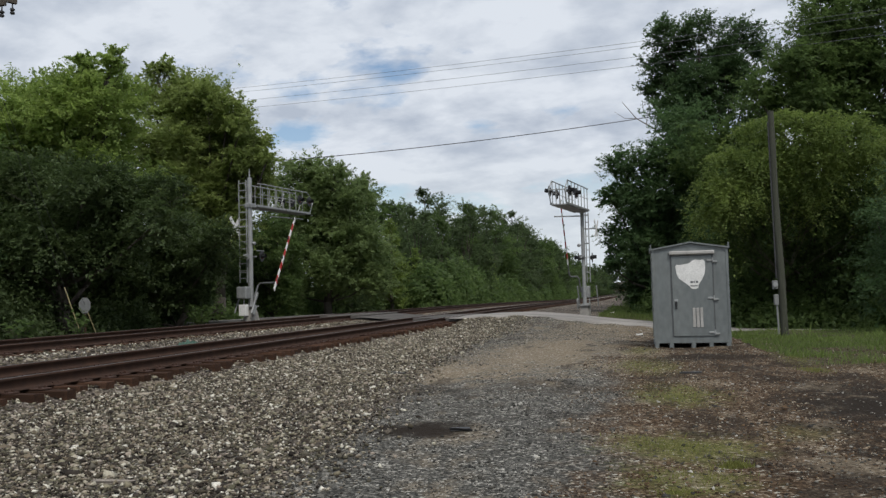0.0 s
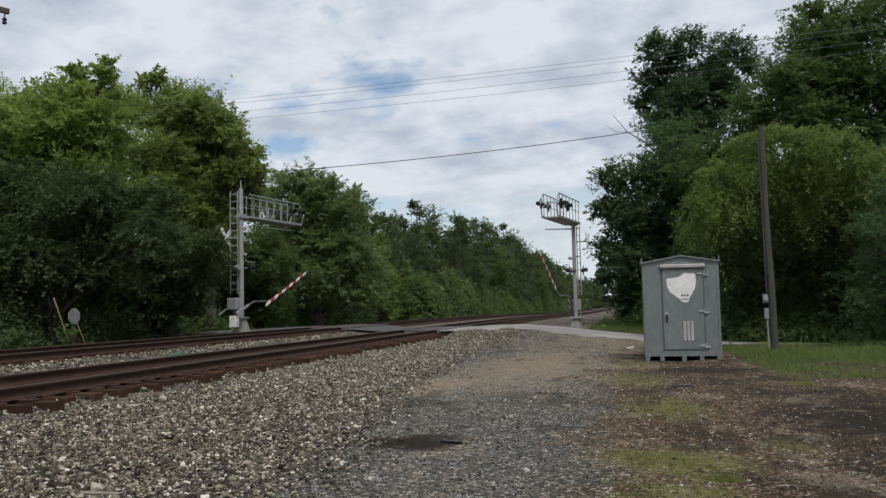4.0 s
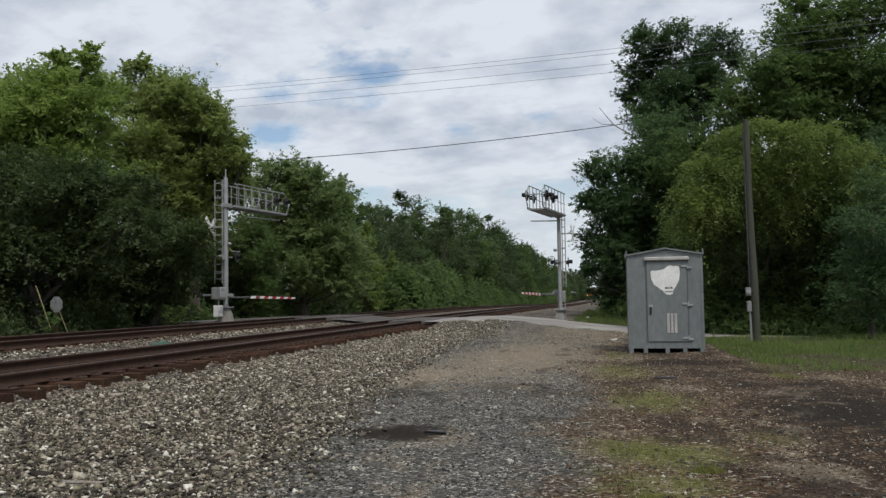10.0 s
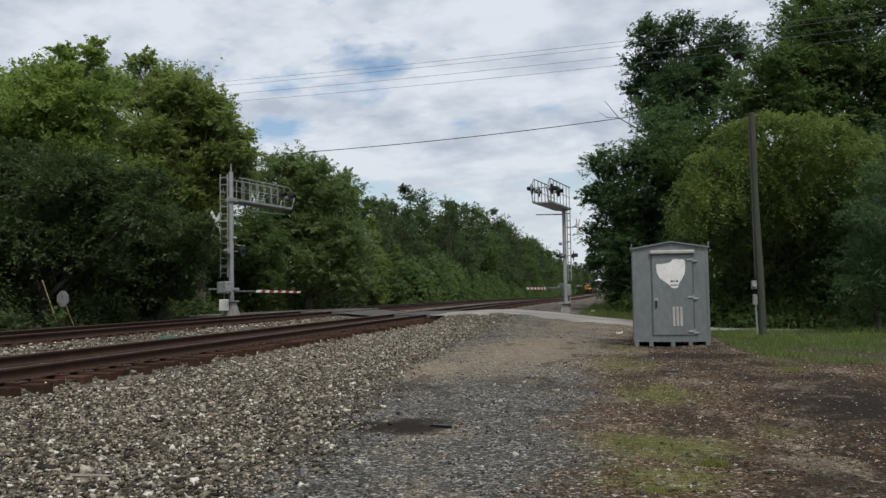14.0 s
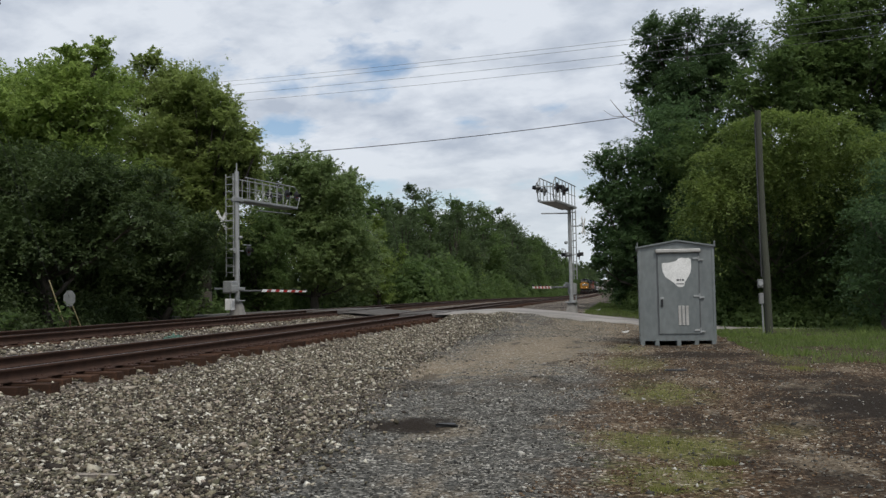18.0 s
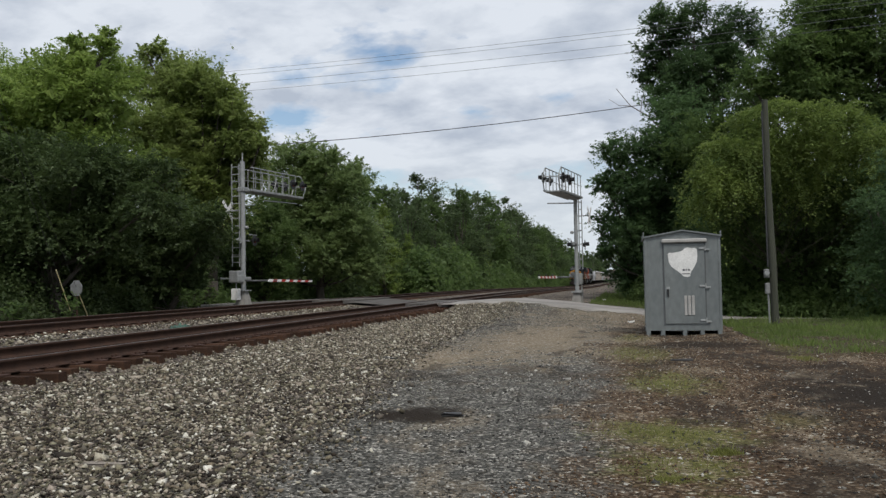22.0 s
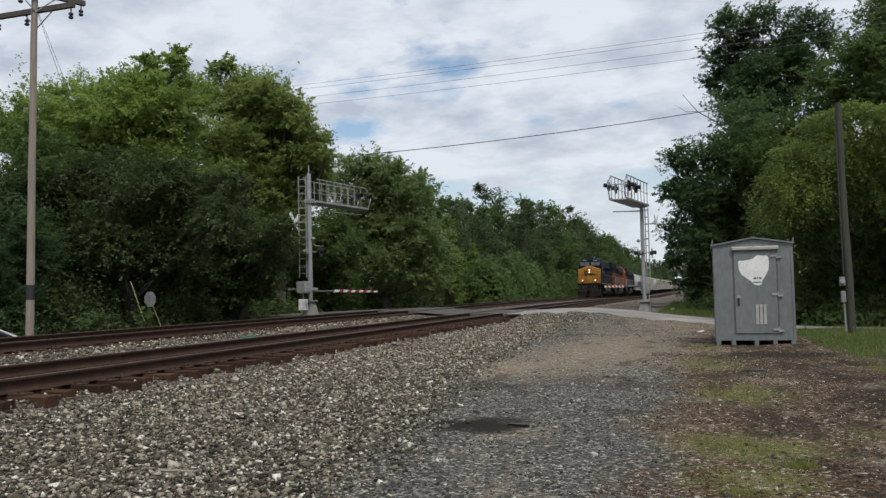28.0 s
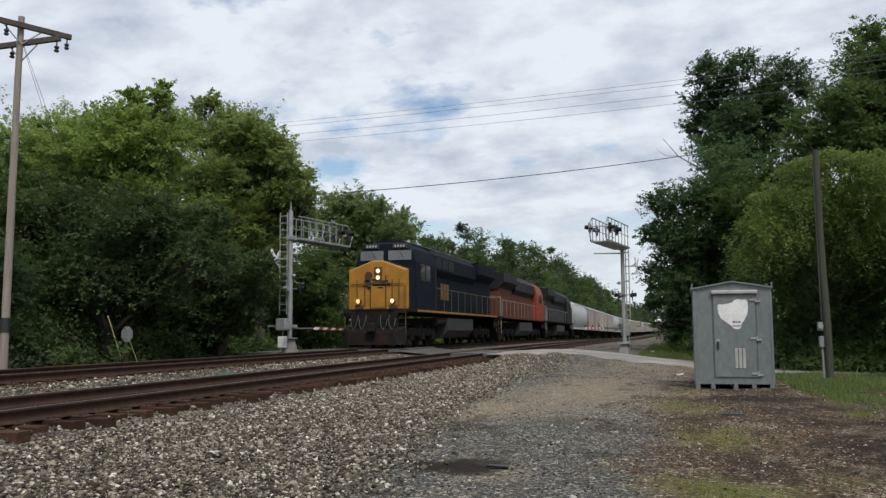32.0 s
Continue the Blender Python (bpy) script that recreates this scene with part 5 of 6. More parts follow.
def build_gate(parent, arm_len, GATE_SIDE, inner):
    """The swinging arm: a crank from the machine's shaft, a cross bar to the side, then the striped boom along local +x."""
    g = part("gate_arm", tube([(-0.1, 0.0, 0.0), (GATE_OFF - 0.12, 0.0, 0.0), (GATE_OFF, -0.10, 0.0), (GATE_OFF, -GATE_SIDE + 0.08, 0.0), (GATE_OFF + 0.10, -GATE_SIDE, 0.0), (GATE_OFF + 0.25, -GATE_SIDE, 0.0)], 0.042, 8), M_GALV_DARK, parent, "grey crank with a red and white striped gate arm")
    n = 11
    x0 = GATE_OFF + 0.12
    if inner > 0:
        part("inner_boom", box(x0, x0 + inner, -GATE_SIDE - 0.018, -GATE_SIDE + 0.018, -0.045, 0.045, 0.006), M_GALV_DARK, g, "dull grey inner length of the arm")
    w = (arm_len - inner) / n
    for i in range(n):
        t = 0.040 - 0.012 * i / n
        xa = x0 + inner + i * w
        lean = 0.05
        bm = box(xa, xa + w, -GATE_SIDE - 0.02, -GATE_SIDE + 0.02, -t * 1.5, t * 1.5)
        for v in bm.verts:
            v.co.x += lean * (1 if v.co.z > 0 else -1)
        part("stripe", bm, M_REDP if i % 2 else M_WHITE, g)
    for k in (0.35, 0.66, 0.98):
        part("arm_light", box(x0 + arm_len * k - 0.05, x0 + arm_len * k + 0.03, -GATE_SIDE - 0.035, -GATE_SIDE + 0.035, 0.06, 0.13, 0.01), M_BLACK, g)
    return g


def build_counterweight(parent):
    """Weights that swing up behind the machine as the arm goes down."""
    c = part("counterweight_arm", box(-0.95, 0.1, -0.36, -0.31, -0.06, 0.06, 0.01), M_GALV, parent, "grey counterweight arms")
    part("weight", box(-1.05, -0.55, -0.44, -0.36, -0.14, 0.14, 0.02), M_GALV, c)
    part("far_side_arm", box(-0.95, 0.1, 0.56, 0.61, -0.04, 0.04, 0.01), M_GALV, c)
    return c


LEFT_AT = pose(-17.3, 38.0, 0.55, 0, 0, 90 - 10)
RIGHT_AT = pose(-2.36, 43.3, 0.18, 0, 0, 270 - 10)
left_mast = build_mast(LEFT_AT, 4.8, "grey cantilever crossing signal with caged ladder and gate", 6.62, True, True)
right_mast = build_mast(RIGHT_AT, 4.4, "grey cantilever crossing signal with hanging lights and gate", 5.22, False, False)
left_gate, right_gate = build_gate(left_mast, 3.4, 0.95, -0.5), build_gate(right_mast, 3.75, 0.46, 0.55)
left_weight, right_weight = build_counterweight(left_mast), build_counterweight(right_mast)

# ---- relay bungalow on skids ----
def build_bungalow(at):
    b = thing("signal_bungalow", at, "grey aluminium signal bungalow with one door, on blocks", "equipment shed")
    W, D, H0, H1, HP = 0.86, 0.86, 0.20, 2.30, 2.44
    prof = [(-W, H0), (W, H0), (W, H1), (0, HP - 0.02), (-W, H1)]
    bm = prism(prof, -D, D)
    bmesh.ops.rotate(bm, verts=bm.verts, cent=(0, 0, 0), matrix=Matrix.Rotation(radians(90), 3, "Z"))
    part("body", bm, M_ALU, b)
    for sgn in (-1, 1):
        bm = prism([(-D - 0.06, 0), (D + 0.06, 0), (D + 0.06, 0.035), (-D - 0.06, 0.035)], 0, math.hypot(W + 0.035, HP - H1 + 0.02))
        ang = math.atan2(HP - H1 + 0.005, W + 0.02)
        part("roof_panel", bm, M_ALU, b, at=Matrix.Translation((0, 0, HP)) @ Matrix.Rotation(ang if sgn > 0 else math.pi - ang, 4, "Y") @ Matrix.Scale(1, 4, (0, 0, 1)) if sgn > 0
             else Matrix.Translation((0, 0, HP + 0.03)) @ Matrix.Rotation(math.pi - ang, 4, "Y"))
    for x in (-W - 0.02, W + 0.02):
        for y in (-D, D):
            part("lifting_lug", box(x - 0.012, x + 0.012, y - 0.05, y + 0.05, H1 - 0.02, H1 + 0.13, 0.004), M_ALU, b)
    for x in (-W - 0.012, W - 0.05):
        part("corner_trim", box(x, x + 0.062, -D - 0.012, -D + 0.05, H0 - 0.1, H1, 0.006), M_ALU, b)
    part("drip_cap", box(-0.47, 0.56, -D - 0.10, -D, 2.165, 2.255, 0.02), M_VENT, b, "pale rain cap over the door")
    door = part("door", box(-0.42, 0.50, -D - 0.03, -D - 0.005, 0.26, 2.14, 0.006), M_ALU, b, "grey metal door with a torn white sticker")
    for x0, x1, z0, z1 in ((-0.45, -0.425, 0.24, 2.16), (0.505, 0.53, 0.24, 2.16)):
        part("door_frame", box(x0, x1, -D - 0.014, -D, z0, z1), M_SEAM, b)
    for z in (2.02, 1.14, 0.34):
        h = part("hinge", box(0.38, 0.50, -D - 0.055, -D - 0.03, z - 0.02, z + 0.025, 0.005), M_GALV, door)
        part("hinge_leaf", box(0.52, 0.62, -D - 0.05, -D, z - 0.05, z - 0.01, 0.005), M_GALV, b)
        part("hinge_pin", rod((0.515, -D - 0.045, z - 0.06), (0.515, -D - 0.045, z + 0.06), 0.014, None, 8), M_GALV, b)
    part("door_handle", box(-0.365, -0.32, -D - 0.07, -D - 0.03, 0.90, 1.08, 0.01), M_BLACK, door)
    part("handle_plate", box(-0.38, -0.30, -D - 0.036, -D - 0.03, 1.07, 1.13, 0.004), M_GALV, door)
    # torn sticker, a ragged shield shape
    outline = [(-0.33, 1.90), (-0.30, 1.935), (-0.22, 1.93), (-0.06, 1.955), (0.0, 1.975), (0.06, 2.03), (0.13, 2.05), (0.22, 2.03), (0.29, 2.04), (0.335, 2.0), (0.345, 1.86), (0.325, 1.70), (0.25, 1.56), (0.19, 1.47), (0.17, 1.38), (0.11, 1.355), (0.02, 1.37), (-0.04, 1.44), (-0.14, 1.52), (-0.25, 1.60), (-0.31, 1.72)]
    bm = bmesh.new()
    va = [bm.verts.new((x, -D - 0.034, z)) for x, z in outline]
    vb = [bm.verts.new((x, -D - 0.030, z)) for x, z in outline]
    bm.faces.new(va)
    for i in range(len(va)):
        bm.faces.new((va[i], vb[i], vb[(i + 1) % len(va)], va[(i + 1) % len(va)]))
    bmesh.ops.recalc_face_normals(bm, faces=bm.faces)
    st = part("sticker", bm, M_WHITE, door, "torn white sticker")
    for k, (x0, x1, z) in enumerate(((0.0, 0.055, 1.50), (0.07, 0.10, 1.50), (0.12, 0.17, 1.50), (-0.01, 0.17, 1.42))):
        part("text_bar", box(x0, x1, -D - 0.038, -D - 0.0345, z, z + (0.045 if k < 3 else 0.022)), M_SEAM, st)
    # louvre vent
    for i in range(3):
        part("vent_strip", box(0.02 + i * 0.085, 0.085 + i * 0.085, -D - 0.045, -D - 0.03, 0.46, 0.92, 0.006), M_VENT, door)
    # skid base and blocks
    part("skid", box(-W, W, -D, -D + 0.12, 0.10, 0.20), M_ALU, b)
    for x in (-0.81, -0.48, 0.02, 0.42, 0.81):
        part("support_block", box(x - 0.05, x + 0.05, -D - 0.005, D, -0.06, 0.14, 0.01), M_ALU, b)
    return b


M_SEAM = mat("dark_seam", (0.10, 0.105, 0.11), 0.7, bump=0)
M_VENT = mat("pale_vent_metal", (0.42, 0.41, 0.39), 0.5, 0.2, second=(0.30, 0.29, 0.27), bump=0.05)
build_bungalow(pose(1.29, 22.35, float(land(1.3, 21.5)) + 0.02, 0, 0, 0))


M_TANKISH = mat("dull_sheet_metal", (0.24, 0.245, 0.24), 0.6, 0.2, bump=0.02)


# ---- poles and cables ----
def build_pole(at, h, r0, r1, material, label):
    p = thing("utility_pole", at, label, "utility pole")
    n = 6
    bm = tube([(0.012 * math.sin(i * 1.3) * (i > 1), 0.012 * math.sin(i * 2.1) * (i > 1), -0.4 + (h + 0.4) * i / n) for i in range(n + 1)], [r0 + (r1 - r0) * i / n for i in range(n + 1)], 14)
    part("pole_shaft", bm, material, p, smooth=False)
    return p


RIGHT_POLE = (3.95, 25.5)
rp = build_pole(pose(*RIGHT_POLE, float(land(*RIGHT_POLE)), 0, -1.1, 0), 6.20, 0.105, 0.080, M_POLE_DARK, "grey-green wooden service pole with a meter box")
part("meter", rod((-0.17, -0.07, 1.43), (-0.17, -0.15, 1.43), 0.065, None, 12), M_GALV, rp, "round electric meter")
part("meter_box", box(-0.235, -0.10, -0.07, 0.07, 1.30, 1.54, 0.015), M_TANKISH, rp)
part("breaker_box", box(-0.22, -0.10, -0.07, 0.07, 0.86, 1.16, 0.015), M_TANKISH, rp)
part("conduit", rod((-0.15, -0.02, 0.0), (-0.15, -0.02, 0.86), 0.025, None, 6), M_GALV, rp)
part("conduit", rod((-0.13, -0.05, 1.6), (-0.085, -0.03, 5.9), 0.018, None, 6), M_WIRE, rp)

LEFT_POLE = (-18.35, 21.15)
lz = float(land(*LEFT_POLE))
lp = build_pole(pose(LEFT_POLE[0] - 0.04, LEFT_POLE[1], lz, 0, 0.9, 0), 10.50, 0.120, 0.088, M_POLE, "weathered wooden utility pole with two dark crossarms")
part("pole_band", rod((0, 0, 1.30), (0, 0, 1.72), 0.126, None, 14), M_BLACK, lp, "black band round the pole")
for k, (z, x0, x1, yy) in enumerate(((10.20, -1.9, 1.42, -0.16), (9.76, -1.7, 1.35, 0.16))):
    turn = pose(0, 0, 0, 0, 0, 62 if k == 0 else -6)
    arm = part("crossarm", box(x0, x1, yy - 0.055, yy + 0.055, z - 0.08, z + 0.08, 0.01), M_BARK, lp, "dark wooden crossarm", at=turn)
    for x in (-0.55, 0.55):
        part("arm_brace", rod((x, yy, z - 0.06), (0, yy * 0.6, z - 0.55), 0.02, None, 6), M_GALV, lp, at=turn)
    for x in (x0 + 0.12, x1 - 0.12, -0.45):
        bm = add_ball(bmesh.new(), (x, yy, z - 0.26), 0.075, 1, 1, 0.7, 8)
        add_ball(bm, (x, yy, z - 0.36), 0.075, 1, 1, 0.7, 8)
        add_rod(bm, (x, yy, z - 0.08), (x, yy, z - 0.4), 0.02, None, 6)
        part("insulator", bm, M_BLACK, lp, at=turn)


def cable(name, a, b, sag, r, label, category="cable", material=None):
    a, b = Vector(a), Vector(b)
    n = 24
    pts = []
    for i in range(n + 1):
        u = i / n
        p = a.lerp(b, u)
        p.z -= sag * 4 * u * (1 - u)
        pts.append(p)
    ob = new(name, mesh_from_bm(name, tube(pts, r, 5), material or M_WIRE))
    return tagged(ob, label, category)


def at_angle(azimuth, elevation, r):
    """A place in a direction from where the viewer stands."""
    a = radians(azimuth)
    return (r * math.sin(a), r * math.cos(a), EYE[2] + r * math.tan(radians(elevation)))


for k, (e0, e1) in enumerate(((13.1, 15.1), (12.85, 14.85), (12.35, 14.25), (11.9, 13.75))):
    cable("overhead_wire", at_angle(-31.0, e0 - 0.5, 70), at_angle(24.0, e1 + 0.3, 45), 0.35, 0.010, "thin grey overhead power wire crossing the line", "cable", M_WIRE_PALE)
cable("overhead_cable", at_angle(-26.0, 8.6, 56), at_angle(2.0, 10.95, 54), 0.30, 0.024, "thick black overhead cable ending in the trees")
PTOP = (LEFT_POLE[0], LEFT_POLE[1], lz + 10.2)
for k, (q, s) in enumerate(((-19.2, 28.1), (-20.0, 30.3))):
    a = Vector((q, s, float(land(q, s))))
    guy = thing("guy_wire", Matrix.Translation(a), "thin steel guy wire with a yellow guard", "guy wire", "guys of the pole")
    d = Vector(PTOP) - a
    part("wire", rod((0, 0, 0), d, 0.006, None, 5), M_WIRE, guy)
    part("guard", rod(d.normalized() * 0.15, d.normalized() * (2.35 - 0.5 * k), 0.020, None, 8), M_YELLOW, guy, "yellow plastic guard")

# stop sign, seen from behind
SIGN = (-19.75, 29.0)
SIGN_Z = float(land(*SIGN))
sg = thing("stop_sign", pose(*SIGN, float(land(*SIGN)), 0, 0, -12), "grey metal back of an octagonal road sign on a post", "road sign")
part("post", box(-0.03, 0.03, -0.02, 0.02, -0.3, 1.75 - SIGN_Z), M_RAIL, sg)
bm = bmesh.new()
bmesh.ops.create_cone(bm, cap_ends=True, segments=8, radius1=0.31, radius2=0.31, depth=0.008, matrix=Matrix.Translation((0, -0.03, 1.44 - SIGN_Z)) @ pose(0, 0, 0, 90, 0, 0) @ pose(0, 0, 0, 0, 0, 22.5))
part("sign_plate", bm, M_TANKISH, sg)


# odd bits of wood lying about
for q, s, L, turn, tone in ((-1.87, 9.33, 0.22, 4, M_BLACK), (-4.05, 6.3, 0.34, 2, M_POLE), (0.86, 15.25, 0.34, 10, M_BLACK), (-4.3, 15.6, 0.5, 140, M_BLACK)):
    b = box(-L / 2, L / 2, -0.035, 0.035, -0.012, 0.018, 0.006)
    rndb = random.Random(int(L * 1000 + s))
    for v in b.verts:
        v.co += Vector((rndb.uniform(-0.03, 0.03), rndb.uniform(-0.015, 0.015), rndb.uniform(-0.006, 0.006)))
    ob = new("wood_scrap", mesh_from_bm("wood_scrap", b, tone))
    ob.matrix_basis = pose(q, s, float(land(q, s)) + 0.02, 0, 0, turn)
    tagged(ob, "splintered dark scrap of wood lying on the gravel", "wood scrap", "scraps on the lot")
for q, s in ((0.10, 27.75), (-1.25, 49.6)):
    bm = box(-0.09, 0.09, -0.05, 0.05, 0.0, 0.02)
    for i, v in enumerate(bm.verts):
        v.co.z += 0.03 * ((i * 7) % 3)
    ob = new("paper_scrap", mesh_from_bm("paper_scrap", bm, M_WHITE))
    ob.matrix_basis = pose(q, s, float(land(q, s)) + (0.0 if s < 30 else 0.05), 0, 0, 30)
    tagged(ob, "crumpled white scrap of paper on the ground", "litter")
# ---- the train ----
M_NOSE = mat("yellow_loco_paint", (0.37, 0.175, 0.020), 0.6, second=(0.20, 0.095, 0.020), scale=2.6, bump=0.05, low=0.42, high=0.72, spec=0.3)
M_BLUE = mat("dark_blue_loco_paint", (0.005, 0.010, 0.019), 0.8, second=(0.010, 0.013, 0.017), scale=1.2, bump=0.05, spec=0.12)
M_ORANGE = mat("orange_loco_paint", (0.29, 0.052, 0.015), 0.6, second=(0.15, 0.036, 0.017), scale=1.5, bump=0.05, spec=0.25)
M_LOCO_BLACK = mat("black_loco_paint", (0.012, 0.012, 0.014), 0.65, second=(0.022, 0.021, 0.021), scale=1.5, bump=0.05, spec=0.2)
M_GRIME = mat("grimy_running_gear", (0.013, 0.012, 0.011), 0.9, second=(0.028, 0.023, 0.020), scale=3, bump=0.3, spec=0.1)
M_PLOW = mat("rust_stained_plow", (0.016, 0.014, 0.014), 0.9, second=(0.050, 0.024, 0.018), scale=1.6, bump=0.2, spec=0.1, low=0.45, high=0.7)
M_TANK = mat("grey_tank_steel", (0.055, 0.058, 0.058), 0.7, second=(0.035, 0.035, 0.034), scale=1.5, bump=0.1, spec=0.2)
M_WIND = mat("grey_windscreen", (0.16, 0.165, 0.175), 0.12, second=(0.11, 0.115, 0.125), scale=1.0, bump=0)
M_HOP_A = mat("pale_grey_hopper_paint", (0.48, 0.49, 0.50), 0.6, second=(0.38, 0.38, 0.38), scale=1.2, bump=0.05)
M_HOP_B = mat("weathered_beige_hopper_paint", (0.36, 0.335, 0.30), 0.7, second=(0.22, 0.19, 0.16), scale=0.9, bump=0.1, random_tint=0.25)
M_HEADLIGHT = glow_mat("headlight_glow", (1.0, 0.80, 0.50), 3.0)
M_DITCH = glow_mat("ditch_light_glow", (1.0, 0.80, 0.50), 3.0)
# orange halo of the lit lamps, added as a faintly glowing ring
M_HALO = glow_mat("light_halo_glow", (1.0, 0.50, 0.20), 0.6)
M_ORANGE_DIRTY = mat("soot_stained_orange_paint", (0.155, 0.042, 0.016), 0.7, second=(0.045, 0.024, 0.017), scale=0.9, bump=0.05, spec=0.2)
M_HOSE = mat("grey_air_hose", (0.055, 0.055, 0.058), 0.6, bump=0)
M_HAND = mat("yellow_handrail_paint", (0.10, 0.075, 0.035), 0.6, bump=0)
M_HAND_W = mat("white_handrail_paint", (0.26, 0.26, 0.25), 0.6, bump=0)

WHEEL = mesh_from_bm("wheel", add_rod(add_rod(bmesh.new(), (0, -0.07, 0), (0, 0.07, 0), 0.50, 0.48, 20), (0, -0.10, 0), (0, 0.10, 0), 0.14, None, 10), M_GRIME)


def truck(parent, x, axles, spacing):
    bm = bmesh.new()
    for y in (-1.05, 1.05):
        half = spacing * (axles - 1) / 2 + 0.55
        add_box(bm, -half, half, y - 0.09, y + 0.09, 0.52, 0.86, 0.03)
        for i in range(axles):
            a = (i - (axles - 1) / 2) * spacing
            add_box(bm, a - 0.2, a + 0.2, y - 0.16, y + 0.16, 0.32, 0.74, 0.03)
        for i in range(axles - 1):
            a = (i - (axles - 2) / 2) * spacing
            add_rod(bm, (a, y, 0.5), (a, y, 0.98), 0.15, None, 8)
    add_box(bm, -0.3, 0.3, -1.05, 1.05, 0.6, 1.0, 0.02)
    t = part("truck", bm, M_GRIME, parent, "grimy wheel truck", at=pose(x, 0, 0))
    for i in range(axles):
        for y in (-0.755, 0.755):
            part("wheel", WHEEL, None, t, at=pose((i - (axles - 1) / 2) * spacing, y, 0.50))
    return t


def loft(sections, closed_ends=True):
    """A skin through sections: each is (x, [(y, z), ...]) with the same number of points."""
    bm = bmesh.new()
    rings = [[bm.verts.new((x, y, z)) for y, z in pts] for x, pts in sections]
    n = len(rings[0])
    for a, b in zip(rings, rings[1:]):
        for i in range(n):
            bm.faces.new((a[i], a[(i + 1) % n], b[(i + 1) % n], b[i]))
    if closed_ends:
        bm.faces.new(rings[0])
        bm.faces.new(rings[-1][::-1])
    bmesh.ops.recalc_face_normals(bm, faces=bm.faces)
    return bm


def build_loco(label, nose_mat, cab_mat, hood_mat, sill_mat, rail_mat, roof_mat, lit, logo):
    o = thing("locomotive", pose(0, 0, 0), label, "locomotive", "the train")
    X = 11.1
    # underframe
    part("deck", box(-X + 0.35, X - 0.3, -1.52, 1.52, 1.52, 1.66, 0.02), M_GRIME, o)
    for y in (-1.53, 1.53):
        part("side_sill", box(-X + 0.9, X - 1.9, y - 0.02, y + 0.02, 1.55, 1.64, 0.005), sill_mat, o, "bright stripe along the side sill")
    part("fuel_tank", prism([(-1.45, 0.75), (-1.1, 0.38), (1.1, 0.38), (1.45, 0.75), (1.45, 1.35), (-1.45, 1.35)], -3.0, 3.2), M_TANK, o, "grey fuel tank")
    truck(o, 7.0, 3, 1.9)
    truck(o, -7.0, 3, 1.9)
    part("air_reservoir", rod((3.4, 1.25, 1.15), (5.2, 1.25, 1.15), 0.2, None, 10), M_GRIME, o)
    # pilot and plow at both ends
    for e in (1, -1):
        bm = loft([(X - 0.02, [(-1.12, 0.85), (1.12, 0.85), (1.12, 1.62), (-1.12, 1.62)]), (X - 0.25, [(-1.12, 0.85), (1.12, 0.85), (1.12, 1.62), (-1.12, 1.62)])])
        add_box(bm, X - 0.30, X - 0.02, -1.50, 1.50, 1.46, 1.62, 0.01)
        end = part("pilot", bm, M_GRIME, o, at=pose(0, 0, 0, 0, 0, 0 if e > 0 else 180))
        bm = loft([(X - 0.25, [(-1.50, 0.20), (1.50, 0.20), (1.50, 0.92), (-1.50, 0.92)]), (X - 0.02, [(-1.50, 0.18), (1.50, 0.18), (1.44, 0.84), (-1.44, 0.84)]), (X + 0.16, [(-1.20, 0.16), (1.20, 0.16), (0.95, 0.66), (-0.95, 0.66)])])
        part("plow", bm, M_PLOW, end)
        part("coupler", add_box(box(X - 0.2, X + 0.45, -0.14, 0.14, 0.72, 1.02, 0.03), X + 0.25, X + 0.5, -0.2, 0.2, 0.68, 1.06, 0.04), M_GRIME, end)
        for y in (-0.75, -0.35, 0.35, 0.75):
            s_y = 0.22 if y > 0 else -0.22
            bm = tube([(X + 0.02, y, 1.38), (X + 0.16, y, 1.18), (X + 0.22, y + s_y * 0.3, 0.92), (X + 0.23, y + s_y * 0.8, 0.80), (X + 0.20, y + s_y * 1.3, 0.95), (X + 0.10, y + s_y * 1.5, 1.25)], 0.022, 6)
            part("air_hose", bm, M_HOSE, end)
        for y in (-1.30, 1.30):
            bm = bmesh.new()
            for k in range(4):
                add_box(bm, X - 0.6, X - 0.22, y - 0.2, y + 0.2, 0.35 + 0.32 * k, 0.39 + 0.32 * k)
            part("step_well", bm, M_GRIME, end)
            part("grab_rail", rod((X - 0.15, y * 1.13, 0.6), (X - 0.15, y * 1.13, 2.6), 0.022, None, 6), rail_mat, end)
    # nose: sloped top, narrow at the front
    xs = X - 0.55
    def nose_sec(x, w, zt, zc):
        return (x, [(-w, 1.66), (w, 1.66), (w, zt), (0.14 * w, zc), (-0.20 * w, zc), (-w, zt)])
    part("nose", loft([nose_sec(9.0, 1.48, 3.36, 3.78), nose_sec(xs - 0.12, 1.47, 3.32, 3.72)]), cab_mat, o, "side and top of the wide cab nose")
    part("nose_front", loft([nose_sec(xs - 0.12, 1.47, 3.32, 3.72), nose_sec(xs, 1.42, 3.26, 3.66)]), nose_mat, o, "coloured front of the wide nose")
    door = part("nose_door", box(xs, xs + 0.03, -0.33, 0.36, 1.7, 3.05, 0.01), nose_mat, o)
    for y in (-0.36, 0.39):
        part("door_seam", box(xs + 0.005, xs + 0.036, y - 0.02, y + 0.02, 1.7, 3.1), M_DARKTRIM, door)
    for y in (-1.0, -0.62, 0.72, 1.05):
        part("nose_grab", rod((xs + 0.07, y, 1.75), (xs + 0.07, y, 2.9), 0.02, None, 6), M_DARKTRIM, door)
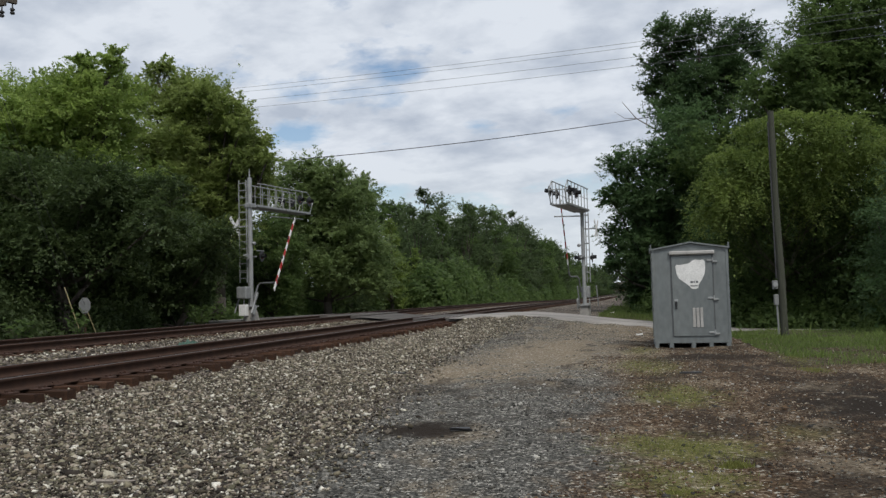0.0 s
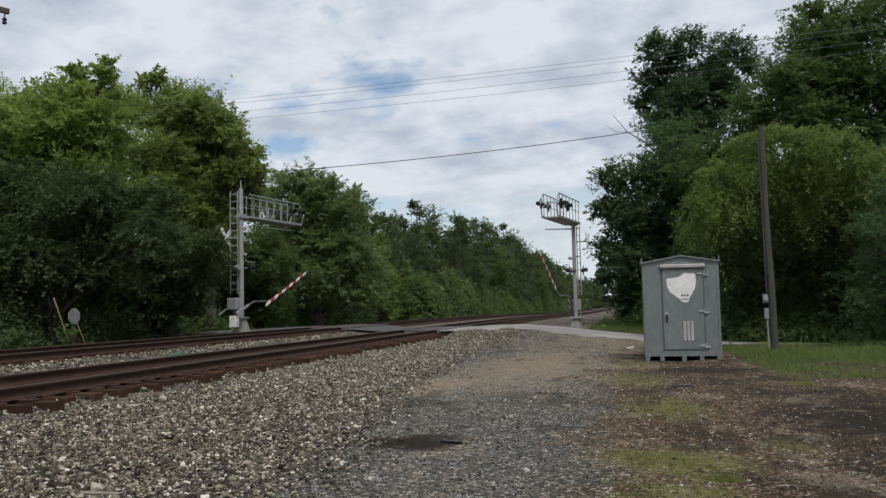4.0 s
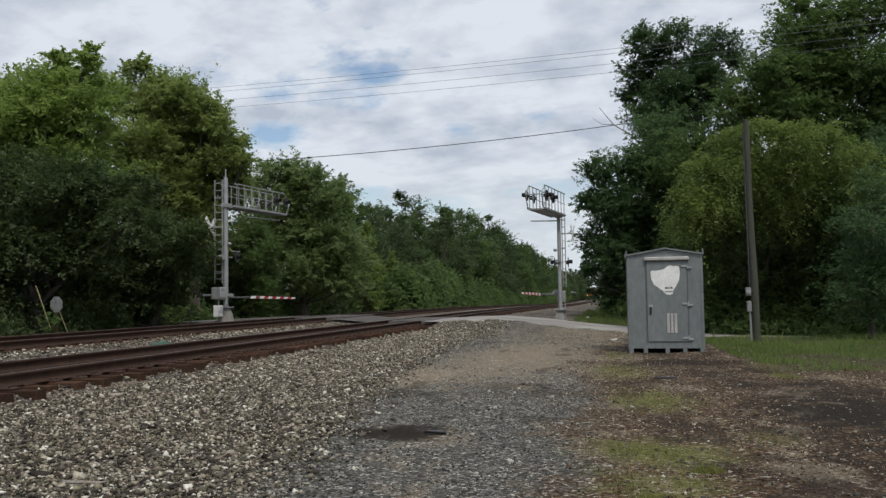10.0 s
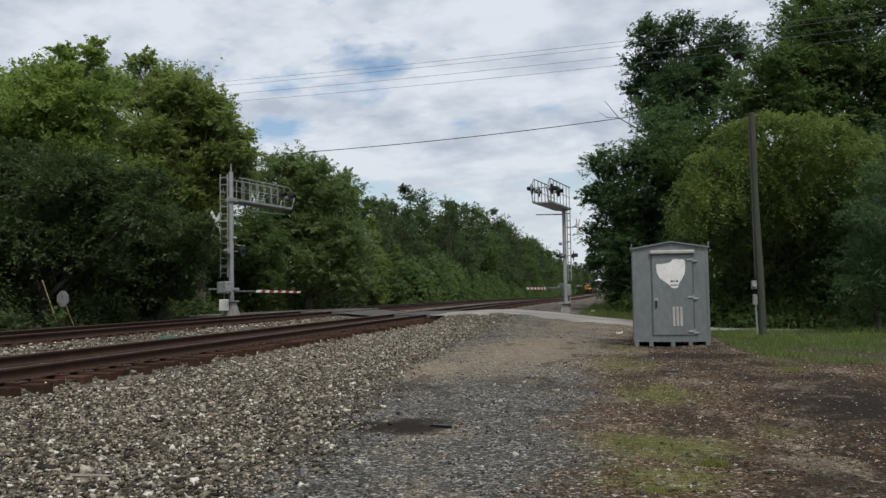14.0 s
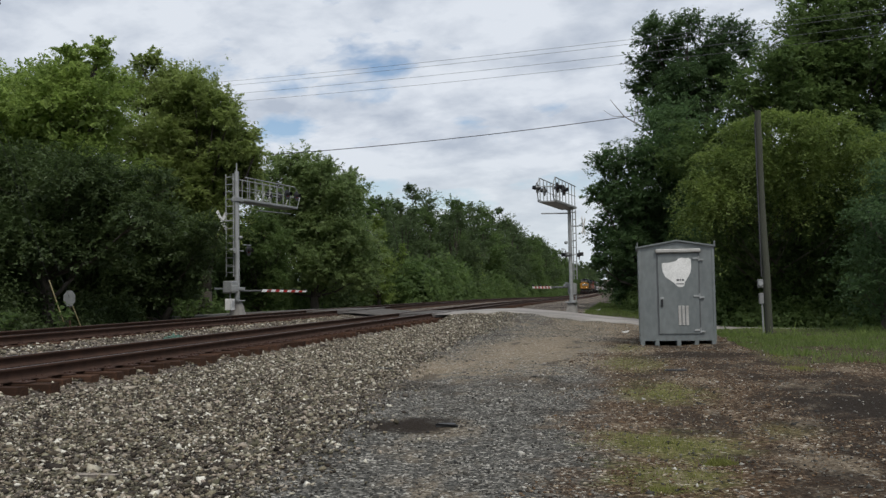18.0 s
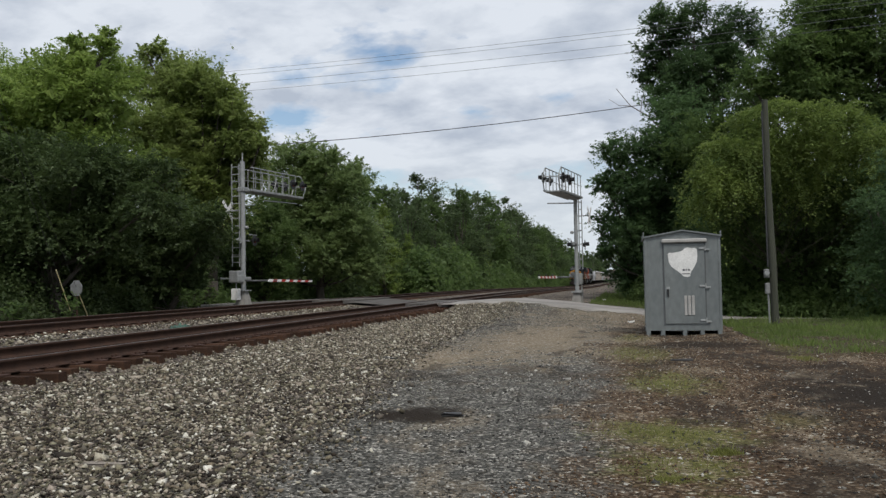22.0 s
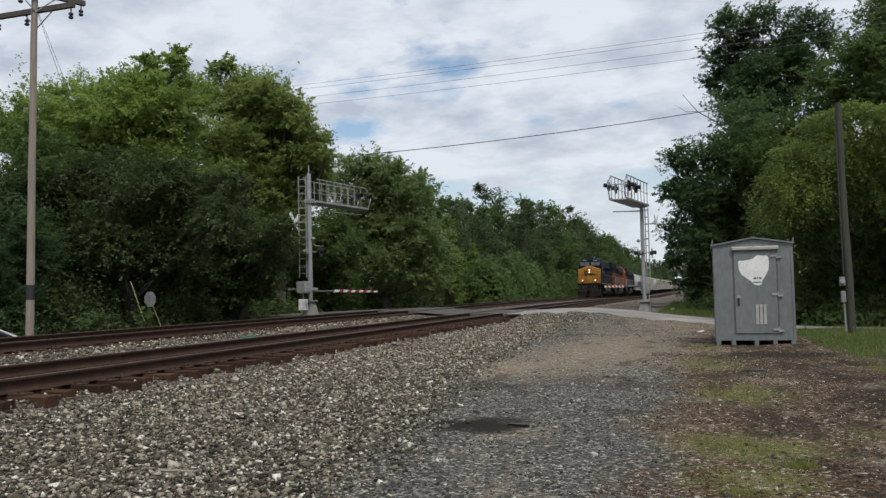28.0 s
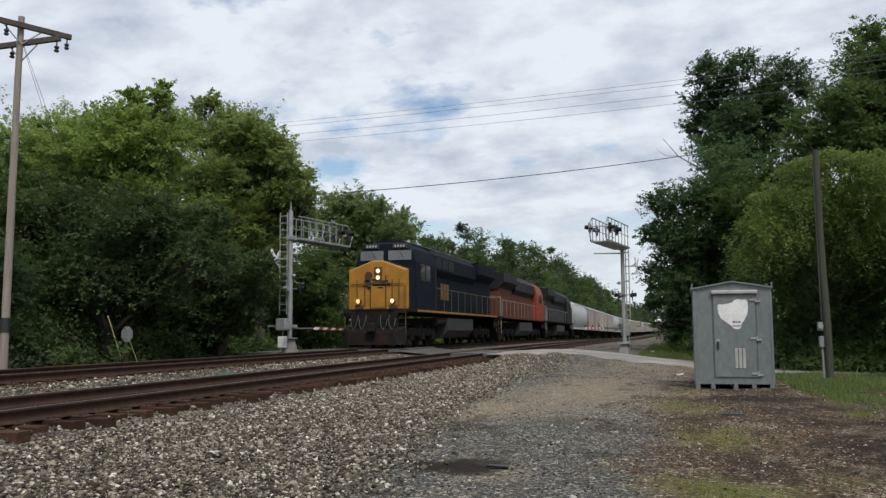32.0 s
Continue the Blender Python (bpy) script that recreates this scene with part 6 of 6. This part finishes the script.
    part("nose_rail", rod((xs + 0.06, -1.3, 2.72), (xs + 0.06, 1.3, 2.72), 0.018, None, 6), rail_mat, door)
    if logo:
        lg = part("nose_emblem", box(xs + 0.002, xs + 0.032, -0.55, 0.40, 2.72, 2.78), M_BLUE, o, "dark emblem shapes on the nose")
        for y0, y1, z0, z1 in ((-0.72, -0.5, 2.60, 2.66), (-0.62, -0.40, 2.80, 2.90), (-0.3, 0.05, 2.84, 2.92), (0.12, 0.5, 2.80, 2.86), (-0.25, 0.42, 2.62, 2.69), (0.46, 0.62, 2.64, 2.76), (-0.5, -0.32, 2.50, 2.60), (0.0, 0.25, 2.52, 2.58)):
            part("emblem_stroke", box(xs + 0.004, xs + 0.036, y0, y1, z0, z1, 0.004), M_BLUE, lg)
    part("headlight_housing", box(xs - 0.05, xs + 0.045, -0.17, 0.21, 2.80, 3.44, 0.02), M_DARKTRIM, o, "dark headlight housing")
    for z, g in ((3.26, True), (2.98, True)):
        hl = part("headlight", rod((xs - 0.1, 0.02, z), (xs + 0.06, 0.02, z), 0.125, None, 16), M_DARKTRIM, o)
        # glowing ring stands in for the halo round the lens
        if lit:
            part("halo_ring", rod((xs + 0.055, 0.02, z), (xs + 0.068, 0.02, z), 0.10, None, 16), M_HALO, hl)
        part("lens", rod((xs + 0.06, 0.02, z), (xs + 0.075, 0.02, z), 0.062, None, 16), M_HEADLIGHT if lit else M_WIND, hl)
    # dark red disc on the nose, taken for a round door window
    part("nose_window", rod((xs - 0.02, -0.45, 3.05), (xs + 0.035, -0.45, 3.05), 0.19, None, 16), M_RUST_DARK, o, "round dark red disc on the nose")
    for y in (-0.86, 0.80):
        d = part("ditch_light", add_box(rod((X - 0.42, y, 1.98), (X - 0.22, y, 1.98), 0.12, None, 14), X - 0.45, X - 0.3, y - 0.18, y + 0.18, 1.66, 1.82, 0.01), M_DARKTRIM, o)
        if lit:
            part("halo_ring", rod((X - 0.225, y, 1.98), (X - 0.212, y, 1.98), 0.10, None, 14), M_HALO, d)
        part("lens", rod((X - 0.22, y, 1.98), (X - 0.205, y, 1.98), 0.060 if y > 0 else 0.022, None, 14), M_DITCH if lit else M_WIND, d)
    # cab
    cab = [(-1.50, 1.66), (1.50, 1.66), (1.50, 3.72), (1.32, 4.30), (0.75, 4.64), (-0.75, 4.64), (-1.32, 4.30), (-1.50, 3.72)]
    part("cab", loft([(5.6, cab), (8.75, cab), (9.35, [(y, z if z < 3.9 else z - 0.12) for y, z in cab])]), cab_mat, o, "crew cab")
    part("cab_roof", loft([(5.5, [(-0.8, 4.62), (0.8, 4.62), (0.6, 4.72), (-0.6, 4.72)]), (8.8, [(-0.8, 4.62), (0.8, 4.62), (0.6, 4.72), (-0.6, 4.72)])]), roof_mat, o)
    for y0, y1 in ((-1.28, -0.12), (0.12, 1.28)):
        w = part("windscreen", loft([(9.36, [(y0, 3.80), (y1, 3.80), (y1 - 0.03 * (y1 > 1), 4.22), (y0 + 0.03 * (y0 < -1), 4.22)]), (9.385, [(y0, 3.80), (y1, 3.80), (y1, 4.22), (y0, 4.22)])]), M_WIND, o, "pale reflecting windscreen")
        part("wiper", rod((9.40, (y0 + y1) / 2, 4.18), (9.40, (y0 + y1) / 2 + 0.2, 3.9), 0.012, None, 5), M_DARKTRIM, w)
        nb = part("number_board", box(9.30, 9.40, (y0 + y1) / 2 - 0.36, (y0 + y1) / 2 + 0.36, 4.31, 4.52, 0.01), M_BLACK, o)
        for k in range(4):
            yy = (y0 + y1) / 2 - 0.26 + 0.14 * k
            part("digit_bar", box(9.395, 9.406, yy, yy + 0.08, 4.37, 4.465), M_VENT, nb)
    for y in (-1.505, 1.505):
        for x0, x1 in ((6.9, 7.6), (7.85, 8.5)):
            w = part("side_window", box(x0, x1, y - 0.012, y + 0.012, 3.0, 3.62), M_GLASS, o)
            part("window_frame", box(x0 - 0.05, x1 + 0.05, y - 0.006, y + 0.006, 2.95, 3.67), M_DARKTRIM, w)
        part("cab_door_seam", box(5.75, 5.80, y - 0.01, y + 0.01, 1.7, 3.7), M_DARKTRIM, o)
        # lettering block on the flank, kept as plain shapes
        for k in range(3):
            part("flank_emblem", box(1.6 + 0.62 * k, 2.1 + 0.62 * k, (1.11 if y > 0 else -1.11) - 0.012, (1.11 if y > 0 else -1.11) + 0.012, 2.25, 3.05, 0.01), M_DULL if logo else hood_mat, o)
    # hood, radiator wings, roof gear
    part("hood", loft([(-9.8, [(-1.08, 1.66), (1.08, 1.66), (1.12, 4.1), (0.95, 4.56), (-0.95, 4.56), (-1.12, 4.1)]), (5.6, [(-1.08, 1.66), (1.08, 1.66), (1.12, 4.1), (0.95, 4.56), (-0.95, 4.56), (-1.12, 4.1)])]), hood_mat, o, "long engine hood")
    part("radiator_wing", loft([(-9.9, [(-1.0, 3.45), (1.0, 3.45), (1.5, 3.95), (1.5, 4.55), (-1.5, 4.55), (-1.5, 3.95)]), (-4.4, [(-1.0, 3.45), (1.0, 3.45), (1.5, 3.95), (1.5, 4.55), (-1.5, 4.55), (-1.5, 3.95)])]), roof_mat, o, "overhanging radiator section")
    wide = [(-1.10, 3.30), (1.10, 3.30), (1.34, 3.62), (1.34, 4.28), (0.95, 4.62), (-0.95, 4.62), (-1.34, 4.28), (-1.34, 3.62)]
    part("dynamic_brake", loft([(-4.45, wide), (5.56, wide)]), roof_mat, o, "wide upper hood behind the cab")
    for y in (-1.348, 1.348):
        for k in range(3):
            part("brake_grille", box(1.3 + k * 1.38, 2.5 + k * 1.38, y - 0.008, y + 0.008, 3.70, 4.22, 0.004), M_LOCO_BLACK, o)
    # pale strips paint the sky's reflection along the roof edges
    for y in (-0.92, 0.92):
        part("roof_sheen_strip", box(-9.6, 8.4, y - 0.06, y + 0.06, 4.625, 4.655), M_ROOF_SHEEN, o)
    for k in range(9):
        for y in (-1.095, 1.095):
            part("hood_door", box(-9.4 + k * 1.15, -8.35 + k * 1.15, y - 0.012, y + 0.012, 1.9, 3.3, 0.006), hood_mat, o)
    for k in range(5):
        part("roof_fan", rod((-8.8 + k * 0.9, 0, 4.5), (-8.8 + k * 0.9, 0, 4.62), 0.4, None, 12), roof_mat, o)
    part("exhaust", box(-2.6, -1.6, -0.4, 0.4, 4.4, 4.62, 0.04), roof_mat, o)
    part("horn", rod((6.2, 0.3, 4.72), (6.6, 0.3, 4.86), 0.05, 0.09, 8), M_GALV, o)
    # handrails
    for y in (-1.48, 1.48):
        part("handrail", rod((-X + 0.6, y, 2.72), (5.5, y, 2.72), 0.02, None, 6), rail_mat, o)
        for k in range(11):
            x = -X + 0.7 + k * 1.6
            if x < 5.6:
                part("stanchion", rod((x, y, 1.62), (x, y, 2.72), 0.018, None, 5), rail_mat, o)
    for y in (-1.2, 1.2):
        bm = bmesh.new()
        add_rod(bm, (-X + 0.45, y * 1.15, 0.6), (-X + 0.45, y * 1.15, 2.9), 0.04, None, 6)
        add_rod(bm, (-X + 0.45, y * 1.15, 2.9), (-X + 0.45, y * 0.35, 2.9), 0.03, None, 6)
        part("end_rail", bm, rail_mat, o)
        part("porch_rail", rod((X - 0.2, y * 1.15, 1.62), (X - 0.2, y * 1.15, 2.6), 0.022, None, 6), rail_mat, o)
    o.scale.z = 1.10
    return o


# sky sheen on the roof, put in as a pale patchy colour
M_ROOF_SHEEN = mat("roof_sky_sheen", (0.20, 0.205, 0.21), 0.7, second=(0.05, 0.05, 0.055), scale=0.8, bump=0)
M_DULL = mat("dull_faded_yellow", (0.17, 0.09, 0.02), 0.7, second=(0.05, 0.04, 0.02), scale=5, bump=0)
M_DARKTRIM = mat("dark_brown_trim", (0.07, 0.045, 0.025), 0.7, bump=0)
M_RUST_DARK = mat("dark_rust_red", (0.065, 0.020, 0.012), 0.7, bump=0.05)


def build_hopper(label, paint, rounded, seed):
    o = thing("covered_hopper", pose(0, 0, 0), label, "hopper car", "the train")
    X = 8.6
    def sec(x, w, zb, zt):
        if rounded:
            return (x, [(w * 0.80, zb), (w * 1.0, zb + 0.45), (w * 1.04, (zb + zt) / 2), (w * 0.98, zt - 0.55), (w * 0.72, zt - 0.12), (w * 0.3, zt), (-w * 0.3, zt), (-w * 0.72, zt - 0.12), (-w * 0.98, zt - 0.55), (-w * 1.04, (zb + zt) / 2), (-w * 1.0, zb + 0.45), (-w * 0.80, zb)])
        return (x, [(w * 0.97, zb), (w, zb + 0.15), (w, (zb + zt) / 2), (w, zt - 0.35), (w * 0.93, zt - 0.2), (w * 0.5, zt), (-w * 0.5, zt), (-w * 0.93, zt - 0.2), (-w, zt - 0.35), (-w, (zb + zt) / 2), (-w, zb + 0.15), (-w * 0.97, zb)])
    part("body", loft([sec(-X + 0.35, 1.45, 2.9, 4.45), sec(-X + 1.3, 1.52, 1.75, 4.5), sec(-X + 2.2, 1.55, 1.25, 4.55), sec(X - 2.2, 1.55, 1.25, 4.55), sec(X - 1.3, 1.52, 1.75, 4.5), sec(X - 0.35, 1.45, 2.9, 4.45)]), paint, o, smooth=rounded)
    part("roof_walk", box(-X + 0.4, X - 0.4, -0.34, 0.34, 4.58, 4.62), M_GALV, o)
    for k in range(6):
        part("roof_hatch", rod((-6.6 + k * 2.64, 0.55, 4.5), (-6.6 + k * 2.64, 0.55, 4.62), 0.34, None, 12), M_GALV, o)
    for y in (-1.53, 1.53):
        part("side_sill", box(-X + 0.2, X - 0.2, y - 0.06, y + 0.06, 1.15, 1.36, 0.02), paint, o)
        part("top_chord", box(-X + 0.6, X - 0.6, y - 0.05, y + 0.05, 4.18, 4.32, 0.02), M_WHITE if not rounded else paint, o)
        if not rounded:
            for k in range(13):
                x = -X + 1.0 + k * (2 * X - 2.0) / 12
                part("rib", box(x - 0.05, x + 0.05, y * 1.015 - 0.04, y * 1.015 + 0.04, 1.35, 4.2), paint, o)
    for k in (-4.6, 0.0, 4.6):
        part("outlet_chute", loft([(k - 1.7, [(-1.3, 1.24), (1.3, 1.24), (1.3, 1.28), (-1.3, 1.28)]), (k - 0.45, [(-0.5, 0.42), (0.5, 0.42), (1.3, 1.28), (-1.3, 1.28)]), (k + 0.45, [(-0.5, 0.42), (0.5, 0.42), (1.3, 1.28), (-1.3, 1.28)]), (k + 1.7, [(-1.3, 1.24), (1.3, 1.24), (1.3, 1.28), (-1.3, 1.28)])]), M_GRIME, o)
    for e in (-1, 1):
        part("end_platform", box(min(e * (X - 1.9), e * X), max(e * (X - 1.9), e * X), -1.4, 1.4, 1.05, 1.18, 0.01), M_GRIME, o)
        for y in (-1.35, 1.35):
            part("corner_post", rod((e * (X - 0.15), y, 1.15), (e * (X - 0.4), y, 4.2), 0.05, None, 6), paint, o)
        part("end_ladder", add_box(box(e * (X - 0.2) - 0.02, e * (X - 0.2) + 0.02, 0.75, 0.79, 1.2, 4.4), e * (X - 0.2) - 0.02, e * (X - 0.2) + 0.02, 1.15, 1.19, 1.2, 4.4), M_GALV, o)
        part("brake_cylinder", rod((e * (X - 1.3), -0.4, 1.6), (e * (X - 1.3), 0.4, 1.6), 0.22, None, 10), M_GRIME, o)
        part("coupler", box(min(e * (X - 0.2), e * (X + 0.45)), max(e * (X - 0.2), e * (X + 0.45)), -0.13, 0.13, 0.72, 1.0, 0.03), M_GRIME, o)
        truck(o, e * (X - 2.0), 2, 1.75)
    return o


SPEED, FRONT_32 = 19.4, 38.4
train = []   # (object, distance of its middle behind the front, reversed)
lead = build_loco("dark blue diesel locomotive with a yellow nose and lit headlights", M_NOSE, M_BLUE, M_BLUE, M_NOSE, M_HAND, M_BLUE, True, True)
second = build_loco("orange diesel locomotive with a black roof, coupled backwards", M_ORANGE, M_ORANGE, M_ORANGE_DIRTY, M_ORANGE_DIRTY, M_HAND_W, M_LOCO_BLACK, False, False)
third = build_loco("black diesel locomotive coupled behind the orange one", M_LOCO_BLACK, M_LOCO_BLACK, M_LOCO_BLACK, M_GRIME, M_HAND_W, M_LOCO_BLACK, False, False)
train += [(lead, 11.1, False), (second, 11.1 + 22.9, True), (third, 11.1 + 45.8, True)]
hop_a = build_hopper("pale grey covered hopper car with rounded sides", M_HOP_A, True, 1)
hop_b = build_hopper("weathered beige covered hopper car with ribbed sides", M_HOP_B, False, 2)
d = 11.1 + 45.8 + 11.4 + 9.1
for i in range(27):
    if i == 0:
        car = hop_a
    elif i == 1:
        car = hop_b
    else:
        car = copy_thing(hop_a if i % 7 == 4 else hop_b, pose(0, 0, 0))
    train.append((car, d, False))
    d += 18.1

# parked white car beyond the tracks
def build_car(at):
    c = thing("parked_car", at, "white sedan parked beside the woods beyond the tracks", "car")
    def sec(x, w, z0, z1):
        return (x, [(-w, z0), (w, z0), (w * 1.02, (z0 + z1) / 2), (w * 0.94, z1), (-w * 0.94, z1), (-w * 1.02, (z0 + z1) / 2)])
    part("body", loft([sec(-2.25, 0.74, 0.45, 0.80), sec(-2.1, 0.84, 0.30, 0.98), sec(-0.9, 0.88, 0.24, 1.0), sec(0.9, 0.88, 0.24, 0.98), sec(2.0, 0.82, 0.30, 0.86), sec(2.3, 0.70, 0.42, 0.72)]), M_CARW, c, smooth=False)
    part("cabin_glass", loft([sec(-1.75, 0.76, 0.96, 1.0), sec(-0.95, 0.66, 0.98, 1.40), sec(0.15, 0.66, 0.98, 1.42), sec(1.15, 0.76, 0.95, 0.99)]), M_GLASS, c)
    part("roof", loft([sec(-1.0, 0.64, 1.39, 1.42), sec(-0.5, 0.66, 1.40, 1.46), sec(0.2, 0.64, 1.40, 1.44)]), M_CARW, c)
    for y in (-0.70, 0.70):
        part("windscreen_pillar", rod((0.12, y * 0.92, 1.42), (1.18, y * 1.1, 0.96), 0.035, None, 6), M_CARW, c)
        part("rear_pillar", rod((-0.95, y * 0.92, 1.42), (-1.75, y * 1.1, 0.98), 0.05, None, 6), M_CARW, c)
    for x in (-1.35, 1.4):
        for y in (-0.80, 0.80):
            w = part("wheel", rod((x, y - 0.1, 0.31), (x, y + 0.1, 0.31), 0.31, None, 16), M_BLACK, c)
            part("rim", rod((x, y - 0.105, 0.31), (x, y + 0.105, 0.31), 0.18, None, 12), M_GALV, w)
    return c


M_CARW = mat("white_car_paint", (0.72, 0.73, 0.74), 0.25, second=(0.66, 0.67, 0.68), scale=1, bump=0)

build_car(pose(-23.25, 24.05, float(land(-22.5, 23.4)) - 0.1, 0, 0, 78))

def motions():
    L = [(0, 61), (0.5, 59), (1, 54.5), (1.5, 47), (2, 40.5), (2.5, 36), (3, 31.3), (3.5, 27.5), (4.5, 20), (5.5, 14), (6, 11), (6.5, 8.7), (7, 6.5), (7.5, 4.4), (8, 2.2), (8.5, 0.5), (9, -0.8), (9.5, -1), (32, -1)]
    R = [(0, 70), (0.5, 67), (1, 63.5), (1.5, 56.5), (2, 50), (2.5, 44), (3, 39), (3.5, 35), (4.5, 26), (5.5, 18.7), (6, 16.5), (6.5, 14.3), (7, 11.7), (7.5, 9.3), (8, 6.7), (8.5, 4.5), (9, 3), (10, 1), (11, 0), (32, 0)]
    for rows, gate, weight, axle in ((L, left_gate, left_weight, GATE_Z), (R, right_gate, right_weight, GATE_Z + 0.28)):
        walk(gate, [(t, pose(0, -0.2, axle, 0, -a, 0)) for t, a in rows])
        walk(weight, [(t, pose(0, 0, axle + 0.1, 0, -a, 0)) for t, a in rows])
    # the train rolls steadily along the far track
    times = [2.0 * i for i in range(17)]
    for car, behind, turned in train:
        rows = []
        for t in times:
            y = FRONT_32 + SPEED * (32.0 - t) + behind
            slope = (float(bend(y + 1)) - float(bend(y - 1))) / 2
            grade = (float(fall(y + 6)) - float(fall(y - 6))) / 12
            m = pose(T2 + float(bend(y)), y, Z2 + 0.005 + float(fall(y)), 0, 0, math.degrees(math.atan2(-1, -slope))) @ pose(0, 0, 0, 0, math.degrees(grade), 0)
            rows.append((t, m @ pose(0, 0, 0, 0, 0, 180) if turned else m))
        walk(car, rows)


motions()
